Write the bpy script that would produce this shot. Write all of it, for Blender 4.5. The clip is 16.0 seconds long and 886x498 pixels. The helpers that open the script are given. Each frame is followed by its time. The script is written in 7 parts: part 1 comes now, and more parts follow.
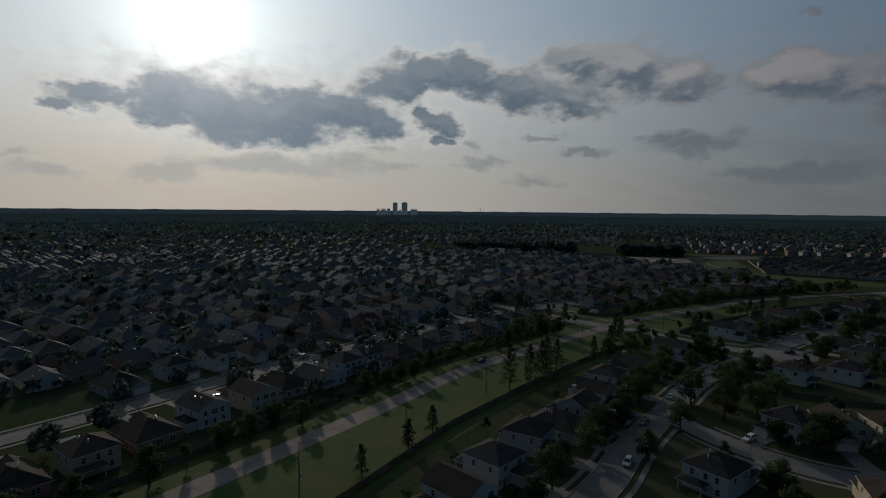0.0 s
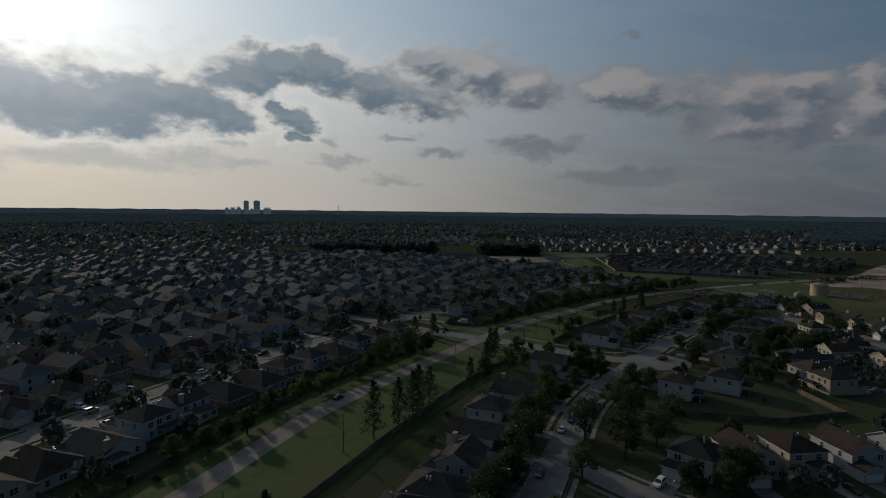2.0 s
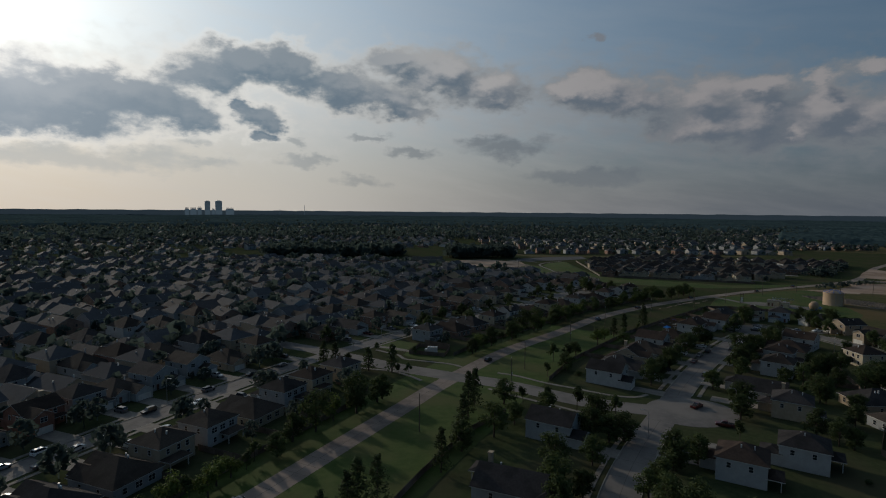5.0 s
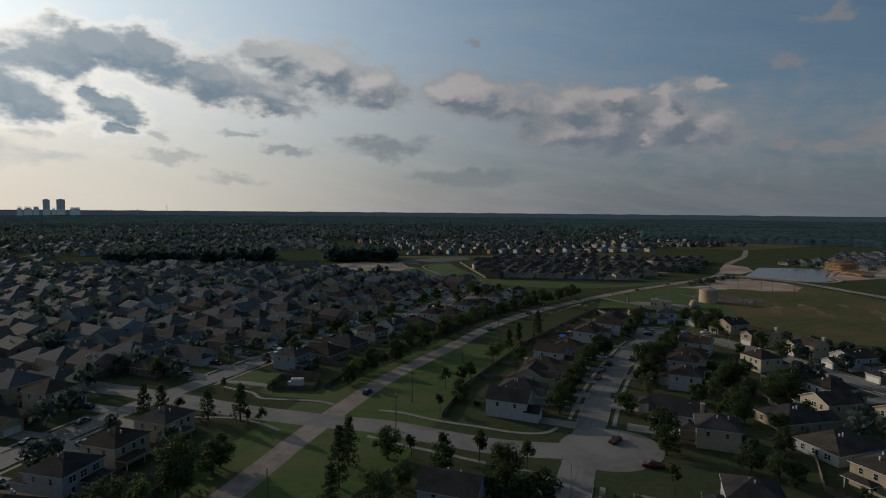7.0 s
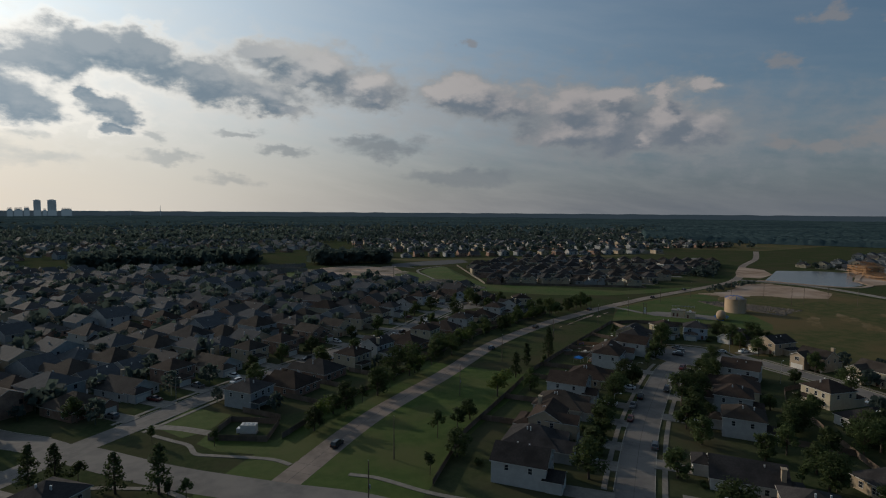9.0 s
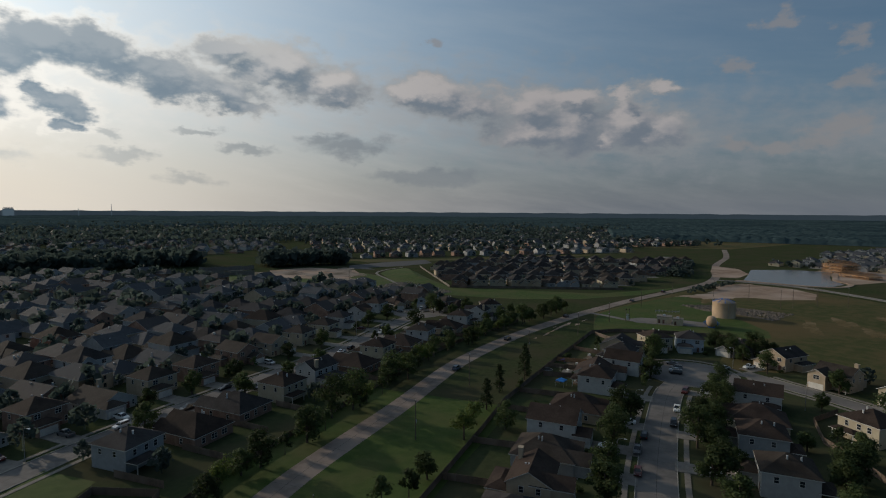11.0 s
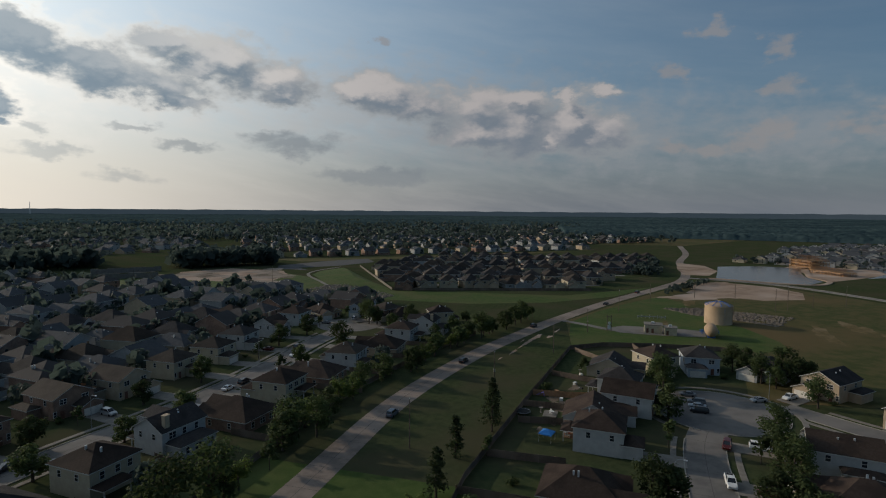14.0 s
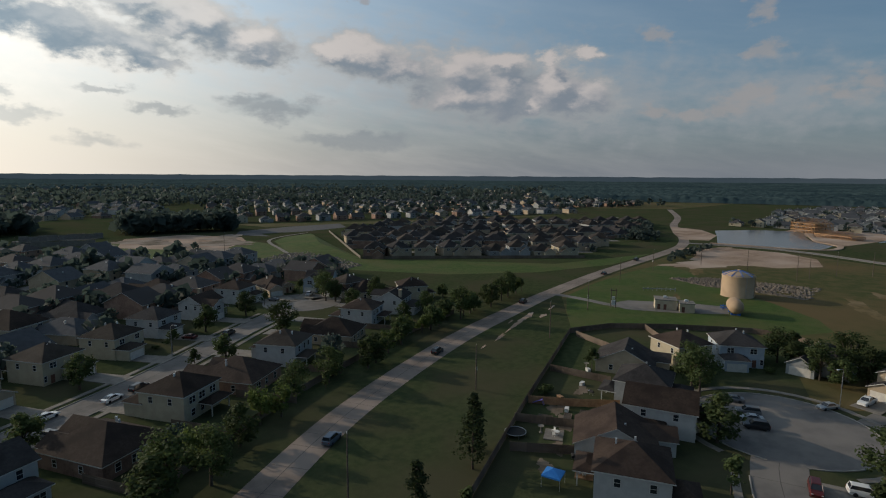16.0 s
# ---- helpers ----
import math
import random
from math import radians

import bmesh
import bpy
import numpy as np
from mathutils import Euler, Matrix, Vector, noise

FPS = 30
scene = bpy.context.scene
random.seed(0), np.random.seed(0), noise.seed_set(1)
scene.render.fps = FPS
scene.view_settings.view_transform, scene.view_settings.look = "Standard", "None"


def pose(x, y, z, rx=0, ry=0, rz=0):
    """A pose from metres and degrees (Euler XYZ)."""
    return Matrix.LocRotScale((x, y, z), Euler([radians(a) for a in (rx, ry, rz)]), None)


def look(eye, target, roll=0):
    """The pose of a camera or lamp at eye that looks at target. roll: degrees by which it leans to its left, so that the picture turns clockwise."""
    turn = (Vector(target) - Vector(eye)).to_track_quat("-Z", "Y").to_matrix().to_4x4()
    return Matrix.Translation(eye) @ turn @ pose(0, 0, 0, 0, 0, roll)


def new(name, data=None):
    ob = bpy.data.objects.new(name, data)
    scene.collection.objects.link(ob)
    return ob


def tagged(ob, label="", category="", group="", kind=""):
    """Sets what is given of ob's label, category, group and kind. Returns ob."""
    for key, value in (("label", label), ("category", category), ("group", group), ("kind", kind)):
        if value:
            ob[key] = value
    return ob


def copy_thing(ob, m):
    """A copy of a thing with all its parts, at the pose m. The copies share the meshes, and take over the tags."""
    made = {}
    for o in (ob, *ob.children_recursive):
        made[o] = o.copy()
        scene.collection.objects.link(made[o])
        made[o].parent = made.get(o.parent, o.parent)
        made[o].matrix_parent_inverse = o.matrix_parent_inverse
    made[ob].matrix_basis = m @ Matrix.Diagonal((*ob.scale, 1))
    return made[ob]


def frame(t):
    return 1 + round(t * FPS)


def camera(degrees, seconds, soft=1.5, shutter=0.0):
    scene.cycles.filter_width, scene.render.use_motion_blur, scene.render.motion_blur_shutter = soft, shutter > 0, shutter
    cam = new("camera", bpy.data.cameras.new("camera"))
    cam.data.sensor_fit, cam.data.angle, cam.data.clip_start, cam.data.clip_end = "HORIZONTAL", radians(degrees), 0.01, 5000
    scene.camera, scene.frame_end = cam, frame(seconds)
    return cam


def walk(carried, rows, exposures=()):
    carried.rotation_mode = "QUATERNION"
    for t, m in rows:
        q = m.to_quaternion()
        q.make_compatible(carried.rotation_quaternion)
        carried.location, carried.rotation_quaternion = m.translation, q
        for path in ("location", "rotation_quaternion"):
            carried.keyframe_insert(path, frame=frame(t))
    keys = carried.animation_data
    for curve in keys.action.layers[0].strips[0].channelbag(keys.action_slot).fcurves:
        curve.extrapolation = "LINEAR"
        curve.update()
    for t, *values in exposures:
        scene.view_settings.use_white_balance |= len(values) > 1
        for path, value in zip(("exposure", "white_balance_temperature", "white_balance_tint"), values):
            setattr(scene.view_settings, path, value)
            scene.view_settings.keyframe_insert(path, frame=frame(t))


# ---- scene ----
cam = camera(78.1, 16.0, 1.1)
METRES, EYE, TILT, LEAN, TURN = 350.0, 65.0, 0.0, 0.0, 0.0
ROWS = [
    (0.0, 0.0, 0.0, 0.0, 0.04, -4.15, -0.51),
    (0.5, 0.0025, 0.0304, 0.0005, -0.35, -4.15, -0.51),
    (1.0, 0.0054, 0.0599, 0.001, -4.8, -4.16, -0.53),
    (1.5, 0.0085, 0.0892, 0.0013, -12.68, -4.11, -0.62),
    (2.0, 0.0135, 0.1196, 0.0018, -14.63, -4.12, -0.63),
    (2.5, 0.0208, 0.1499, 0.002, -14.97, -4.12, -0.59),
    (3.0, 0.0291, 0.18, 0.0021, -15.09, -4.13, -0.52),
    (5.5, 0.0812, 0.3279, 0.0002, -20.41, -4.06, -0.48),
    (6.0, 0.0922, 0.3551, -0.0, -29.03, -4.02, -0.54),
    (6.5, 0.1062, 0.3829, -0.0004, -30.09, -4.01, -0.53),
    (7.0, 0.1217, 0.4105, -0.0009, -30.2, -4.01, -0.49),
    (7.5, 0.1375, 0.4374, -0.0008, -30.14, -4.01, -0.45),
    (8.0, 0.1543, 0.4643, -0.0012, -30.11, -4.01, -0.42),
    (8.5, 0.1706, 0.4899, -0.0016, -30.06, -4.0, -0.39),
    (9.0, 0.1884, 0.5158, -0.0022, -30.49, -3.99, -0.39),
    (9.5, 0.2066, 0.5411, -0.0027, -32.72, -3.96, -0.38),
    (10.0, 0.2245, 0.566, -0.0046, -33.97, -3.98, -0.37),
    (12.5, 0.3199, 0.6909, -0.0179, -34.19, -4.05, -0.34),
    (13.0, 0.3391, 0.7155, -0.0208, -37.58, -4.06, -0.37),
    (13.5, 0.3596, 0.7397, -0.0252, -38.69, -4.07, -0.39),
    (14.0, 0.3807, 0.7635, -0.0299, -39.42, -4.05, -0.42),
    (14.5, 0.4027, 0.7869, -0.035, -40.29, -4.08, -0.42),
    (15.0, 0.4249, 0.8094, -0.0389, -41.06, -4.56, -0.38),
    (15.5, 0.4474, 0.8318, -0.0417, -41.17, -7.59, -0.38),
    (16.0, 0.4708, 0.8537, -0.0439, -41.28, -7.65, -0.35),
]
EXPOSURES = [(t, s, k + 120, 8) for t, s, k in ((0.0, -0.64, 6100), (1.5, -0.48, 6150), (2.0, -0.38, 6200), (3.0, -0.27, 6200), (5.5, -0.20, 6250), (7.0, 0.09, 6350), (9.0, 0.14, 6400), (10.0, 0.22, 6400), (12.5, 0.24, 6450), (13.0, 0.31, 6450), (14.5, 0.40, 6500), (15.5, 0.50, 6550), (16.0, 0.65, 6600))]
walk(cam, [(t, pose(0, 0, EYE, TILT, LEAN, TURN) @ pose(METRES * x, METRES * y, METRES * z, 90 + pitch, roll, yaw)) for t, x, y, z, yaw, pitch, roll in ROWS], EXPOSURES)

# ---- world and sun ----
SUN_AZ, SUN_EL = -24.2, 17.0          # degrees right of +y, degrees up
world = bpy.data.worlds.new("sky")
scene.world = world
world.use_nodes = True
W = world.node_tree
W.nodes.clear()


def math_node(tree, op, a, b=None, c=None, clamp=False):
    n = tree.nodes.new("ShaderNodeMath")
    n.operation, n.use_clamp = op, clamp
    for i, v in enumerate((a, b, c)):
        if v is None:
            continue
        if isinstance(v, (int, float)):
            n.inputs[i].default_value = v
        else:
            tree.links.new(v, n.inputs[i])
    return n.outputs[0]


def vec_node(tree, op, a, b=None, out="Vector"):
    n = tree.nodes.new("ShaderNodeVectorMath")
    n.operation = op
    for i, v in enumerate((a, b)):
        if v is None:
            continue
        if isinstance(v, (tuple, list)):
            n.inputs[i].default_value = v
        else:
            tree.links.new(v, n.inputs[i])
    return n.outputs[out]


def smooth(tree, x, lo, hi, to_lo=0.0, to_hi=1.0):
    n = tree.nodes.new("ShaderNodeMapRange")
    n.interpolation_type = "SMOOTHSTEP"
    for i, v in enumerate((lo, hi, to_lo, to_hi)):
        n.inputs[i + 1].default_value = v
    tree.links.new(x, n.inputs[0])
    return n.outputs[0]


def mix_col(tree, fac, a, b, mode="MIX"):
    n = tree.nodes.new("ShaderNodeMix")
    n.data_type, n.blend_type = "RGBA", mode
    if mode in ("MULTIPLY", "ADD"):
        n.clamp_result = False
    for i, v in ((0, fac), (6, a), (7, b)):
        if isinstance(v, (int, float)):
            n.inputs[i].default_value = v
        elif isinstance(v, (tuple, list)):
            n.inputs[i].default_value = (*v, 1.0)
        else:
            tree.links.new(v, n.inputs[i])
    return n.outputs[2]


def noise_tex(tree, vec, scale, detail=4.0, rough=0.55, out=0):
    n = tree.nodes.new("ShaderNodeTexNoise")
    n.inputs["Scale"].default_value, n.inputs["Detail"].default_value, n.inputs["Roughness"].default_value = scale, detail, rough
    if vec is not None:
        tree.links.new(vec, n.inputs["Vector"])
    return n.outputs[out]


# clouds: degrees to the right, degrees up, half width, half height
CLOUDS_NEAR_SUN = [
    (-23.5, 9.6, 5.9, 3.0), (-26.3, 10.6, 2.8, 1.9), (-17.3, 9.0, 8.5, 2.7), (-10.7, 9.3, 6.2, 2.5), (-19.5, 7.2, 6.7, 1.4), (-6.8, 8.5, 3.0, 1.6), (-13.0, 10.6, 5.0, 1.6), (-32.5, 9.6, 3.1, 1.3),
    (-34.8, 8.6, 2.0, 0.6), (-30.2, 9.5, 1.8, 0.9), (-26.4, 7.9, 2.8, 0.9), (-1.6, 13.7, 5.8, 1.7), (2.5, 13.9, 3.6, 1.7), (5.4, 12.6, 6.4, 1.6), (10.0, 11.2, 5.2, 1.4), (13.9, 9.9, 2.9, 0.9),
    (-5.0, 12.2, 4.2, 1.7), (-0.9, 9.0, 2.2, 1.3), (0.6, 8.3, 1.9, 1.2), (-0.3, 6.7, 1.8, 0.6), (-2.4, 9.7, 1.3, 0.9)]
CLOUDS_LIT = [
    (12.9, 14.9, 3.2, 1.2), (17.6, 14.1, 3.4, 1.9), (22.0, 12.5, 3.5, 1.7), (23.8, 11.4, 2.6, 1.3), (15.5, 13.1, 3.3, 1.2), (32.4, 12.0, 4.5, 1.5), (36.0, 10.6, 3.6, 1.8), (29.4, 11.9, 2.1, 1.0),
    (42.8, 10.5, 4.1, 2.0), (46.2, 8.2, 4.3, 2.8), (42.6, 8.0, 3.5, 1.8), (47.2, 11.2, 2.8, 1.2), (52.6, 8.8, 2.9, 2.8), (55.3, 7.6, 3.1, 2.0), (52.0, 11.4, 1.2, 0.9), (56.0, 11.9, 1.6, 0.8),
    (50.3, 7.0, 1.4, 1.4)]
CLOUD_BANK = [(-22.0, 9.5, 16.0, 4.6), (-2.0, 10.5, 13.0, 4.8), (14.0, 12.0, 13.0, 4.2), (30.0, 10.5, 12.0, 4.6), (44.0, 9.0, 12.0, 5.0), (57.0, 7.5, 10.0, 4.2), (72.0, 7.0, 9.0, 3.2)]
CLOUDS_LOW = [
    (-27.0, 3.5, 4.2, 1.1), (-17.4, 4.4, 6.9, 1.2), (-10.8, 4.6, 4.5, 1.3), (-5.6, 4.5, 2.9, 0.8), (-35.9, 2.8, 2.7, 0.8), (-37.4, 4.3, 1.7, 0.4), (3.8, 4.8, 2.6, 0.5), (10.1, 7.3, 1.8, 0.4),
    (14.1, 5.6, 2.3, 0.5), (-6.2, 6.1, 1.7, 0.5), (33.5, 3.5, 5.3, 0.9), (9.0, 2.9, 2.9, 0.6), (3.2, 6.6, 1.1, 0.5), (24.3, 6.4, 4.5, 1.1), (21.9, 7.3, 2.4, 0.8), (31.3, 3.6, 6.4, 0.8),
    (2.9, 6.7, 1.1, 0.4), (14.1, 5.5, 2.2, 0.4), (4.0, 5.0, 2.3, 0.5)]
CLOUDS_FAINT = [
    (62.0, 13.0, 1.2, 1.0), (70.4, 14.3, 1.1, 1.0), (70.5, 11.1, 1.5, 0.9), (64.9, 16.6, 1.7, 0.6), (33.5, 16.8, 0.9, 0.6), (68.3, 6.3, 1.9, 1.0), (70.4, 7.4, 1.8, 1.2), (75.8, 7.3, 1.6, 1.1),
    (78.4, 7.9, 1.5, 1.3), (62.3, 6.3, 1.7, 0.7), (65.5, 5.7, 1.4, 0.6)]


def cloud_field(tree, p, clouds):
    """The largest of 1 - distance to each cloud's middle, in the cloud's own half sizes; bases are flatter than tops."""
    best = None
    for a, e, w, h in clouds:
        d = vec_node(tree, "SUBTRACT", p, (a, e, 0))
        d = vec_node(tree, "MULTIPLY", d, (1 / w, 1 / h, 0))
        r = math_node(tree, "SUBTRACT", 1.0, vec_node(tree, "LENGTH", d, out="Value"))
        best = r if best is None else math_node(tree, "SMOOTH_MAX", best, r, 0.5)
    return best


def build_sky():
    t = W
    co = t.nodes.new("ShaderNodeTexCoord").outputs["Generated"]
    d = vec_node(t, "NORMALIZE", co)
    xyz = t.nodes.new("ShaderNodeSeparateXYZ")
    t.links.new(d, xyz.inputs[0])
    az = math_node(t, "MULTIPLY", math_node(t, "ARCTAN2", xyz.outputs[0], xyz.outputs[1]), 180 / math.pi)
    el = math_node(t, "MULTIPLY", math_node(t, "ARCSINE", xyz.outputs[2]), 180 / math.pi)
    comb = t.nodes.new("ShaderNodeCombineXYZ")
    t.links.new(az, comb.inputs[0])
    t.links.new(el, comb.inputs[1])
    p = comb.outputs[0]
    # the field is gently bent, and its edges broken up by finer swirls
    flat = vec_node(t, "MULTIPLY", p, (0.6, 1.0, 1.0))
    warp = noise_tex(t, flat, 0.16, 2.0, 0.5, 1)
    warp = vec_node(t, "MULTIPLY", vec_node(t, "SUBTRACT", warp, (0.5, 0.5, 0.5)), (3.0, 1.3, 0))
    small = vec_node(t, "MULTIPLY", vec_node(t, "SUBTRACT", noise_tex(t, flat, 0.62, 7.0, 0.60, 1), (0.5, 0.5, 0.5)), (5.2, 3.2, 0))
    pw = vec_node(t, "ADD", vec_node(t, "ADD", p, warp), small)
    wind = vec_node(t, "ADD", p, vec_node(t, "MULTIPLY", warp, (0.8, 0.8, 0)))

    s = Vector((math.sin(radians(SUN_AZ)) * math.cos(radians(SUN_EL)), math.cos(radians(SUN_AZ)) * math.cos(radians(SUN_EL)), math.sin(radians(SUN_EL))))
    dot = vec_node(t, "DOT_PRODUCT", d, tuple(s), out="Value")
    ang = math_node(t, "MULTIPLY", math_node(t, "ARCCOSINE", dot), 180 / math.pi)
    near = math_node(t, "POWER", 2.718, math_node(t, "MULTIPLY", ang, -1 / 16.0))
    wide = math_node(t, "POWER", 2.718, math_node(t, "MULTIPLY", ang, -1 / 38.0))
    disc = math_node(t, "POWER", 2.718, math_node(t, "MULTIPLY", math_node(t, "POWER", ang, 2.0), -1 / 5.0))

    sky = t.nodes.new("ShaderNodeTexSky")
    sky.sky_type, sky.sun_disc = "NISHITA", False
    sky.sun_elevation, sky.sun_rotation = radians(SUN_EL), radians(SUN_AZ)
    sky.air_density, sky.dust_density, sky.ozone_density = 1.0, 0.6, 1.5
    base = mix_col(t, 1.0, sky.outputs[0], SKY_TINT, "MULTIPLY")
    # haze towards the horizon, warm under the sun and grey away from it
    haze_col = mix_col(t, smooth(t, wide, 0.10, 0.50), (0.108, 0.122, 0.148), (0.62, 0.565, 0.505))
    haze_col = mix_col(t, smooth(t, near, 0.10, 0.50), haze_col, (0.81, 0.66, 0.535))
    up = math_node(t, "MAXIMUM", el, 0.0)
    haze = math_node(t, "MULTIPLY", math_node(t, "POWER", 2.718, math_node(t, "DIVIDE", math_node(t, "POWER", up, 1.5), math_node(t, "MULTIPLY_ADD", wide, -120.0, -14.0))), 0.96)
    # pale light spread round the sun, weaker in the thick air low down
    low = smooth(t, el, 0.0, 11.0, 0.12, 1.0)
    pale = math_node(t, "MULTIPLY", math_node(t, "MULTIPLY", math_node(t, "POWER", wide, 1.3), 1.06), low)
    g2 = t.nodes.new("ShaderNodeCombineColor")
    for i, k in enumerate((0.79, 0.96, 1.07)):
        t.links.new(math_node(t, "MULTIPLY", pale, k), g2.inputs[i])
    col = mix_col(t, 1.0, base, g2.outputs[0], "ADD")
    col = mix_col(t, haze, col, haze_col)
    # thin veil with streaks that sink to the right
    slope = t.nodes.new("ShaderNodeVectorRotate")
    slope.rotation_type, slope.inputs["Angle"].default_value = "Z_AXIS", radians(9)
    t.links.new(wind, slope.inputs["Vector"])
    streak = noise_tex(t, vec_node(t, "MULTIPLY", slope.outputs[0], (0.22, 1.25, 1)), 0.42, 6.0, 0.6)
    veil = math_node(t, "MULTIPLY", smooth(t, streak, 0.22, 0.88), math_node(t, "MULTIPLY", wide, smooth(t, el, 15.0, 5.0, 0.45, 1.0)))
    col = mix_col(t, veil, col, mix_col(t, smooth(t, near, 0.05, 0.5), (0.50, 0.475, 0.45), (0.88, 0.79, 0.69)))
    # glow about the sun
    glow = math_node(t, "ADD", math_node(t, "MULTIPLY", disc, 4.0), math_node(t, "ADD", math_node(t, "MULTIPLY", near, 0.24), math_node(t, "MULTIPLY", math_node(t, "POWER", near, 3.4), 1.25)))
    glow = math_node(t, "MULTIPLY", glow, low)
    g = t.nodes.new("ShaderNodeCombineColor")
    for i, k in enumerate((0.97, 0.98, 0.95)):
        t.links.new(math_node(t, "MULTIPLY", glow, k), g.inputs[i])
    col = mix_col(t, 1.0, col, g.outputs[0], "ADD")
    # clouds: soft heaps, lit from the sun's side, thickest in the middle and below
    every = CLOUDS_NEAR_SUN + CLOUDS_LIT

    def heaps(around):
        return math_node(t, "SUBTRACT", noise_tex(t, around, 0.5, 7.0, 0.54), 0.5)
    fine = math_node(t, "SUBTRACT", noise_tex(t, flat, 0.8, 5.0, 0.52), 0.5)
    field, heap = cloud_field(t, pw, every), heaps(flat)
    dens = math_node(t, "MULTIPLY_ADD", field, 0.74, math_node(t, "MULTIPLY_ADD", heap, 1.25, 0.08))
    toward = math_node(t, "SUBTRACT", field, cloud_field(t, vec_node(t, "ADD", pw, (-1.2, 1.5, 0)), every))
    bumps = math_node(t, "SUBTRACT", heap, heaps(vec_node(t, "ADD", flat, (-0.4, 0.7, 0))))
    shape = math_node(t, "MULTIPLY_ADD", bumps, 1.0, math_node(t, "MULTIPLY", toward, 0.7))
    mask = smooth(t, dens, -0.30, 0.30)
    thick = smooth(t, dens, -0.16, 0.46)
    rim = mix_col(t, smooth(t, near, 0.01, 0.24), (0.215, 0.222, 0.232), (0.92, 0.87, 0.80))
    core = mix_col(t, smooth(t, wide, 0.12, 0.62), (0.125, 0.148, 0.182), (0.165, 0.226, 0.283))
    lit = smooth(t, shape, -0.30, 0.62)
    bright = mix_col(t, smooth(t, wide, 0.17, 0.50), (0.315, 0.296, 0.300), (0.66, 0.64, 0.62))
    side = smooth(t, az, 2.0, 26.0, 0.20, 0.95)
    core = mix_col(t, math_node(t, "MULTIPLY", lit, side), core, bright)
    cloud = mix_col(t, thick, rim, core)
    # broad thin bank in which the heaps are set
    bank = math_node(t, "MULTIPLY_ADD", cloud_field(t, pw, CLOUD_BANK), 0.8, math_node(t, "MULTIPLY", fine, 1.8))
    bank = math_node(t, "MULTIPLY", smooth(t, bank, -0.35, 0.75), 0.55)
    col = mix_col(t, bank, col, mix_col(t, smooth(t, wide, 0.14, 0.58), (0.195, 0.204, 0.224), (0.78, 0.75, 0.71)))
    scatter = math_node(t, "MULTIPLY", math_node(t, "POWER", near, 2.2), 0.75)
    g3 = t.nodes.new("ShaderNodeCombineColor")
    for i, k in enumerate((1.0, 0.93, 0.90)):
        t.links.new(math_node(t, "MULTIPLY", scatter, k), g3.inputs[i])
    cloud = mix_col(t, 1.0, cloud, g3.outputs[0], "ADD")
    # thin low clouds and faint wisps
    torn = math_node(t, "MULTIPLY", math_node(t, "SUBTRACT", streak, 0.5), 1.5)
    thin = math_node(t, "ADD", math_node(t, "MULTIPLY_ADD", cloud_field(t, pw, CLOUDS_LOW), 0.8, 0.18), math_node(t, "ADD", torn, math_node(t, "MULTIPLY", fine, 0.9)))
    thin = math_node(t, "MULTIPLY", smooth(t, thin, -0.05, 0.75), smooth(t, el, 0.5, 6.5, 0.34, 0.62))
    col = mix_col(t, thin, col, mix_col(t, smooth(t, wide, 0.25, 0.62), (0.118, 0.140, 0.168), (0.43, 0.455, 0.46)))
    faint = math_node(t, "ADD", math_node(t, "MULTIPLY_ADD", cloud_field(t, pw, CLOUDS_FAINT), 0.8, 0.15), math_node(t, "MULTIPLY", fine, 1.6))
    faint = math_node(t, "MULTIPLY", smooth(t, faint, -0.05, 0.7), 0.62)
    col = mix_col(t, faint, col, (0.200, 0.190, 0.195))
    col = mix_col(t, mask, col, cloud)
    below = smooth(t, el, -1.5, -0.2)
    col = mix_col(t, below, (0.03, 0.035, 0.035), col)
    bg = t.nodes.new("ShaderNodeBackground")
    bg.inputs[1].default_value = 1.0
    t.links.new(col, bg.inputs[0])
    out = t.nodes.new("ShaderNodeOutputWorld")
    t.links.new(bg.outputs[0], out.inputs[0])


SKY_TINT = (0.0215, 0.0345, 0.0435)
build_sky()
sun = new("sun", bpy.data.lights.new("sun", "SUN"))
sun.data.energy, sun.data.angle, sun.data.color = 1.8, radians(0.6), (1.0, 0.85, 0.68)
sun.matrix_world = look((0, 0, 300), (-300 * math.sin(radians(SUN_AZ)), -300 * math.cos(radians(SUN_AZ)), 300 - 300 * math.tan(radians(SUN_EL))))


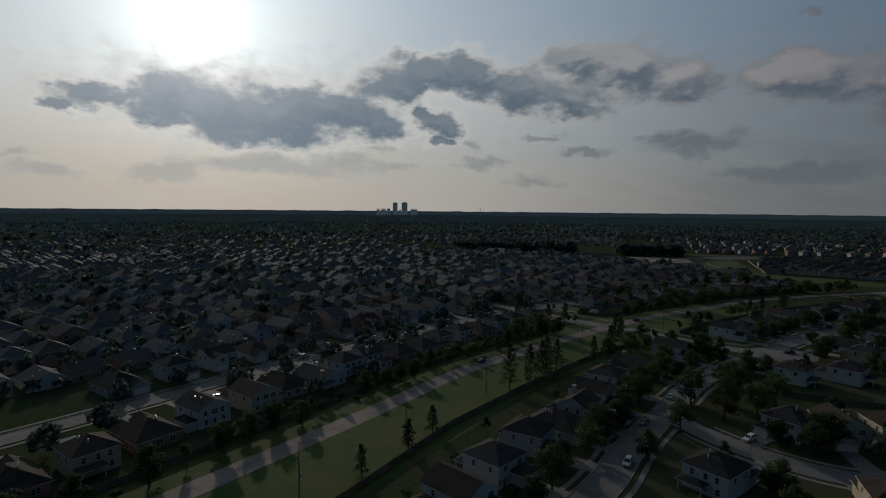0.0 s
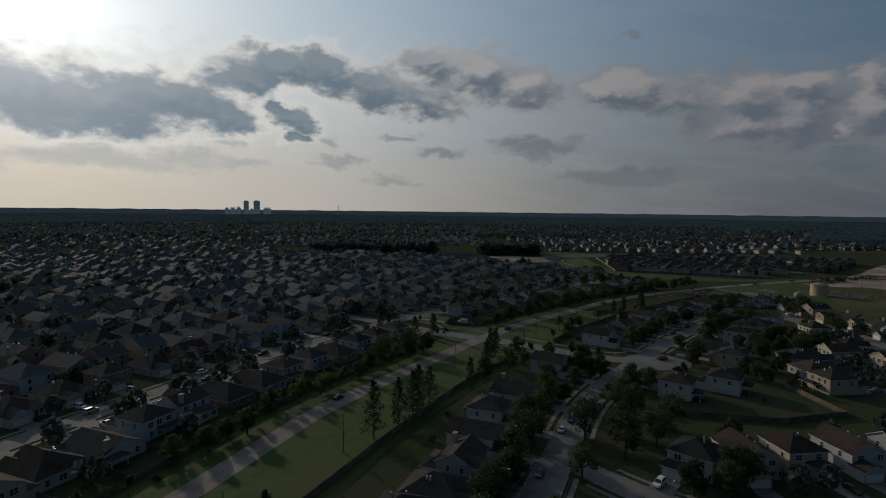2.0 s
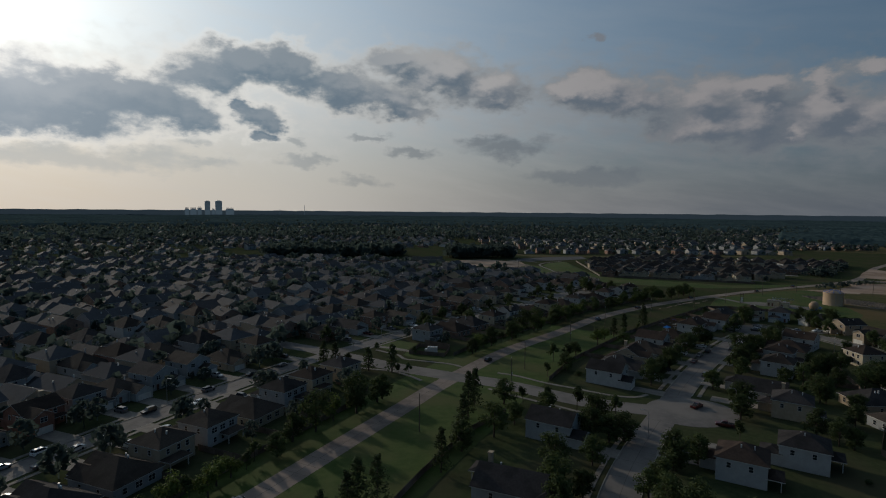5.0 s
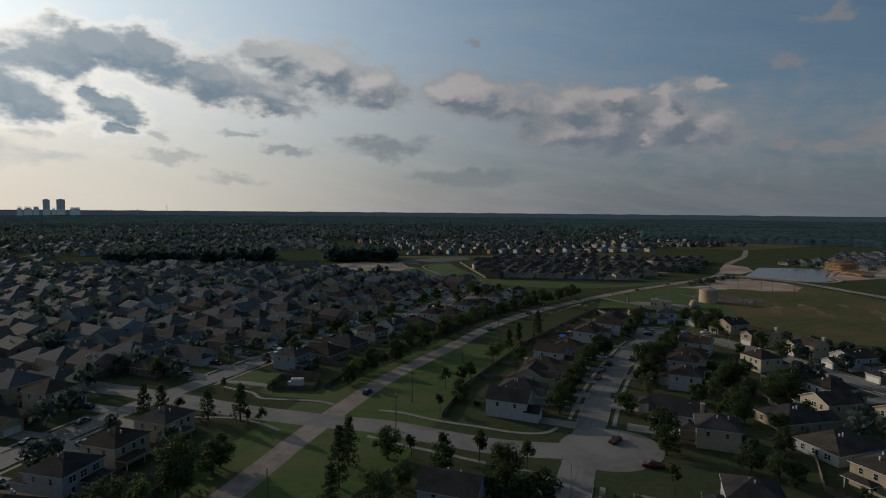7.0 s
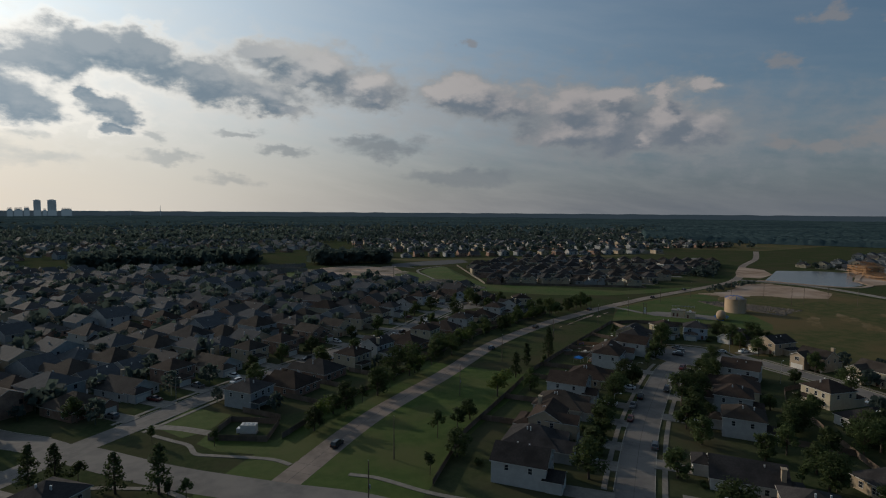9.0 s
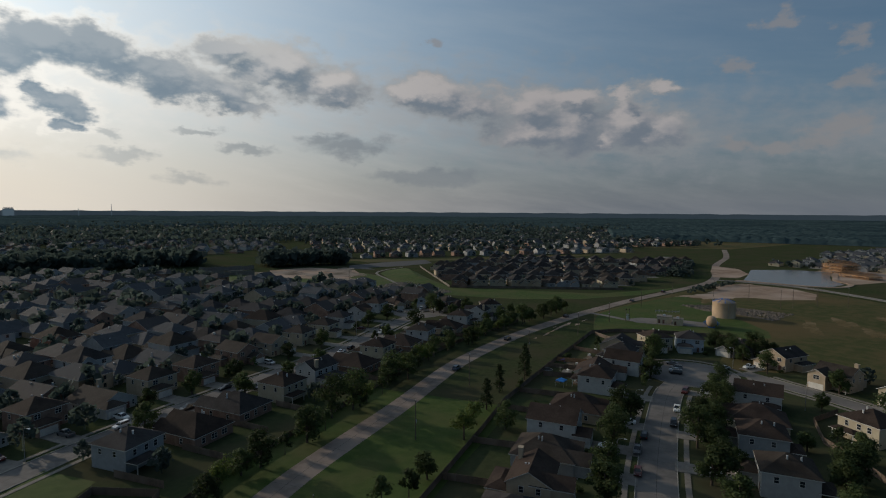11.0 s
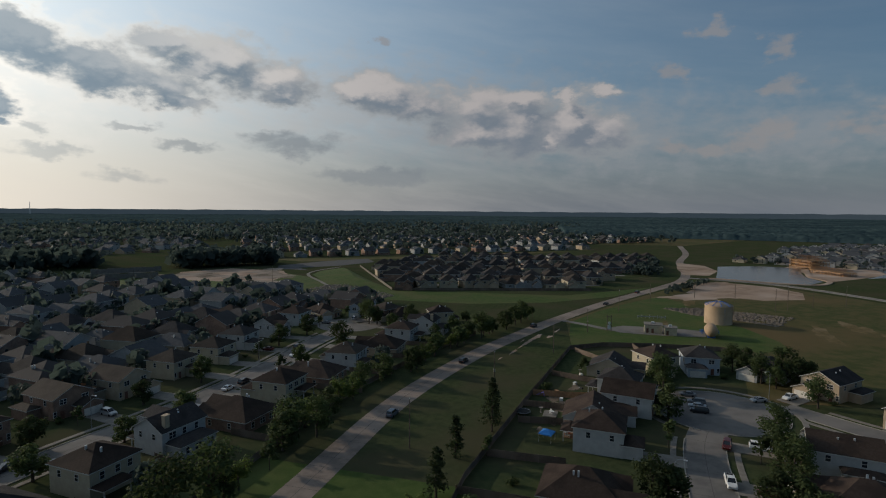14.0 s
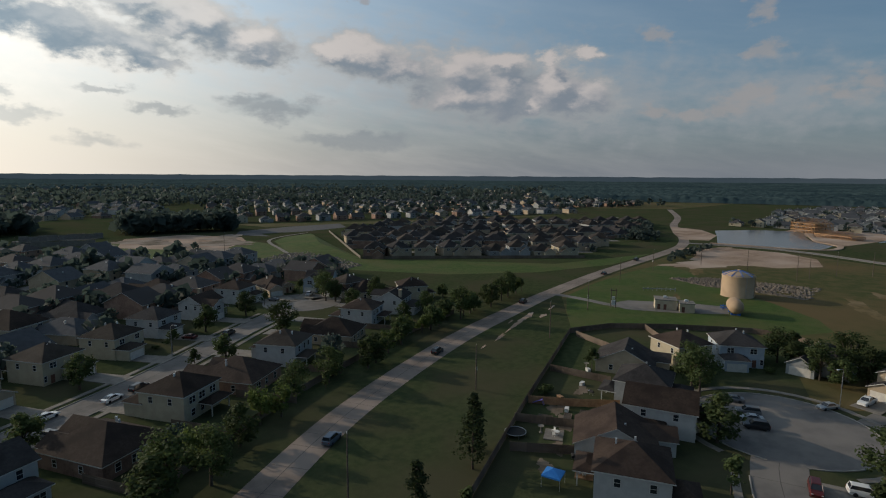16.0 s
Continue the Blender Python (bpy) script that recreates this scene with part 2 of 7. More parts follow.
# ---- materials ----
def material(name, base, rough=0.8, metal=0.0, var=None, scale=1.0, scale2=0.12, var2=None, bump=0.0, bump_scale=8.0, random_tone=0.0, spec=0.3, through_light=0.0):
    """Base colour broken up by a fine and a broad noise of real size, with fine relief; random_tone: how far pieces differ."""
    m = bpy.data.materials.new(name)
    m.use_nodes = True
    t = m.node_tree
    b = t.nodes["Principled BSDF"]
    geo = t.nodes.new("ShaderNodeNewGeometry").outputs["Position"]
    col = base
    if var is not None:
        col = mix_col(t, smooth(t, noise_tex(t, geo, scale, 5.0, 0.6), 0.35, 0.65), base, var)
    if var2 is not None:
        col = mix_col(t, smooth(t, noise_tex(t, geo, scale2, 4.0, 0.55), 0.40, 0.68), col, var2)
    if random_tone:
        info = t.nodes.new("ShaderNodeObjectInfo").outputs["Random"]
        k = math_node(t, "MULTIPLY_ADD", info, 2 * random_tone, 1 - random_tone)
        c = t.nodes.new("ShaderNodeCombineColor")
        for i in range(3):
            t.links.new(k, c.inputs[i])
        col = mix_col(t, 1.0, col, c.outputs[0], "MULTIPLY")
    if isinstance(col, tuple):
        b.inputs["Base Color"].default_value = (*col, 1)
    else:
        t.links.new(col, b.inputs["Base Color"])
    b.inputs["Roughness"].default_value, b.inputs["Metallic"].default_value = rough, metal
    b.inputs["Specular IOR Level"].default_value = spec
    if bump:
        bn = t.nodes.new("ShaderNodeBump")
        bn.inputs["Strength"].default_value, bn.inputs["Distance"].default_value = bump, 0.1
        t.links.new(noise_tex(t, geo, bump_scale, 4.0, 0.6), bn.inputs["Height"])
        t.links.new(bn.outputs[0], b.inputs["Normal"])
    if through_light:
        tr = t.nodes.new("ShaderNodeBsdfTranslucent")
        mx = t.nodes.new("ShaderNodeMixShader")
        mx.inputs[0].default_value = through_light
        if isinstance(col, tuple):
            tr.inputs[0].default_value = (*col, 1)
        else:
            t.links.new(col, tr.inputs[0])
        t.links.new(b.outputs[0], mx.inputs[1])
        t.links.new(tr.outputs[0], mx.inputs[2])
        t.links.new(mx.outputs[0], t.nodes["Material Output"].inputs[0])
    return m


M_GRASS = material("yard grass", (0.037, 0.050, 0.024), 0.95, var=(0.054, 0.064, 0.031), scale=0.5, var2=(0.062, 0.059, 0.035), scale2=0.035, bump=0.6, bump_scale=3.0, spec=0.0)
M_LAWN = material("mown lawn", (0.040, 0.068, 0.015), 0.9, var=(0.058, 0.085, 0.021), scale=0.30, var2=(0.072, 0.080, 0.027), scale2=0.045, bump=0.6, bump_scale=3.0, spec=0.1)
M_FIELD = material("field grass", (0.054, 0.062, 0.023), 0.95, var=(0.088, 0.079, 0.034), scale=0.16, var2=(0.112, 0.082, 0.040), scale2=0.018, bump=1.0, bump_scale=1.2, spec=0.05)
M_DIRT = material("bare graded soil", (0.33, 0.245, 0.185), 0.95, var=(0.22, 0.155, 0.115), scale=0.12, var2=(0.40, 0.31, 0.25), scale2=0.03, bump=0.5, bump_scale=0.8, spec=0.0)
M_ROAD = material("concrete road", (0.211, 0.169, 0.142), 0.85, var=(0.149, 0.122, 0.104), scale=0.30, var2=(0.252, 0.203, 0.171), scale2=0.05, bump=0.15, bump_scale=5.0, spec=0.12)
M_STREET = material("pale concrete street", (0.158, 0.146, 0.136), 0.88, var=(0.118, 0.110, 0.104), scale=0.3, var2=(0.190, 0.172, 0.156), scale2=0.05, bump=0.15, bump_scale=5.0, spec=0.12)
M_WALK = material("concrete pavement", (0.212, 0.191, 0.166), 0.85, var=(0.162, 0.146, 0.128), scale=0.6, bump=0.1, spec=0.12)
M_CURB = material("concrete kerb", (0.288, 0.272, 0.240), 0.85, var=(0.224, 0.208, 0.184), scale=0.7)
M_JOINT = material("road joint filler", (0.07, 0.06, 0.055), 0.9, var=(0.1, 0.09, 0.08), scale=2.0)
M_FENCE = material("weathered fence boards", (0.13, 0.095, 0.07), 0.9, var=(0.09, 0.068, 0.052), scale=1.2, var2=(0.17, 0.13, 0.10), scale2=0.15, random_tone=0.2)
M_NEWFENCE = material("cedar fence boards", (0.34, 0.20, 0.11), 0.85, var=(0.27, 0.15, 0.08), scale=1.2, random_tone=0.15)
M_TRIM = material("white trim paint", (0.540, 0.525, 0.495), 0.6, var=(0.465, 0.450, 0.420), scale=0.8)
M_GLASS = material("dark window glass", (0.018, 0.022, 0.028), 0.08, spec=0.6)
M_VENT = material("pale metal", (0.6, 0.6, 0.6), 0.45, 0.3, var=(0.5, 0.5, 0.5), scale=4.0)
M_GARAGE = material("garage door paint", (0.62, 0.59, 0.53), 0.6, var=(0.54, 0.51, 0.46), scale=1.0, random_tone=0.12)
M_DOOR = material("front door paint", (0.16, 0.07, 0.045), 0.5, var=(0.11, 0.05, 0.035), scale=2.0, random_tone=0.4)
M_TRUNK = material("bark", (0.085, 0.065, 0.05), 0.95, var=(0.055, 0.042, 0.032), scale=3.0, bump=0.6, bump_scale=12.0)
M_LEAF = material("oak leaves", (0.043, 0.062, 0.023), 0.8, var=(0.062, 0.084, 0.030), scale=0.6, random_tone=0.35, spec=0.2, through_light=0.45)
M_LEAF2 = material("light green leaves", (0.075, 0.105, 0.028), 0.75, var=(0.095, 0.125, 0.035), scale=0.6, random_tone=0.2, spec=0.1, through_light=0.4)
M_PINE = material("pine needles", (0.034, 0.050, 0.022), 0.8, var=(0.050, 0.069, 0.028), scale=0.6, random_tone=0.25, spec=0.2, through_light=0.45)
# trees paled and blued in their base colour to stand for haze
M_FAR = material("haze-paled trees", (0.054, 0.074, 0.064), 0.7, var=(0.078, 0.102, 0.088), scale=0.05, var2=(0.044, 0.062, 0.056), scale2=0.006, spec=0.15, through_light=0.5)
# aerial haze is put into the base colour of the woods
M_WOODS = material("haze-tinted woods", (0.036, 0.058, 0.060), 1.0, var=(0.062, 0.090, 0.090), scale=0.06, var2=(0.031, 0.050, 0.055), scale2=0.004, bump=1.0, bump_scale=0.09, spec=0.0)
M_POLE = material("weathered pole wood", (0.12, 0.095, 0.075), 0.9, var=(0.08, 0.065, 0.05), scale=2.0)
M_STEEL = material("galvanised steel", (0.35, 0.36, 0.37), 0.45, 0.8, var=(0.27, 0.28, 0.29), scale=2.0)
M_TANK = material("cream tank paint", (0.38, 0.265, 0.165), 0.7, var=(0.32, 0.22, 0.135), scale=0.3, var2=(0.42, 0.30, 0.19), scale2=0.08)
M_BLUE = material("blue paint", (0.05, 0.15, 0.45), 0.5, var=(0.04, 0.12, 0.36), scale=1.0)
M_RUBBER = material("tyre rubber", (0.02, 0.02, 0.02), 0.9)
M_LUMBER = material("raw framing lumber", (0.46, 0.27, 0.14), 0.85, var=(0.38, 0.21, 0.10), scale=0.5)
M_ROCK = material("limestone rubble", (0.20, 0.165, 0.135), 0.95, var=(0.12, 0.10, 0.08), scale=1.0, random_tone=0.2)
M_MULCH = material("fresh asphalt", (0.045, 0.045, 0.048), 0.9, var=(0.06, 0.06, 0.062), scale=0.2)

SIDING = {
    "cream": material("cream siding", (0.421, 0.367, 0.265), 0.7, var=(0.374, 0.320, 0.234), scale=0.7, spec=0.1, random_tone=0.06),
    "white": material("white siding", (0.413, 0.406, 0.390), 0.7, var=(0.367, 0.359, 0.343), scale=0.7, spec=0.1, random_tone=0.06),
    "grey": material("grey siding", (0.306, 0.315, 0.315), 0.7, var=(0.264, 0.272, 0.272), scale=0.7, spec=0.1, random_tone=0.08),
    "blue-grey": material("blue-grey siding", (0.340, 0.383, 0.425), 0.7, var=(0.297, 0.340, 0.383), scale=0.7, spec=0.1, random_tone=0.06),
    "tan": material("tan siding", (0.40, 0.32, 0.23), 0.75, var=(0.34, 0.27, 0.19), scale=0.7, spec=0.1, random_tone=0.08),
    "brown brick": material("brown brick", (0.24, 0.15, 0.11), 0.85, var=(0.17, 0.105, 0.08), scale=3.0, var2=(0.29, 0.19, 0.14), scale2=0.4, spec=0.1, random_tone=0.1),
    "red brick": material("red brick", (0.30, 0.14, 0.095), 0.85, var=(0.21, 0.10, 0.07), scale=3.0, var2=(0.33, 0.17, 0.12), scale2=0.4, spec=0.1, random_tone=0.1),
}
ROOFS = {
    "dark grey": material("dark grey shingles", (0.035, 0.032, 0.032), 0.85, var=(0.048, 0.044, 0.043), scale=2.2, var2=(0.026, 0.024, 0.024), scale2=0.25, bump=0.4, bump_scale=6.0, random_tone=0.25, spec=0.06),
    "brown": material("brown shingles", (0.041, 0.030, 0.024), 0.85, var=(0.055, 0.040, 0.033), scale=2.2, var2=(0.030, 0.022, 0.019), scale2=0.25, bump=0.4, bump_scale=6.0, random_tone=0.25, spec=0.06),
    "weathered": material("weathered grey-brown shingles", (0.044, 0.036, 0.030), 0.85, var=(0.057, 0.047, 0.040), scale=2.2, var2=(0.033, 0.027, 0.023), scale2=0.25, bump=0.4, bump_scale=6.0, random_tone=0.25, spec=0.06),
}


# far roofs: haze put into the colour, paler and bluer than ROOFS
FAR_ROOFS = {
    "grey": material("haze-tinted grey shingles", (0.060, 0.064, 0.070), 0.85, var=(0.080, 0.084, 0.090), scale=0.6, var2=(0.048, 0.051, 0.056), scale2=0.02, spec=0.08),
    "brown": material("haze-tinted brown shingles", (0.066, 0.060, 0.058), 0.85, var=(0.084, 0.077, 0.074), scale=0.6, var2=(0.052, 0.047, 0.046), scale2=0.02, spec=0.08),
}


# ---- mesh helpers ----
class Build:
    """Collects vertices and faces of one mesh."""

    def __init__(self):
        self.v, self.f = [], []

    def add(self, verts, faces):
        k = len(self.v)
        self.v += [tuple(p) for p in verts]
        self.f += [tuple(k + i for i in q) for q in faces]
        return self

    def box(self, x0, x1, y0, y1, z0, z1, bottom=True):
        q = [(0, 1, 5, 4), (1, 2, 6, 5), (2, 3, 7, 6), (3, 0, 4, 7), (4, 5, 6, 7)] + ([(3, 2, 1, 0)] if bottom else [])
        return self.add([(x0, y0, z0), (x1, y0, z0), (x1, y1, z0), (x0, y1, z0), (x0, y0, z1), (x1, y0, z1), (x1, y1, z1), (x0, y1, z1)], q)

    def tube(self, rings, n=8, cap=True):
        """rings: (x, y, z, radius) up a stem."""
        k = len(self.v)
        for x, y, z, r in rings:
            self.v += [(x + r * math.cos(2 * math.pi * i / n), y + r * math.sin(2 * math.pi * i / n), z) for i in range(n)]
        for j in range(len(rings) - 1):
            self.f += [(k + j * n + i, k + j * n + (i + 1) % n, k + (j + 1) * n + (i + 1) % n, k + (j + 1) * n + i) for i in range(n)]
        if cap:
            self.f.append(tuple(k + (len(rings) - 1) * n + i for i in range(n)))
        return self

    def bar(self, a, b, r, n=5):
        """A round bar from a to b."""
        a, b = Vector(a), Vector(b)
        q = (b - a).to_track_quat("Z", "Y")
        k = len(self.v)
        for p in (a, b):
            self.v += [tuple(p + q @ Vector((r * math.cos(2 * math.pi * i / n), r * math.sin(2 * math.pi * i / n), 0))) for i in range(n)]
        self.f += [(k + i, k + (i + 1) % n, k + n + (i + 1) % n, k + n + i) for i in range(n)]
        self.f += [tuple(k + n + i for i in range(n)), tuple(k + n - 1 - i for i in range(n))]
        return self

    def relief(self, place, us, zs, depth):
        """One connected sheet of cells of different depth, on a wall; place(u, z, d) gives the point. Returns each face's depth."""
        seen, tags = {}, []

        def pt(u, z, d):
            key = (round(u, 4), round(z, 4), round(d, 4))
            if key not in seen:
                seen[key] = len(self.v)
                self.v.append(tuple(place(u, z, d)))
            return seen[key]

        def at(i, j):
            return depth[j][i] if 0 <= i < len(us) - 1 and 0 <= j < len(zs) - 1 else 0.0
        for j in range(len(zs) - 1):
            for i in range(len(us) - 1):
                d = at(i, j)
                self.f.append((pt(us[i], zs[j], d), pt(us[i + 1], zs[j], d), pt(us[i + 1], zs[j + 1], d), pt(us[i], zs[j + 1], d)))
                tags.append(d)
        for j in range(len(zs) - 1):
            for i in range(len(us)):
                a, b = at(i - 1, j), at(i, j)
                if a != b:
                    self.f.append((pt(us[i], zs[j], a), pt(us[i], zs[j], b), pt(us[i], zs[j + 1], b), pt(us[i], zs[j + 1], a)))
                    tags.append(1.0)
        for j in range(len(zs)):
            for i in range(len(us) - 1):
                a, b = at(i, j - 1), at(i, j)
                if a != b:
                    self.f.append((pt(us[i], zs[j], a), pt(us[i + 1], zs[j], a), pt(us[i + 1], zs[j], b), pt(us[i], zs[j], b)))
                    tags.append(1.0)
        return tags

    def mesh(self, name):
        me = bpy.data.meshes.new(name)
        me.from_pydata(self.v, [], self.f)
        me.update()
        return me


def part(name, b, mat, parent=None, label="", smooth_faces=False):
    me = b.mesh(name)
    me.materials.append(mat)
    if smooth_faces:
        me.polygons.foreach_set("use_smooth", [True] * len(me.polygons))
    ob = new(name, me)
    ob.parent = parent
    return tagged(ob, label=label)


def structure(name, b, mat, label, category):
    return tagged(part(name, b, mat, None), label, category, kind="structure")


def smooth_line(pts, step=4.0):
    """A curve through pts (Catmull-Rom), resampled about every step metres."""
    p = [Vector((*q, 0)) for q in pts]
    p = [2 * p[0] - p[1]] + p + [2 * p[-1] - p[-2]]
    out = []
    for i in range(1, len(p) - 2):
        a, b, c, d = p[i - 1:i + 3]
        n = max(1, int((c - b).length / step))
        for k in range(n):
            u = k / n
            out.append(0.5 * ((2 * b) + (c - a) * u + (2 * a - 5 * b + 4 * c - d) * u * u + (3 * b - a - 3 * c + d) * u ** 3))
    out.append(p[-2])
    return out


def sides(line):
    """For each point its unit normal to the left."""
    r = []
    for i in range(len(line)):
        t = (line[min(i + 1, len(line) - 1)] - line[max(i - 1, 0)]).normalized()
        r.append(Vector((-t.y, t.x, 0)))
    return r


def offset(line, off):
    return [p + n * off for p, n in zip(line, sides(line))]


def ribbon(b, line, o0, o1, z0, z1=None):
    """A band along line between two offsets to the left; with z1, a solid kerb from z0 to z1."""
    L, R = offset(line, o1), offset(line, o0)
    if z1 is None:
        v = [(p.x, p.y, z0) for q in zip(R, L) for p in q]
        return b.add(v, [(2 * i, 2 * i + 2, 2 * i + 3, 2 * i + 1) for i in range(len(line) - 1)])
    v = []
    for r, l in zip(R, L):
        v += [(r.x, r.y, z0), (r.x, r.y, z1), (l.x, l.y, z1), (l.x, l.y, z0)]
    f = []
    for i in range(len(line) - 1):
        for k in range(3):
            f.append((4 * i + k, 4 * i + 4 + k, 4 * i + 5 + k, 4 * i + 1 + k))
    return b.add(v, f)


def polygon(b, pts, z):
    return b.add([(x, y, z) for x, y in pts], [tuple(range(len(pts)))])


def nearest(line, x, y):
    p = Vector((x, y, 0))
    best, bd = None, 1e9
    for i in range(len(line) - 1):
        a, d = line[i], line[i + 1] - line[i]
        u = max(0, min(1, (p - a).dot(d) / max(d.length_squared, 1e-9)))
        q = a + d * u
        if (q - p).length < bd:
            best, bd = q, (q - p).length
    return best, bd


# ---- ground, roads and open land ----
MAIN = smooth_line([(-190, -65), (-150, -8), (-100, 60), (-60, 118), (-30, 160), (-15, 182), (-3, 200), (13, 222), (40, 250), (69, 279), (84, 294), (105, 313), (133, 336),
                    (174, 362), (209, 386), (230, 398), (256, 410), (284, 421), (320, 432), (352, 441), (420, 456), (508, 470), (560, 482), (620, 510), (711, 562), (832, 616), (980, 700)])
S1 = smooth_line([(-190, 55), (-150, 110), (-110, 163), (-70, 217), (-45, 250), (-20, 280), (13, 316), (42, 343), (72, 366), (99, 386), (141, 411), (170, 426), (199, 445), (232, 471), (262, 492)])
CROSS = smooth_line([(50, 352), (56, 346), (63, 337), (70, 328), (78, 319), (86, 311), (95, 302), (108, 290), (117, 278), (127, 265), (137, 256), (150, 247)])
CROSS_WEST = smooth_line([(50, 352), (44, 361), (35, 370), (25, 381), (12, 388), (2, 391)])
S2 = smooth_line([(-20, 50), (5, 88), (36, 122), (52, 146), (75, 176), (93, 199), (115, 221), (150, 250), (178, 272), (203, 290), (238, 312), (262, 325), (284, 331)])
S3 = smooth_line([(72, 170), (80, 151), (90, 137), (104, 128), (130, 124), (180, 118), (230, 110)])
S4 = smooth_line([(303, 322), (300, 305), (298, 287), (292, 262), (283, 235), (272, 200), (265, 150)])
POND_ROAD = smooth_line([(576, 486), (584, 460), (588, 419), (567, 364), (530, 290), (480, 210)])
BACK = {}
for i in range(1, 7):      # further streets of the estate beyond the first
    BACK[i] = [p + n * (64 * i) for p, n in zip(S1, sides(S1))]

ground = Build()
N = 96
ground.v.append((100, 250, 0))
for r in (60, 200, 500, 1200, 2600, 4950):
    ground.v += [(100 + r * math.cos(2 * math.pi * i / N), 250 + r * math.sin(2 * math.pi * i / N), 0) for i in range(N)]
ground.f += [(0, 1 + i, 1 + (i + 1) % N) for i in range(N)]
for k in range(5):
    ground.f += [(1 + k * N + i, 1 + (k + 1) * N + i, 1 + (k + 1) * N + (i + 1) % N, 1 + k * N + (i + 1) % N) for i in range(N)]
structure("ground", ground, M_GRASS, "flat ground of dull green grass and yards to the horizon", "ground")

structure("verge_grass", ribbon(ribbon(Build(), MAIN[:140], -33.0, -3.5, 0.02), MAIN[:140], 3.5, 16.5, 0.02), M_LAWN, "mown green verge beside the main road", "grass")
structure("field_grass", polygon(Build(), [(312, 402), (352, 436), (420, 450), (508, 463), (560, 470), (575, 420), (555, 364), (500, 270), (430, 190), (300, 330), (345, 350), (356, 366), (336, 385)], 0.03),
          M_FIELD, "open olive field beside the water tank", "grass")
structure("ditch_grass", polygon(Build(), [(150, 690), (224, 640), (277, 616), (300, 577), (319, 540), (347, 502), (387, 477), (440, 466), (500, 474), (417, 488), (377, 534), (340, 574), (322, 738), (244, 752), (120, 790)], 0.02),
          M_LAWN, "long mown drainage strip of green grass", "grass")
structure("graded_soil", polygon(Build(), [(493, 446), (500, 400), (525, 385), (556, 396), (572, 420), (570, 460), (541, 458)], 0.06), M_DIRT, "bare pinkish graded soil", "soil")
structure("building_site_soil", polygon(Build(), [(240, 716), (288, 660), (322, 700), (330, 730), (300, 775), (255, 770)], 0.06), M_DIRT, "bare brown soil of a building site", "soil")
structure("site_island_soil", polygon(Build(), [(640, 404), (690, 395), (745, 388), (800, 410), (770, 470), (725, 470), (700, 440), (660, 425)], 0.05), M_DIRT, "bare soil round the timber-framed building", "soil")
structure("road_edge_soil", polygon(Build(), [(596, 500), (606, 482), (650, 494), (690, 525), (700, 560), (640, 528)], 0.05), M_DIRT, "bare brown soil beside the pond", "soil")
structure("far_meadow", polygon(Build(), [(1000, 700), (1370, 720), (1430, 520), (1700, 560), (1500, 1000), (1300, 1270), (1080, 1090), (900, 800)], 0.05), M_FIELD, "wide pale meadow before the far woods", "grass")
structure("meadow_strip", polygon(Build(), [(366, 850), (470, 800), (610, 765), (800, 742), (800, 725), (660, 735), (500, 765), (380, 800)], 0.05), M_FIELD, "mown strip of olive grass", "grass")
structure("asphalt_apron", polygon(Build(), [(350, 722), (352, 745), (392, 740), (440, 752), (455, 790), (400, 790), (345, 775), (332, 748)], 0.06), M_MULCH, "dark fresh asphalt near the building site", "road")

M_WATER = material("still pond water", (0.105, 0.100, 0.095), 0.22, var=(0.120, 0.112, 0.105), scale=0.02, spec=0.35)
structure("pond_water", polygon(Build(), [(592, 470), (600, 430), (612, 408), (640, 408), (665, 428), (700, 442), (745, 456), (735, 490), (694, 514), (640, 490)], 0.06), M_WATER, "pale still pond reflecting the sky", "water")
structure("pond_water_far", polygon(Build(), [(694, 392), (726, 378), (790, 380), (860, 420), (800, 412), (750, 390)], 0.06), M_WATER, "pale still pond beyond the building site", "water")
bank = Build()
ribbon(bank, smooth_line([(588, 474), (597, 430), (610, 404), (642, 404), (667, 424), (702, 438), (750, 453)], 6), -2.0, 2.0, 0.0, 0.5)
structure("pond_bank", bank, M_DIRT, "low earthen bank round the pond", "bank")


def runs(line, gaps):
    """The stretches of a line that lie outside all the gaps (x, y, radius)."""
    out, cur = [], []
    for p in line:
        if all((p.x - x) ** 2 + (p.y - y) ** 2 > r * r for x, y, r in gaps):
            cur.append(p)
        else:
            out.append(cur)
            cur = []
    return [c for c in out + [cur] if len(c) > 1]


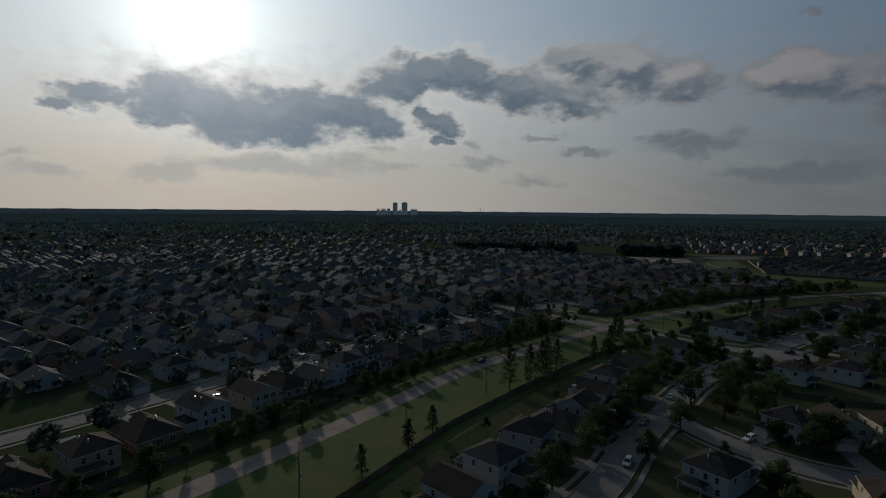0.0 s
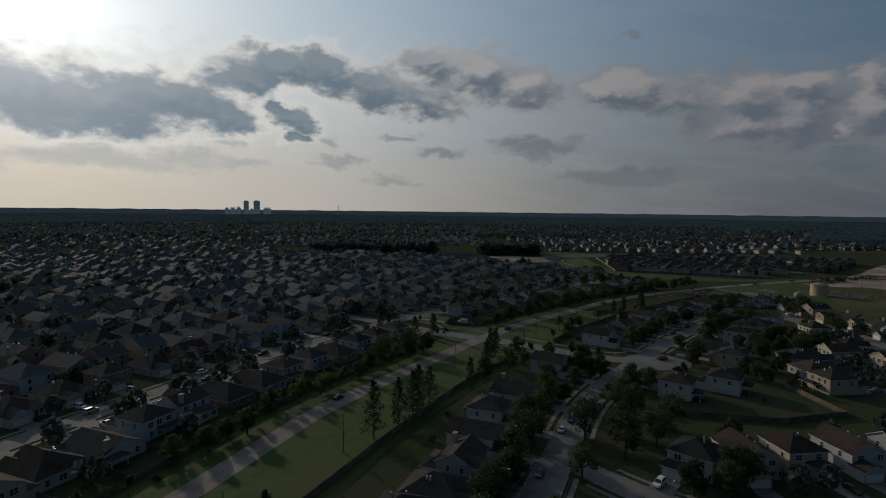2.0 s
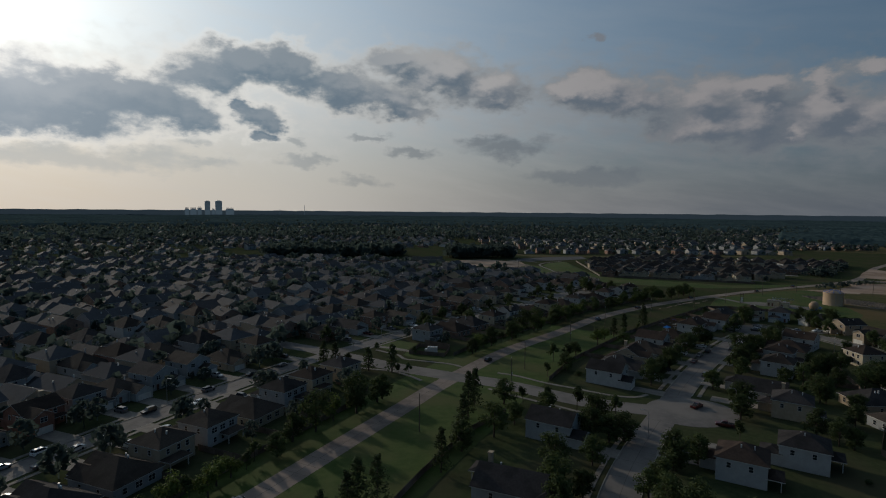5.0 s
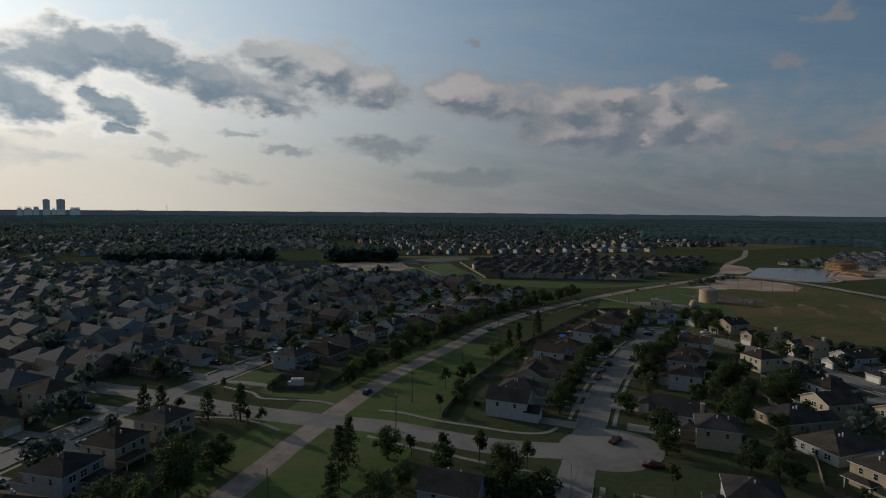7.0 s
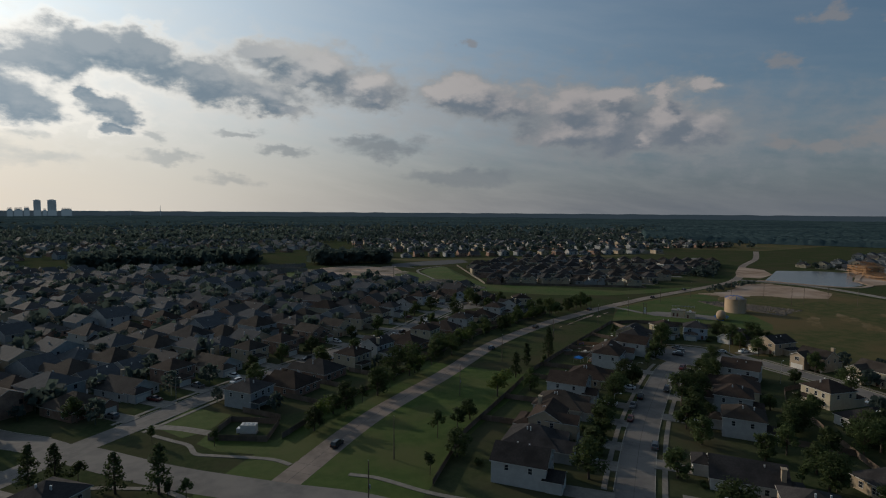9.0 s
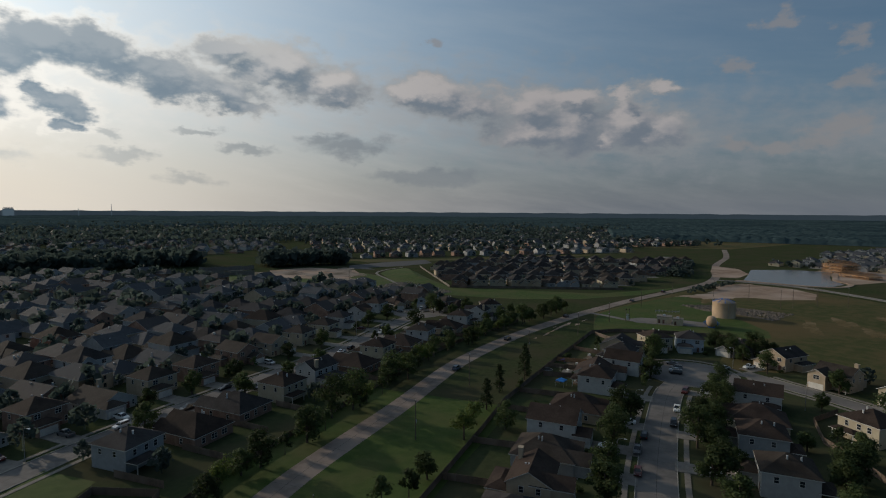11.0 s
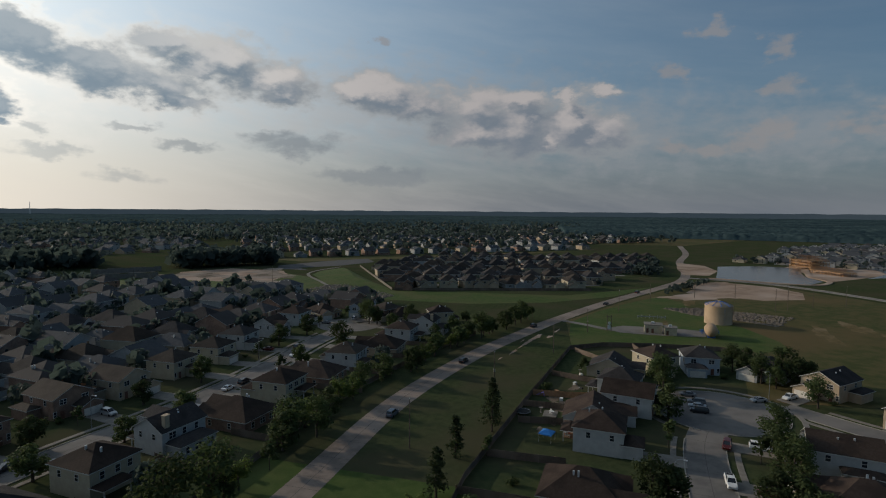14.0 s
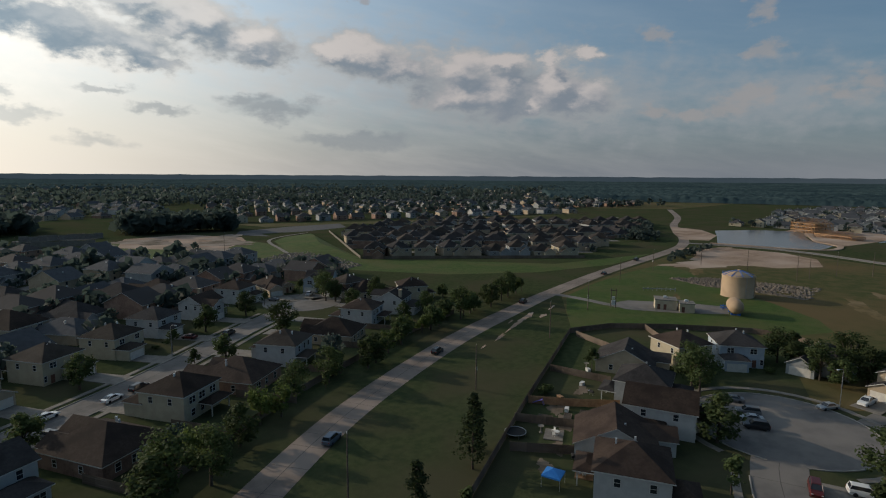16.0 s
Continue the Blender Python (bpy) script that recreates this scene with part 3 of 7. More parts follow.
def street(name, line, w, mat, label, kerb=True, walk=0.0, joints=0.0, z=0.04, gaps=()):
    structure(name, ribbon(Build(), line, -w / 2, w / 2, z), mat, label, "road")
    if kerb:
        b = Build()
        for c in runs(line, gaps):
            ribbon(b, c, w / 2, w / 2 + 0.2, 0.0, 0.17)
            ribbon(b, c, -w / 2 - 0.2, -w / 2, 0.0, 0.17)
        structure(name + "_kerb", b, M_CURB, "raised concrete kerb", "kerb")
    if walk:
        b = Build()
        for c in runs(line, gaps):
            ribbon(b, c, w / 2 + walk, w / 2 + walk + 1.3, 0.0, 0.12)
            ribbon(b, c, -w / 2 - walk - 1.3, -w / 2 - walk, 0.0, 0.12)
        structure(name + "_pavement", b, M_WALK, "narrow concrete pavement along the street", "pavement")
    if joints:
        b = Build()
        ribbon(b, line, -0.06, 0.06, z + 0.006)
        s, nrm = 0.0, sides(line)
        for i in range(1, len(line)):
            s += (line[i] - line[i - 1]).length
            if s > joints:
                s, p, n = 0.0, line[i], nrm[i]
                t = Vector((n.y, -n.x, 0)) * 0.05
                b.add([(*(p + n * (w / 2) + t).xy, z + 0.006), (*(p + n * (w / 2) - t).xy, z + 0.006), (*(p - n * (w / 2) - t).xy, z + 0.006), (*(p - n * (w / 2) + t).xy, z + 0.006)], [(0, 1, 2, 3)])
        structure(name + "_joints", b, M_JOINT, "dark joints between concrete road slabs", "joint")


street("main_road", MAIN, 7.6, M_ROAD, "two-lane tan concrete road curving past the houses", kerb=False, joints=4.5)
street("estate_street", S1, 8.6, M_STREET, "pale concrete residential street", walk=1.6, joints=5.5, gaps=[(50, 350, 15), (262, 493, 19)])
street("cross_street_west", CROSS_WEST, 9.0, M_STREET, "pale concrete street leading into the estate", kerb=True, z=0.049, gaps=[(50, 350, 9)])
street("cross_street", CROSS, 10.0, M_STREET, "pale concrete street crossing the main road", kerb=False, z=0.05)
street("close_street", S2, 8.8, M_STREET, "pale concrete residential street ending in a turning circle", walk=1.6, joints=5.5, gaps=[(152, 247, 19), (73, 172, 11), (285, 332, 20)])
street("side_street", S3, 8.2, M_STREET, "pale concrete side street", walk=1.6, z=0.047, gaps=[(73, 172, 11)])
street("far_side_street", S4, 8.2, M_STREET, "pale concrete side street behind the gardens", walk=1.6, z=0.044, gaps=[(303, 322, 6)])
street("pond_road", POND_ROAD, 7.0, M_STREET, "pale concrete road along the pond", kerb=True, z=0.045, gaps=[(576, 486, 12)])
for i in BACK:
    street("back_street_%d" % i, BACK[i], 8.4, M_STREET, "pale concrete residential street among the houses", kerb=False, z=0.035 + 0.001 * i)
tank_drive = smooth_line([(351, 438), (352, 424), (352, 410), (358, 398), (372, 384)])
street("tank_drive", tank_drive, 4.0, M_STREET, "concrete drive to the water works", kerb=False, z=0.06)
structure("works_apron", polygon(Build(), [(352, 414), (364, 412), (378, 394), (384, 380), (372, 376), (360, 388), (350, 404)], 0.055), M_STREET, "concrete apron of the water works", "pavement")
circle = [(285 + 17 * math.cos(a * math.pi / 18), 332 + 17 * math.sin(a * math.pi / 18)) for a in range(36)]
structure("turning_circle", polygon(Build(), circle, 0.052), M_STREET, "wide concrete turning circle", "road")
knuckle = [(156 + 15 * math.cos(a * math.pi / 18), 246 + 13 * math.sin(a * math.pi / 18)) for a in range(36)]
structure("street_corner_bulb", polygon(Build(), knuckle, 0.056), M_STREET, "widened concrete street corner", "road")
bulb = [(262 + 15 * math.cos(a * math.pi / 18), 493 + 15 * math.sin(a * math.pi / 18)) for a in range(36)]
structure("estate_turning_circle", polygon(Build(), bulb, 0.054), M_STREET, "concrete turning circle of the estate street", "road")


# ---- houses ----
def hip_roof(b, fascia, x0, x1, y0, y1, z, pitch=0.5, over=0.45):
    x0, x1, y0, y1 = x0 - over, x1 + over, y0 - over, y1 + over
    w, d = x1 - x0, y1 - y0
    h = min(w, d) / 2 * pitch
    zf = z + 0.18
    if w >= d:
        r = [(x0 + d / 2, (y0 + y1) / 2, zf + h), (x1 - d / 2, (y0 + y1) / 2, zf + h)]
    else:
        r = [((x0 + x1) / 2, y0 + w / 2, zf + h), ((x0 + x1) / 2, y1 - w / 2, zf + h)]
    v = [(x0, y0, zf), (x1, y0, zf), (x1, y1, zf), (x0, y1, zf)] + r
    f = [(0, 1, 5, 4), (2, 3, 4, 5), (1, 2, 5), (3, 0, 4)] if w >= d else [(0, 1, 4), (1, 2, 5, 4), (2, 3, 5), (3, 0, 4, 5)]
    b.add(v, f)
    fascia.add([(x0, y0, z), (x1, y0, z), (x1, y1, z), (x0, y1, z)] + [(x0, y0, zf), (x1, y0, zf), (x1, y1, zf), (x0, y1, zf)],
               [(0, 1, 5, 4), (1, 2, 6, 5), (2, 3, 7, 6), (3, 0, 4, 7), (3, 2, 1, 0)])
    return zf + h


def gable_roof(b, fascia, walls, x0, x1, y0, y1, z, axis="y", pitch=0.55, over=0.4):
    """axis: the way that the ridge runs."""
    def m(u, s, zz):
        return (s, u, zz) if axis == "x" else (u, s, zz)
    u0, u1, s0, s1 = (y0, y1, x0, x1) if axis == "x" else (x0, x1, y0, y1)
    mid, h = (u0 + u1) / 2, (u1 - u0) / 2 * pitch
    flip = axis == "x"

    def put(bb, v, f):
        bb.add(v, [tuple(reversed(q)) for q in f] if flip else f)
    put(walls, [m(u0, s0, z), m(u1, s0, z), m(mid, s0, z + h), m(u0, s1, z), m(u1, s1, z), m(mid, s1, z + h)], [(0, 1, 2), (4, 3, 5)])
    e, dz, th = over, over * pitch, 0.16
    S0, S1_ = s0 - over, s1 + over
    top = [m(u0 - e, S0, z - dz + th), m(mid, S0, z + h + th), m(u1 + e, S0, z - dz + th), m(u0 - e, S1_, z - dz + th), m(mid, S1_, z + h + th), m(u1 + e, S1_, z - dz + th)]
    put(b, top, [(0, 1, 4, 3), (1, 2, 5, 4)])
    low = [m(u0 - e, S0, z - dz), m(mid, S0, z + h), m(u1 + e, S0, z - dz), m(u0 - e, S1_, z - dz), m(mid, S1_, z + h), m(u1 + e, S1_, z - dz)]
    put(fascia, top + low, [(6, 7, 1, 0), (7, 8, 2, 1), (10, 9, 3, 4), (11, 10, 4, 5), (9, 6, 0, 3), (8, 11, 5, 2), (6, 9, 10, 7), (7, 10, 11, 8)])
    return z + h


def window(parent, face, u, z, w, h, at):
    """A framed window on a wall: face is front, back, left or right; u along the wall, at: the wall's plane."""
    t, fd, gd = 0.09, 0.06, 0.02

    def place(a, zz, d):
        return {"front": (a, at - d, zz), "back": (a, at + d, zz), "left": (at - d, a, zz), "right": (at + d, a, zz)}[face]
    us = [u - w / 2 - t, u - w / 2] + ([u - 0.05, u + 0.05] if w > 1.3 else []) + [u + w / 2, u + w / 2 + t]
    zs = [z - t, z, z + h / 2 - 0.03, z + h / 2 + 0.03, z + h, z + h + t]
    depth = [[gd if i % 2 == 1 and j % 2 == 1 else fd for i in range(len(us) - 1)] for j in range(5)]
    fr = Build()
    tags = fr.relief(place, us, zs, depth)
    fo = part("window", fr, M_TRIM, parent, "white-framed window with dark glass")
    fo.data.materials.append(M_GLASS)
    for poly, d in zip(fo.data.polygons, tags):
        poly.material_index = 1 if d == gd else 0


HOUSES = {}


def design(kind):
    """Builds one house design at the origin: front towards -y."""
    rnd = random.Random(kind)
    storeys2 = kind.startswith("two")
    root = new("house")
    walls, roof, fascia = Build(), Build(), Build()
    m = -1 if kind.endswith("m") else 1          # mirrored designs
    X = lambda a, b: (a * m, b * m) if m > 0 else (b * m, a * m)
    k = kind.rstrip("m")
    wins = []
    if k == "two_hip":
        w, d, h = 5.4, 5.5, 5.6
        walls.box(-w, w, -d, d, 0, h)
        top = hip_roof(roof, fascia, -w, w, -d, d, h)
        gx = X(-5.2, 0.6)
        walls.box(*gx, -9.5, -5.5, 0, 2.9)
        hip_roof(roof, fascia, *gx, -9.5, -5.0, 2.9, 0.45)
        px = X(-1.0, 5.0)
        hip_roof(roof, fascia, *px, 5.5, 8.6, 2.7, 0.4)
        posts = [(px[0] + 0.3, 8.3), (px[1] - 0.3, 8.3)]
        gfront, gcx = -9.5, (gx[0] + gx[1]) / 2
    elif k == "two_gable":
        w, d, h = 5.2, 6.5, 5.5
        walls.box(-w, w, -d, d, 0, h)
        top = gable_roof(roof, fascia, walls, -w, w, -d, d, h, "y", 0.5)
        gx = X(-5.4, 0.4)
        walls.box(*gx, -10.3, -6.5, 0, 2.9)
        gable_roof(roof, fascia, walls, *gx, -10.3, -6.0, 2.9, "y", 0.5)
        lx = X(5.2, 8.4)
        walls.box(*lx, -1.0, 6.0, 0, 2.8)
        hip_roof(roof, fascia, *lx, -1.0, 6.0, 2.8, 0.45)
        posts = []
        gfront, gcx = -10.3, (gx[0] + gx[1]) / 2
    elif k == "two_wing":
        w, d, h = 5.8, 4.6, 5.6
        walls.box(-w, w, -d, d, 0, h)
        top = gable_roof(roof, fascia, walls, -w, w, -d, d, h, "x", 0.55)
        gx = X(-5.6, 0.2)
        walls.box(*gx, -9.0, -4.6, 0, 5.4)
        gable_roof(roof, fascia, walls, *gx, -9.0, -0.5, 5.4, "y", 0.55)
        walls.box(-w + 1, w - 1, d, d + 4.5, 0, 2.8)
        hip_roof(roof, fascia, -w + 1, w - 1, d - 0.5, d + 4.5, 2.8, 0.4)
        px = X(0.4, 5.6)
        hip_roof(roof, fascia, *px, -6.4, -4.6, 2.7, 0.5)
        posts = [(px[1] - 0.3, -6.1)]
        gfront, gcx = -9.0, (gx[0] + gx[1]) / 2
    elif k == "one_hip":
        w, d, h = 6.4, 7.5, 2.95
        walls.box(-w, w, -d, d, 0, h)
        top = hip_roof(roof, fascia, -w, w, -d, d, h, 0.55)
        gx = X(-6.2, 0.0)
        walls.box(*gx, -11.0, -7.5, 0, 2.9)
        gable_roof(roof, fascia, walls, *gx, -11.0, -3.0, 2.95, "y", 0.6)
        px = X(0.5, 5.5)
        gable_roof(roof, fascia, walls, *px, -8.5, -2.0, 3.3, "y", 0.6)
        walls.box(px[0], px[0] + 0.35, -8.5, -8.1, 0, 3.3).box(px[1] - 0.35, px[1], -8.5, -8.1, 0, 3.3)
        posts = []
        gfront, gcx = -11.0, (gx[0] + gx[1]) / 2
    elif k == "one_side":      # ridge along the street, gable ends at the sides
        w, d, h = 5.7, 7.0, 3.0
        walls.box(-w, w, -d, d, 0, h)
        top = gable_roof(roof, fascia, walls, -w, w, -d, d, h, "x", 0.5)
        gx = X(-0.4, 5.5)
        walls.box(*gx, -10.5, -d, 0, 2.9)
        gable_roof(roof, fascia, walls, *gx, -10.5, -4.0, 2.95, "y", 0.5)
        posts = []
        gfront, gcx = -10.5, (gx[0] + gx[1]) / 2
    else:   # one_gable
        w, d, h = 6.2, 8.0, 2.95
        walls.box(-w, w, -d, d, 0, h)
        top = gable_roof(roof, fascia, walls, -w, w, -d, d, h, "y", 0.5)
        gx = X(-6.0, 0.0)
        walls.box(*gx, -11.5, -8.0, 0, 2.9)
        hip_roof(roof, fascia, *gx, -11.5, -7.0, 2.95, 0.55)
        px = X(1.0, 6.0)
        hip_roof(roof, fascia, *px, 8.0, 11.0, 2.6, 0.4)
        posts = [(px[0] + 0.3, 10.7), (px[1] - 0.3, 10.7)]
        gfront, gcx = -11.5, (gx[0] + gx[1]) / 2
    part("wall", walls, SIDING["cream"], root)
    roof_ob = part("roof", roof, ROOFS["brown"], root)
    part("fascia", fascia, M_TRIM, root, "pale painted fascia and soffit")
    for i, (px_, py_) in enumerate(posts):
        part("porch_post", Build().box(px_ - 0.1, px_ + 0.1, py_ - 0.1, py_ + 0.1, 0, 2.75), M_TRIM, root)
    # garage door in recessed panels
    gd = Build()
    us, zs = [gcx - 2.4], [0.0]
    for r in range(4):
        us += [gcx - 2.3 + 1.17 * r, gcx - 2.3 + 1.17 * r + 1.05]
        zs += [0.07 + 0.52 * r, 0.07 + 0.52 * r + 0.42]
    us.append(gcx + 2.4)
    zs.append(2.15)
    gd.relief(lambda a, zz, d: (a, gfront - d, zz), us, zs, [[0.05 if i % 2 == 0 or j % 2 == 0 else 0.025 for i in range(len(us) - 1)] for j in range(len(zs) - 1)])
    part("garage_door", gd, M_GARAGE, root, "panelled garage door")
    dx = X(2.6, 3.6)
    part("front_door", Build().box(*dx, -d - 0.06, -d - 0.003, 0.1, 2.15), M_DOOR, root, "dark front door")
    zs = (0.9, 3.6) if storeys2 else (0.9,)
    for z in zs:
        for u in (-w * 0.55, 0.0, w * 0.55):
            if not (z < 2 and posts and posts[0][1] > 0 and u * m > 0):
                window(root, "back", u + rnd.uniform(-0.3, 0.3), z, rnd.choice((0.9, 1.0, 1.7)), 1.4, d + (4.5 if k == "two_wing" and z < 2 else 0))
        for u in (-d * 0.5, d * 0.4) if z > 2 or not storeys2 else ():
            window(root, "left", u + rnd.uniform(-0.4, 0.4), z, 0.9, 1.3, -w)
            if not (k == "two_gable" and z < 2):
                window(root, "right", u + rnd.uniform(-0.4, 0.4), z, 0.9, 1.3, w)
        if z > 2:
            if k == "two_wing":
                window(root, "front", gcx, z, 1.8, 1.4, -9.0)
                window(root, "front", 3.0 * m, z, 1.0, 1.4, -d)
            else:
                for u in (-2.8, 2.8):
                    window(root, "front", u, z + 0.2, 1.6, 1.3, -d)
        else:
            window(root, "front", 4.9 * m if k != "one_hip" else 4.6 * m, z, 0.7, 1.4, -d)
    for i in range(2):
        vx, vy = rnd.uniform(-w * 0.5, w * 0.5), rnd.uniform(-d * 0.3, d * 0.5)
        part("roof_vent", Build().box(vx - 0.16, vx + 0.16, vy - 0.16, vy + 0.16, h + 0.4, top - 0.35 + 0.25 * (i % 2)), M_VENT, roof_ob, "small pale roof vent")
    if k in ("two_wing", "one_gable"):
        cx = 4.0 * m
        ch = Build().box(cx - 0.6, cx + 0.6, d - 1.6, d - 0.6, h - 1.0, top + 0.7).box(cx - 0.72, cx + 0.72, d - 1.72, d - 0.48, top + 0.7, top + 0.85)
        part("chimney", ch, SIDING["tan"], root, "square boarded chimney")
    return root


used_designs = set()
PLACED = []
STYLES = [("cream", "brown"), ("tan", "brown"), ("white", "weathered"), ("grey", "dark grey"), ("tan", "weathered"), ("brown brick", "weathered"), ("grey", "weathered"), ("white", "dark grey"), ("red brick", "brown"), ("cream", "weathered")]
hrnd = random.Random(5)


def put_house(kind, x, y, line, wall="", roof="", turn=0.0, drive=True, yaw=None):
    """Sets a house at x, y with its front to the street line, with its drive and, mostly, a tree before it."""
    q, dist = nearest(line, x, y)
    f = (q - Vector((x, y, 0)))
    a = math.degrees(math.atan2(f.y, f.x)) + 90 + turn if yaw is None else yaw
    w0, r0 = hrnd.choice(STYLES)
    wall, roof = wall or w0, roof or r0
    m = pose(x, y, 0, 0, 0, a)
    if not drive:
        dist = 0.0
    if kind not in HOUSES:
        HOUSES[kind] = design(kind)
    if kind in used_designs:
        ob = copy_thing(HOUSES[kind], m)
    else:
        used_designs.add(kind)
        ob = HOUSES[kind]
        ob.matrix_basis = m
    for c in ob.children:
        if c.name.startswith(("wall", "roof")) and not c.name.startswith("roof_vent"):
            slot = c.material_slots[0]
            slot.link = "OBJECT"
            slot.material = SIDING[wall] if c.name.startswith("wall") else ROOFS[roof]
    tall = "two-storey" if kind.startswith("two") else "single-storey"
    form = "hipped" if "hip" in kind else "gabled"
    what = wall if "brick" in wall else wall + " siding"
    tagged(ob, "%s house of %s with %s %s shingle roof" % (tall, what, roof, form), "house", "houses of the estate")
    PLACED.append((x, y, a, dist, kind))
    if drive:
        u = -2.5 if not kind.endswith("m") else 2.5
        front = {"two_hip": 9.6, "two_gable": 10.4, "two_wing": 9.1, "one_hip": 11.1, "one_gable": 11.6, "one_side": 10.6}[kind.rstrip("m")]
        far = max(front + 2.0, min(dist - 4.0, 24))
        c = [m @ Vector((u + s * 2.5, -yy, 0)) for s, yy in ((-1, front), (1, front), (1.15, far), (-1.15, far))]
        b = Build()
        b.add([(p.x, p.y, 0.0) for p in c] + [(p.x, p.y, 0.14) for p in c], [(4, 7, 6, 5), (0, 4, 5, 1), (1, 5, 6, 2), (2, 6, 7, 3), (3, 7, 4, 0)])
        structure("driveway", b, M_WALK, "concrete driveway before a garage", "driveway")
    return ob


two = ["two_hip", "two_hipm", "two_wing", "two_gablem"]
one = ["one_hip", "one_hipm", "one_gable", "one_hip"]


def row(places, line, seed):
    r = random.Random(seed)
    for p in places:
        x, y, s = p[:3]
        kind = p[3] if len(p) > 3 else (r.choice(two) if s == 2 else r.choice(one))
        wall, roof = (p[4], p[5]) if len(p) > 5 else ("", "")
        put_house(kind, x, y, line, wall, roof)


def estate_design(kind):
    """A broad hipped or gabled house of the newer estate, front towards -y."""
    r = random.Random("estate" + kind)
    root = new("house")
    walls, roof, fascia = Build(), Build(), Build()
    tall = kind in "ab"
    w, d, h = r.uniform(6.0, 6.6), r.uniform(6.6, 7.6), (5.3 if tall else 3.0)
    walls.box(-w, w, -d, d, 0, h)
    hip_roof(roof, fascia, -w, w, -d, d, h, 0.62)
    gx = (-w, 0.3) if kind in "ac" else (-0.3, w)
    walls.box(*gx, -d - 3.4, -d, 0, 2.9)
    gable_roof(roof, fascia, walls, *gx, -d - 3.4, -d + 2.5, 2.95, "y", 0.7)
    if tall:        # upper gable over the front, low room at the back
        walls.box(gx[0] + 0.8, gx[1] - 0.8, -d - 0.5, -d, 2.9, h)
        gable_roof(roof, fascia, walls, gx[0] + 0.6, gx[1] - 0.6, -d - 0.6, -0.5, h, "y", 0.75)
        walls.box(-w + 1, 1.5, d, d + 3.2, 0, 2.8)
        hip_roof(roof, fascia, -w + 1, 1.5, d - 0.4, d + 3.2, 2.8, 0.5)
    else:
        px = (1.0, w - 0.4) if gx[0] < -1 else (-w + 0.4, -1.0)
        gable_roof(roof, fascia, walls, *px, d - 3, d + 2.4, 3.0, "y", 0.65)
        walls.box(*px, d, d + 2.4, 0, 3.0)
    part("wall", walls, SIDING["tan"], root)
    part("roof", roof, ROOFS["weathered"], root)
    part("fascia", fascia, M_TRIM, root, "pale painted fascia and soffit")
    z = 3.5 if tall else 0.9
    window(root, "back", -w * 0.5, z, 1.6, 1.4, d)
    window(root, "back", w * 0.5, z, 1.0, 1.4, d if tall else d + (2.4 if gx[0] < -1 else 0))
    window(root, "left", 0.5, z, 1.0, 1.4, -w)
    window(root, "front", 0.0 + (w * 0.5 if gx[0] < -1 else -w * 0.5), z, 1.6, 1.4, -d)
    return root


ESTATE_KINDS = {}


def put_estate_house(kind, m, wall, roof, group):
    if kind in ESTATE_KINDS:
        ob = copy_thing(ESTATE_KINDS[kind], m)
    else:
        ob = ESTATE_KINDS[kind] = estate_design(kind)
        ob.matrix_basis = m
    for c in ob.children:
        if c.name.startswith(("wall", "roof")):
            c.material_slots[0].link = "OBJECT"
            c.material_slots[0].material = SIDING[wall] if c.name.startswith("wall") else ROOFS[roof]
    return tagged(ob, "%s %s house with steep %s shingle roofs" % ("two-storey" if kind in "ab" else "single-storey", wall, roof), "house", group)


def back_row(places, line, seed):
    """Houses on the second street, front to the line."""
    r = random.Random(seed)
    for x, y, n in places:
        q, dist = nearest(line, x, y)
        a = math.degrees(math.atan2(q.y - y, q.x - x)) + 90
        wall, roof = r.choice(STYLES)
        put_estate_house(r.choice("ab" if n == 2 else "cd"), pose(x, y, 0, 0, 0, a), wall, roof, "houses of the estate")
        PLACED.append((x, y, a, 0.0, "two_hip"))


# backs to the main road, south of the crossing, then north of it
row([(-129, 72, 2), (-119, 88, 1), (-108, 104, 2), (-98, 119, 1), (-88, 132, 2, "two_hip", "tan", "brown"), (-82, 148, 1, "one_hip", "brown brick", "weathered"), (-73, 163, 2, "two_gable", "white", "dark grey"),
     (-62, 176, 2), (-56, 190, 1), (-46, 200, 1, "one_gable", "white", "dark grey"), (-39, 213, 2, "two_hipm", "white", "weathered"), (-31, 224, 2, "two_wing", "white", "weathered"),
     (-20, 235, 1, "one_hip", "brown brick", "dark grey"), (-10, 247, 1), (-2, 258, 2, "two_hip", "tan", "weathered"), (8, 269, 2, "two_hipm", "white", "weathered"), (19, 281, 1), (29, 293, 2), (39, 304, 2, "two_hip"), (51, 315, 2, "two_hip", "tan", "dark grey")], S1, 1)
row([(101, 366, 2, "two_hip", "grey", "dark grey"), (117, 373, 1, "one_hip", "brown brick", "brown"), (131, 384, 1, "one_hipm", "brown brick", "dark grey"), (147, 391, 2, "two_hip", "cream", "brown"),
     (163, 402, 2, "two_wing", "white", "dark grey"), (180, 406, 1, "one_hip", "brown brick", "brown"), (196, 418, 2, "two_hipm", "cream", "brown"), (211, 425, 1, "one_hipm", "brown brick", "brown"),
     (227, 434, 2, "two_hip", "white", "weathered"), (247, 442, 1, "one_hip", "tan", "brown"), (264, 453, 2, "two_hipm", "white", "brown"), (282, 459, 2, "two_wing", "white", "dark grey"), (300, 472, 2), (288, 486, 1)], S1, 2)
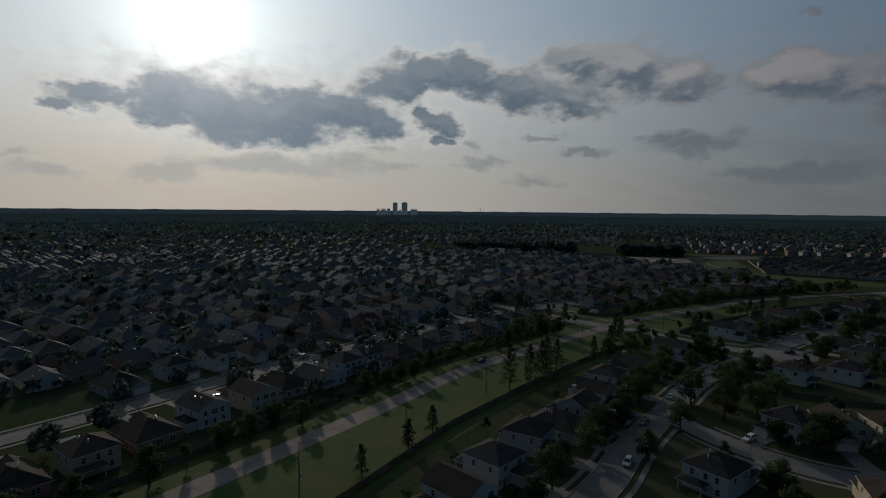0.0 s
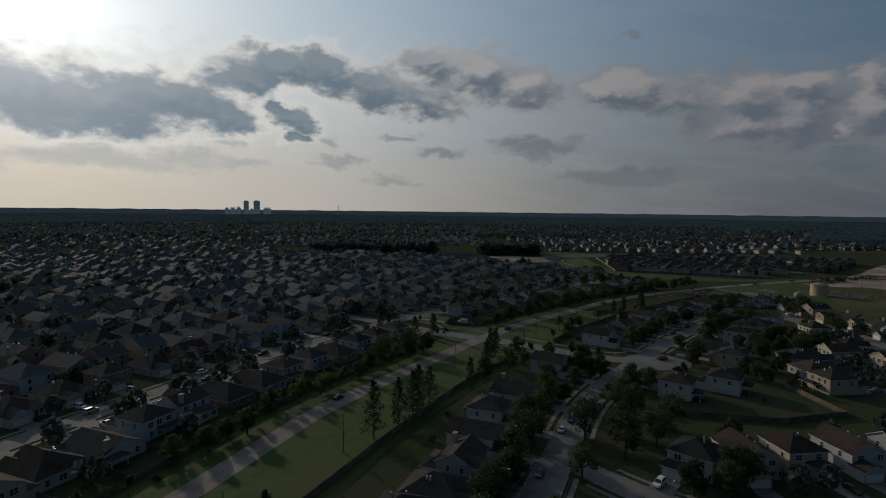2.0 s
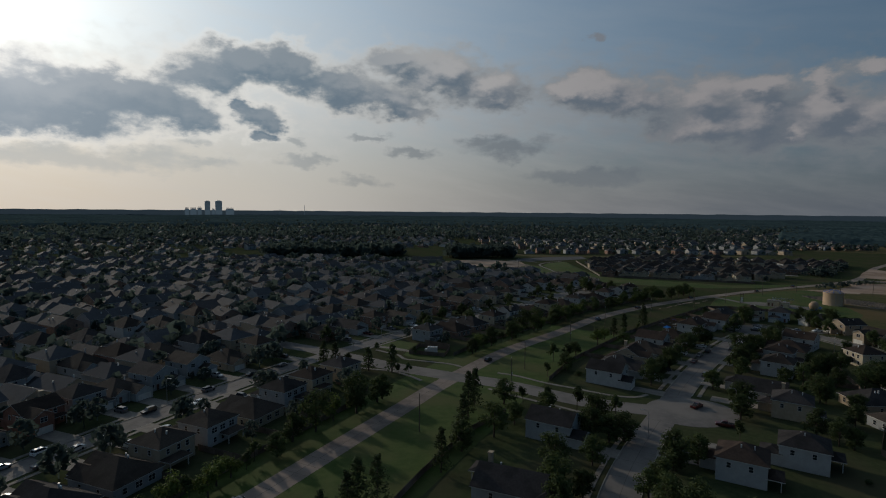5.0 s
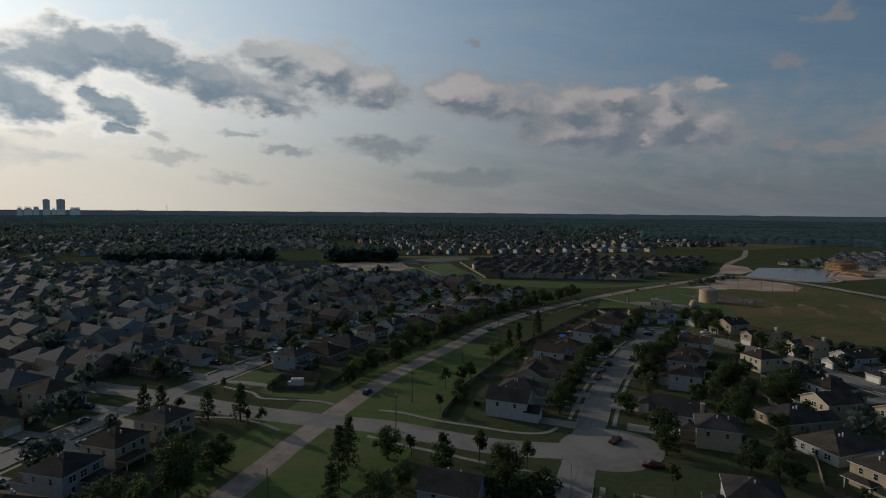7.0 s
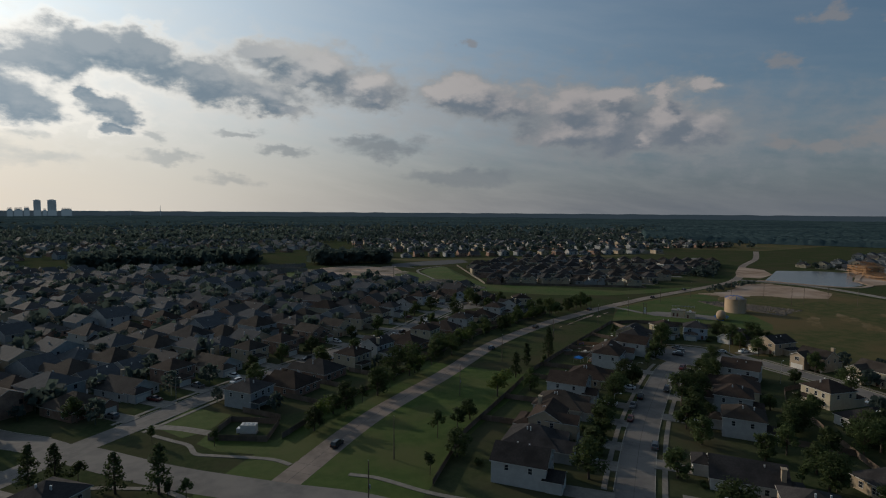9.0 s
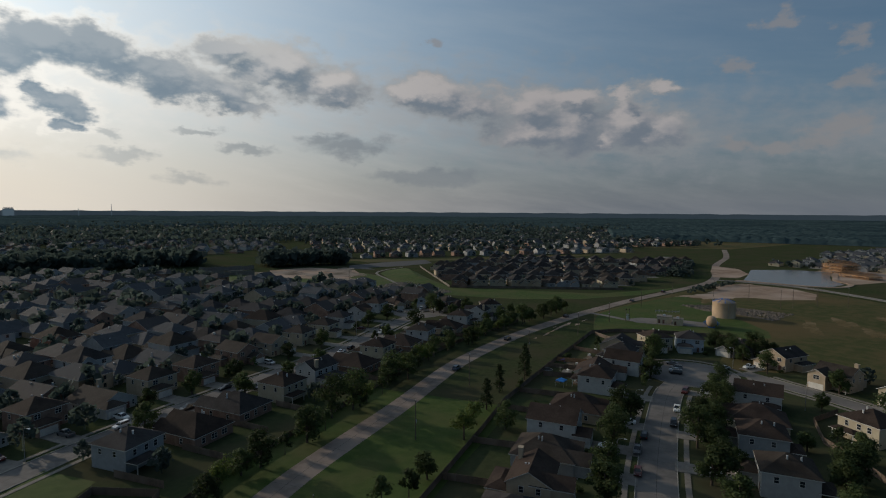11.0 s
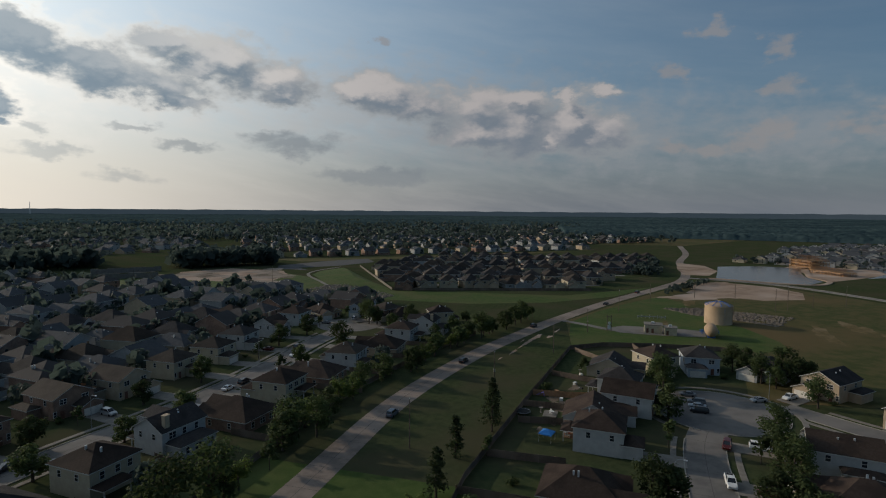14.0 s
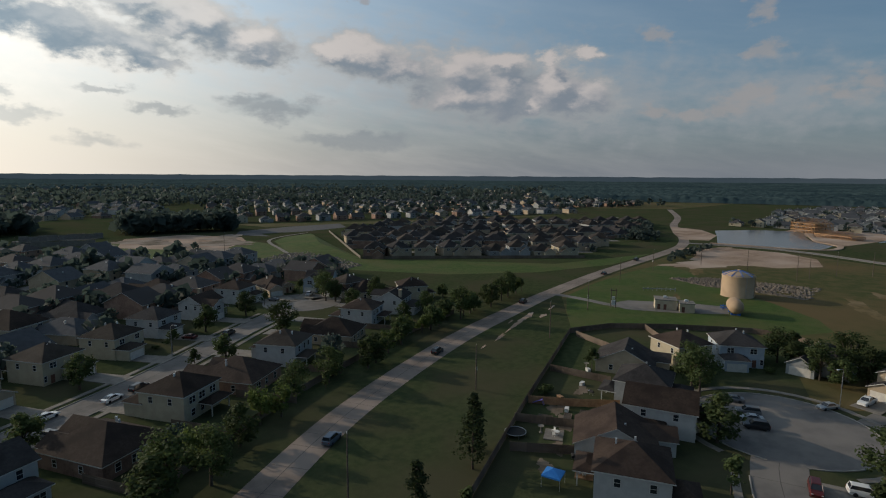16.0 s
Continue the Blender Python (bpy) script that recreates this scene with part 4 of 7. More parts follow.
# across the estate street
row([(-115, 190, 1), (-103, 206, 2), (-93, 221, 2), (-83, 236, 1), (-74, 250, 1), (-64, 263, 2), (-53, 280, 1), (-42, 293, 2), (-34, 305, 2), (-26, 314, 1), (-16, 325, 2), (-6, 338, 2), (8, 346, 1), (20, 360, 2)], S1, 3)
row([(52, 384, 1), (66, 396, 1, "one_gable", "white", "dark grey"), (81, 405, 2, "two_hip", "brown brick", "brown"), (97, 412, 1), (112, 421, 2), (127, 428, 2, "two_hip", "brown brick", "brown"), (145, 443, 2), (160, 450, 2), (177, 460, 2),
     (193, 470, 2), (207, 484, 2, "two_hip", "white", "dark grey"), (225, 496, 2, "two_wing", "white", "brown"), (243, 512, 2, "two_hipm", "white", "brown"), (262, 520, 1), (281, 512, 2, "two_wing", "blue-grey", "dark grey"), (284, 495, 2)], S1, 4)
# between the main road's verge and the close
row([(-22, 76, 2), (-12, 92, 2), (-4, 104, 1), (4, 115, 2), (13, 130, 2), (24, 146, 2, "two_hip", "grey", "dark grey"), (34, 157, 1), (43, 167, 2, "two_wing", "grey", "weathered"), (51, 181, 2, "two_gable", "white", "weathered"),
     (61, 198, 2, "two_hip", "white", "weathered"), (78, 216, 1, "one_gable", "grey", "dark grey"), (103, 242, 2, "two_gable", "white", "dark grey")], S2, 5)
row([(148, 281, 2, "two_gable", "white", "dark grey"), (161, 292, 1, "one_hip", "grey", "dark grey"), (172, 299, 2, "two_wing", "tan", "brown"), (187, 310, 1, "one_hip", "grey", "weathered"), (200, 320, 2, "two_gable", "white", "brown"),
     (217, 327, 1, "one_hip", "tan", "brown")], S2, 6)
put_house("two_hip", 240.6, 339.6, S2, "white", "brown", yaw=30)
put_house("one_side", 251.2, 349.0, S2, "white", "brown", yaw=33, drive=False)
put_house("two_gablem", 266.8, 348.3, S2, "white", "brown", yaw=24, drive=False)
put_house("two_hipm", 275.6, 356.6, S2, "grey", "dark grey", yaw=21, drive=False)
put_house("one_side", 292.0, 370.6, S2, "tan", "dark grey", yaw=25, drive=False)
put_house("two_hip", 308.5, 364, S2, "cream", "brown", yaw=-23, drive=False)
put_house("two_hip", 319.8, 354.3, S2, "blue-grey", "dark grey", yaw=-52, drive=False)
put_house("one_hip", 331, 336, S2, "grey", "dark grey", yaw=-88, drive=False)
# across the close
row([(136, 207, 2, "two_hip", "white", "brown"), (157, 207.5, 2, "two_hipm", "white", "dark grey"), (185, 234, 2, "two_hip", "tan", "dark grey"), (192, 252, 1, "one_gable", "white", "dark grey"), (221, 270, 2, "two_hip", "white", "weathered"),
     (237, 283, 2, "two_hip", "grey", "brown"), (253, 292, 1, "one_hip", "cream", "brown"), (270, 300, 2, "two_gable", "white", "brown")], S2, 7)
# round the side street and behind the gardens
row([(65, 125, 2, "two_hip", "white", "dark grey"), (102, 156, 2, "two_hip", "white", "dark grey"), (115, 154, 2, "two_gable", "cream", "brown"), (129, 153, 2, "two_hipm", "cream", "brown"), (144, 150, 2, "two_gable", "white", "brown"),
     (97, 112, 2), (160, 148, 2), (114, 106, 1), (130, 104, 2), (148, 100, 2), (177, 146, 1)], S3, 8)
row([(325, 317, 2, "two_gable", "tan", "dark grey"), (314, 294, 2, "two_wing", "tan", "weathered"), (270, 270, 2, "two_hip", "cream", "brown"), (258, 252, 1, "one_hip", "white", "dark grey"), (312, 272, 2, "two_wing", "cream", "weathered"),
     (306, 252, 2, "two_gable", "white", "brown"), (252, 236, 2, "two_hip", "white", "brown"), (237, 229, 2, "two_gable", "cream", "brown"), (218, 231, 1, "one_hip", "tan", "dark grey"), (207, 214, 1, "one_hip", "grey", "weathered"), (196, 198, 2, "two_hip", "tan", "weathered"),
     (246, 212, 2), (300, 232, 1), (296, 212, 2), (238, 192, 2), (290, 190, 1), (290, 172, 2)], S4, 9)
# second row behind the estate street
back_row([(-104, 288, 1), (-94, 303, 1), (-84, 318, 2), (-74, 332, 2), (-62, 332, 2), (-46, 352, 1), (-34, 357, 2), (-20, 362, 1), (-5, 372, 2), (33, 412, 1), (48, 428, 1), (62, 440, 1), (78, 446, 2), (93, 460, 2),
     (108, 466, 1), (125, 470, 2), (141, 482, 1), (156, 492, 1), (172, 502, 2), (190, 514, 1), (206, 528, 2), (222, 540, 1)], BACK[1], 10)
back_row([(-72, 388, 2), (-58, 402, 1), (-44, 416, 2), (-30, 428, 1), (-14, 440, 2), (2, 452, 1), (18, 464, 2), (34, 476, 1), (52, 488, 2), (68, 498, 1), (84, 508, 2), (102, 518, 1), (120, 528, 2), (138, 538, 1), (156, 548, 2), (174, 560, 1)], BACK[1], 11)


# ---- trees ----
def leaf_mesh(blobs, per, size, seed, flat=0.5):
    """A crown of many small leaf sprays about the blobs (x, y, z, rx, rz), with gaps and a broken outline."""
    r = random.Random(seed)
    b = Build()
    for x, y, z, rx, rz in blobs:
        for _ in range(per):
            a, c = r.uniform(0, 2 * math.pi), r.uniform(-1, 1)
            k = r.uniform(0.35, 1.12)
            s = math.sqrt(1 - c * c)
            p = Vector((x + rx * k * s * math.cos(a), y + rx * k * s * math.sin(a), z + rz * k * c))
            n = Vector((s * math.cos(a) + r.uniform(-.7, .7), s * math.sin(a) + r.uniform(-.7, .7), c + flat + r.uniform(-.7, .7)))
            q = n.to_track_quat("Z", "Y")
            w, h = size * r.uniform(0.5, 1.2), size * r.uniform(0.4, 0.9)
            b.add([tuple(p + q @ Vector(u)) for u in ((-w, -h * .3, 0), (w * .2, -h, 0.1 * size), (w, h * .2, 0), (-w * .3, h, 0.1 * size))], [(0, 1, 2, 3)])
    return b


def make_tree(kind):
    r = random.Random(kind)
    root = new("tree" if "bush" not in kind else "bush")
    trunk = Build()
    if kind.startswith("oak"):
        h = {"a": 7.0, "b": 8.5, "c": 6.0}[kind[-1]]
        trunk.tube([(0, 0, 0, 0.24), (0.05, 0, h * 0.3, 0.18), (0.1, 0.05, h * 0.7, 0.08)], 7)
        blobs = []
        for i in range(12):
            a = i * 2.4 + r.uniform(-.4, .4)
            rr = r.uniform(0.7, 2.2) * h / 7
            z = h * r.uniform(0.27, 0.84)
            blobs.append((rr * math.cos(a), rr * math.sin(a), z, r.uniform(1.0, 1.5) * h / 7, r.uniform(0.8, 1.2) * h / 7))
            trunk.bar((0.03, 0, h * 0.33), (rr * math.cos(a), rr * math.sin(a), z), 0.05, 4)
        blobs.append((0.1, 0, h * 0.9, 1.2 * h / 7, 1.0 * h / 7))
        crown = leaf_mesh(blobs, 115, 0.27, kind)
        mat = M_LEAF
    elif kind.startswith("light"):
        h = 6.5
        trunk.tube([(0, 0, 0, 0.2), (0.05, 0, h * 0.3, 0.15), (0.1, 0.05, h * 0.7, 0.06)], 7)
        blobs = []
        for i in range(8):
            a, rr, z = i * 2.4, r.uniform(0.5, 1.7), h * r.uniform(0.35, 0.85)
            blobs.append((rr * math.cos(a), rr * math.sin(a), z, r.uniform(0.9, 1.3), r.uniform(0.8, 1.3)))
            trunk.bar((0.03, 0, h * 0.3), (rr * math.cos(a), rr * math.sin(a), z), 0.04, 4)
        crown, mat = leaf_mesh(blobs, 105, 0.27, kind), M_LEAF2
    elif kind.startswith("pine"):
        h = {"a": 15.0, "b": 12.0, "c": 8.0}[kind[-1]]
        trunk.tube([(0, 0, 0, 0.22), (0.08, 0.05, h * 0.5, 0.14), (0, 0, h * 0.97, 0.03)], 7)
        blobs = []
        n = int(h * 2.2)
        for i in range(n):
            u = i / n
            z = h * (0.16 + 0.82 * u)
            a = i * 2.4 + r.uniform(-.5, .5)
            reach = (1 - u) ** 0.75 * h * 0.15 * r.uniform(0.45, 1.2) + 0.15
            blobs.append((reach * math.cos(a), reach * math.sin(a), z, 0.4 + 0.55 * reach, 0.5 + 0.25 * reach))
            trunk.bar((0, 0, z - 0.3), (reach * math.cos(a), reach * math.sin(a), z), 0.035, 4)
        crown, mat = leaf_mesh(blobs, 44, 0.27, kind, 0.3), M_PINE
    elif kind.startswith("young"):
        h = 4.6
        trunk.tube([(0, 0, 0, 0.09), (0.03, 0, h * 0.4, 0.07), (0, 0, h * 0.8, 0.03)], 6)
        blobs = [(r.uniform(-.7, .7), r.uniform(-.7, .7), h * r.uniform(0.45, 0.95), r.uniform(0.6, 0.9), r.uniform(0.6, 0.9)) for i in range(6)]
        crown, mat = leaf_mesh(blobs, 55, 0.28, kind), M_LEAF
    else:
        h = 1.6
        trunk.tube([(0, 0, 0, 0.06), (0, 0, 0.7, 0.04)], 5)
        blobs = [(r.uniform(-.7, .7), r.uniform(-.7, .7), r.uniform(0.5, 1.1), r.uniform(0.5, 0.8), r.uniform(0.4, 0.6)) for i in range(5)]
        crown, mat = leaf_mesh(blobs, 45, 0.26, kind), M_LEAF
    part("trunk", trunk, M_TRUNK, root, "slender brown trunk with limbs", True)
    part("crown", crown, mat, root)
    return root


TREES, TREE_LABEL = {}, {
    "oak": ("broad dark green oak with an uneven crown", "tree"), "pine": ("tall narrow dark green pine", "tree"), "young": ("young slender street tree with dark leaves", "tree"),
    "light": ("light green leafy tree", "tree"), "bush": ("low dark green garden shrub", "bush")}
trnd = random.Random(11)


JOINED_TREES = []


def put_tree(kind, x, y, s=1.0, group="garden trees"):
    if group == "back garden trees" and 222 < x < 305 and 336 < y < 388:
        return None
    if "garden trees" in group or "shrubs" in group:
        if x < 112 - 0.15 * (y - 300) and y > 1.15 * x + 215 or y < 0.75 * x + 55 or group == "back garden trees" and y > x + 170:
            JOINED_TREES.append((x, y, s * {"oak": 8.2, "pine": 9.0, "young": 6.0, "light": 6.5, "bush": 2.4}[kind.split("_")[0]]))
            return None
    s *= {"oak": 1.4, "pine": 1.3, "young": 1.3, "light": 1.35, "bush": 1.2}[kind.split("_")[0]]
    m = pose(x, y, -0.03, 0, 0, trnd.uniform(0, 360)) @ Matrix.Diagonal((s, s, s * trnd.uniform(0.9, 1.1), 1))
    if kind in TREES:
        ob = copy_thing(TREES[kind], Matrix())
    else:
        ob = TREES[kind] = make_tree(kind)
    ob.matrix_basis = m
    lab, cat = TREE_LABEL[kind.split("_")[0]]
    return tagged(ob, lab, cat, group)


# on the verge and at the crossing
for x, y, k, s in [(-19.5, 129.5, "pine_c", 0.75), (-9, 144, "pine_c", 0.85), (-2.5, 155, "pine_c", 0.8), (24.6, 193.8, "pine_a", 0.9), (33, 200.5, "pine_b", 0.95), (38.5, 206, "pine_a", 0.85), (41, 210, "pine_b", 1.0), (46, 215, "pine_a", 0.8),
                   (46, 331, "pine_c", 1.0), (51, 332, "pine_c", 0.95), (55.5, 330, "young_a", 1.0), (63, 320.5, "pine_c", 1.05), (71.5, 315.5, "pine_c", 1.2), (76.5, 309, "young_a", 0.9), (73, 311, "young_b", 0.7), (71.5, 346.5, "young_b", 0.8), (52, 375, "oak_a", 0.8), (86, 336, "young_a", 0.8),
                   (84, 262, "pine_b", 0.9), (90, 272, "pine_c", 1.2), (78, 250, "pine_b", 0.85), (100, 270, "oak_a", 1.0), (106, 268, "young_a", 1.0), (113, 263, "young_a", 1.2), (120, 257, "young_b", 1.3), (121, 250, "oak_c", 0.9), (128, 247.5, "young_a", 1.3),
                   (86, 246, "oak_b", 0.9), (74, 240, "oak_a", 0.9), (65, 230, "pine_b", 0.8), (108, 256, "oak_c", 1.0),
                   (141.5, 311, "young_a", 1.3), (148, 311, "young_b", 1.3), (140, 298, "oak_a", 0.9), (129, 293, "young_a", 1.0), (157, 318, "oak_c", 0.8),
                   (177, 331, "light_a", 1.1), (187, 340, "light_a", 0.8), (196, 345, "pine_c", 1.0), (210, 355.5, "pine_c", 1.0), (226.5, 361, "pine_b", 0.85), (231, 365, "pine_c", 0.9), (216, 352, "young_a", 0.8)]:
    put_tree(k, x, y, s, "trees on the verge")
for x, y, k, s in [(268, 337.5, "oak_a", 1.0), (287.5, 349.5, "oak_b", 0.9), (292.5, 353.5, "oak_a", 0.95), (298, 357, "oak_b", 0.8), (327, 346, "oak_b", 0.9), (324, 341, "oak_a", 0.8), (320.5, 334.5, "oak_b", 0.85), (318.5, 329.5, "oak_a", 0.8), (331, 331, "oak_b", 0.95), (326, 326, "oak_a", 0.9), (334, 325, "oak_c", 0.9), (283, 375, "young_a", 1.0), (262, 373, "bush_a", 1.3), (270, 313, "oak_b", 0.85), (262, 309, "oak_a", 0.9),
                   (251, 303, "oak_b", 0.85), (243, 299, "oak_a", 0.9), (233, 293, "oak_b", 0.8), (224, 288, "oak_a", 0.85), (212, 279, "oak_b", 0.85), (203, 271, "oak_a", 0.9), (226, 318, "oak_b", 0.8), (214, 311, "oak_a", 0.9), (205, 304, "oak_b", 0.85), (194, 297, "oak_a", 0.85), (183, 289, "oak_b", 0.8), (172, 281, "oak_a", 0.85),
                   (174, 243, "oak_b", 0.9), (166, 236, "oak_a", 0.9), (205, 240, "oak_b", 0.9), (212, 246, "oak_a", 0.8), (226, 250, "oak_c", 0.9), (238, 262, "oak_b", 0.8), (206, 228, "oak_c", 0.9), (118, 243, "oak_b", 0.85), (112, 237, "oak_a", 0.9), (92, 222, "oak_b", 0.85), (84, 206, "oak_a", 0.85), (70, 190, "oak_b", 0.85), (58, 172, "oak_a", 0.9),
                   (44, 152, "oak_b", 0.8), (30, 132, "oak_a", 0.85), (104, 196, "oak_b", 0.8), (96, 180, "oak_a", 1.0), (88, 166, "oak_b", 1.0), (112, 206, "oak_c", 0.9), (122, 214, "oak_a", 0.8), (330, 340, "oak_c", 0.9), (338, 346, "oak_a", 0.7)]:
    put_tree(k, x, y, s, "street trees of the close")
# along the garden fences left of the main road
nrm = sides(MAIN)
s = 0.0
for i in range(1, len(MAIN)):
    s += (MAIN[i] - MAIN[i - 1]).length
    x = MAIN[i].x
    if s > (4.2 if x > 112 else 3.6 if x > 8 else 4.6) and -80 < x < 350 and not 70 < x < 118:
        s = trnd.uniform(-1.5, 1.5)
        p = MAIN[i] + nrm[i] * trnd.uniform(9.0, 14.8)
        dense = x > 112 or 8 < x < 72
        put_tree(trnd.choice(("oak_a", "oak_c", "oak_b", "young_a", "light_a")) if dense else trnd.choice(("young_a", "bush_a", "oak_c", "oak_a")), p.x, p.y, trnd.uniform(0.75, 1.1), "trees along the garden fence")
# gardens
for x, y, a, dist, kind in list(PLACED):
    m = pose(x, y, 0, 0, 0, a)
    side = 4.2 if not kind.endswith("m") else -4.2
    if dist and trnd.random() < 0.9:
        p = m @ Vector((side + trnd.uniform(-0.8, 0.8), -min(dist - 7.5, 15), 0))
        put_tree(trnd.choice(("oak_a", "oak_b", "oak_c", "oak_c", "young_a")), p.x, p.y, trnd.uniform(0.8, 1.05), "front garden trees")
    if trnd.random() < 0.6:
        p = m @ Vector((trnd.uniform(-5, 5), trnd.uniform(12, 14), 0))
        put_tree(trnd.choice(("oak_a", "oak_c", "young_a", "bush_a")), p.x, p.y, trnd.uniform(0.7, 1.0), "back garden trees")
    if trnd.random() < 0.3:
        p = m @ Vector((side * 1.25, -9.0, 0))
        put_tree("bush_a", p.x, p.y, trnd.uniform(0.7, 1.1), "garden shrubs")


n = 0
while n < 42:
    x, y = trnd.uniform(60, 330), trnd.uniform(105, 335)
    if y > 40 + 1.15 * x or not all((x - h[0]) ** 2 + (y - h[1]) ** 2 > 110 for h in PLACED) or min(nearest(q, x, y)[1] for q in (S2, S3, S4, CROSS)) < 7.5 or y < 0.55 * x + 62 or (x - 285) ** 2 + (y - 332) ** 2 < 900 or (116 < x < 215 and 160 < y < 204):
        continue
    n += 1
    put_tree(trnd.choice(("oak_a", "oak_b", "oak_c", "oak_c")), x, y, trnd.uniform(0.65, 0.95), "back garden trees")
for x, y in [(55, 138), (70, 158), (84, 180), (106, 205), (120, 232), (104, 222), (38, 140), (52, 160), (64, 182), (86, 212), (26, 124), (130, 216), (108, 190), (100, 170), (112, 178)]:
    put_tree(trnd.choice(("oak_a", "oak_b")), x + trnd.uniform(-1, 1), y + trnd.uniform(-1, 1), trnd.uniform(0.8, 1.0), "street trees of the close")


# ---- far woods, far estate and horizon ----
def far_trees(name, spots, label, seed, count=15, size=1.0):
    r = random.Random(seed)
    b = Build()
    for x, y, h in spots:
        w = h * r.uniform(0.32, 0.5)
        for _ in range(count):
            a, c = r.uniform(0, 2 * math.pi), r.uniform(-0.75, 1)
            k = math.sqrt(max(0, 1 - c * c)) * r.uniform(0.5, 1.1)
            p = Vector((x + w * k * math.cos(a), y + w * k * math.sin(a), h * (0.58 + 0.40 * c)))
            q = Vector((r.uniform(-1, 1), r.uniform(-1, 1), r.uniform(-.2, 1))).to_track_quat("Z", "Y")
            s = w * r.uniform(0.35, 0.7) * size
            b.add([tuple(p + q @ Vector(u)) for u in ((-s, -s * .4, 0), (s * .3, -s, 0), (s, s * .5, 0), (-s * .4, s, 0))], [(0, 1, 2, 3)])
        b.add([(x - 0.2, y, 0), (x + 0.2, y, 0), (x + 0.1, y, h * 0.6), (x - 0.1, y, h * 0.6)], [(0, 1, 2, 3)])
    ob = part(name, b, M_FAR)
    return tagged(ob, label, "trees", kind="stuff")


frnd = random.Random(21)


FAR_SPOTS, FAR_HOUSES = [], []
EDGE = [(-420, 860), (-220, 845), (-80, 826), (30, 836), (90, 838), (136, 796), (186, 728), (243, 668), (288, 622), (302, 560), (316, 528)]


def inside_estate(x, y):
    """Short of the drainage strip that bounds the estate."""
    for (x0, y0), (x1, y1) in zip(EDGE, EDGE[1:]):
        if x0 <= x < x1:
            return y < y0 + (y1 - y0) * (x - x0) / (x1 - x0) - 10
    return x < -420
# estate beyond the second row: streets parallel to the first
for i in range(1, 7):
    line = BACK[i]
    nn = sides(line)
    s, nxt = 0.0, 0.0
    for k in range(1, len(line)):
        s += (line[k] - line[k - 1]).length
        if s > nxt:
            nxt += 15.2
            for sd in (-1, 1):
                p = line[k] + nn[k] * sd * 17
                if not inside_estate(p.x, p.y) or any((p.x - h[0]) ** 2 + (p.y - h[1]) ** 2 < 170 for h in PLACED):
                    continue
                FAR_HOUSES.append((p.x, p.y, math.atan2(nn[k].y, nn[k].x) + math.pi / 2 + (0 if sd < 0 else math.pi), frnd.random() < 0.6))
                for _k in range(frnd.choice((1, 1, 2))):
                    q = line[k] + nn[k] * sd * frnd.choice((8.5, 27, 30)) + Vector((frnd.uniform(-5, 5), frnd.uniform(-5, 5), 0))
                    FAR_SPOTS.append((q.x, q.y, frnd.uniform(6, 11)))


TAKEN = [(h[0], h[1]) for h in PLACED] + [(h[0], h[1]) for h in FAR_HOUSES]
ca, sa = math.cos(radians(31)), math.sin(radians(31))
for j in range(-4, 16):          # the rest of the estate, in rows
    for i in range(-34, 30):
        u, v = i * 15.5, j * 31 + (6 if j % 2 else 0)
        x, y = 60 + ca * u - sa * v, 430 + sa * u + ca * v
        if not inside_estate(x, y) or y < 400 - 0.2 * x or x > 310 or nearest(MAIN[::4], x, y)[1] < 75:
            continue
        if min((x - p) ** 2 + (y - q) ** 2 for p, q in TAKEN) < 190 or nearest(S1[::3] + [S1[-1]], x, y)[1] < 26:
            continue
        TAKEN.append((x, y))
        FAR_HOUSES.append((x, y, radians(31) + (math.pi if j % 2 else 0), frnd.random() < 0.6))
        for _k in range(frnd.choice((1, 1, 2))):
            FAR_SPOTS.append((x + frnd.uniform(-8, 8), y + frnd.uniform(10, 15) * frnd.choice((-1, 1)), frnd.uniform(5.5, 11)))


def block(cx, cy, ux, uy, nx, ny, gap_x, gap_y, tree=0.4):
    """A block of houses in rows along (ux, uy)."""
    for j in range(ny):
        for i in range(nx):
            x = cx + ux * i * gap_x - uy * j * gap_y + frnd.uniform(-2.5, 2.5)
            y = cy + uy * i * gap_x + ux * j * gap_y + frnd.uniform(-3.5, 3.5)
            FAR_HOUSES.append((x, y, math.atan2(uy, ux) + (math.pi if j % 2 else 0), frnd.random() < 0.7))
            if frnd.random() < tree:
                FAR_SPOTS.append((x + frnd.uniform(-9, 9), y + frnd.uniform(14, 22), frnd.uniform(5, 9)))


# ---- newer estate past the drainage strip ----
ESTATE = [(348, 574), (450, 497), (520, 514), (640, 558), (692, 588), (752, 680), (590, 756), (412, 712)]


def within(x, y, poly):
    odd = False
    for (x0, y0), (x1, y1) in zip(poly, poly[1:] + poly[:1]):
        if (y0 > y) != (y1 > y) and x < x0 + (x1 - x0) * (y - y0) / (y1 - y0):
            odd = not odd
    return odd


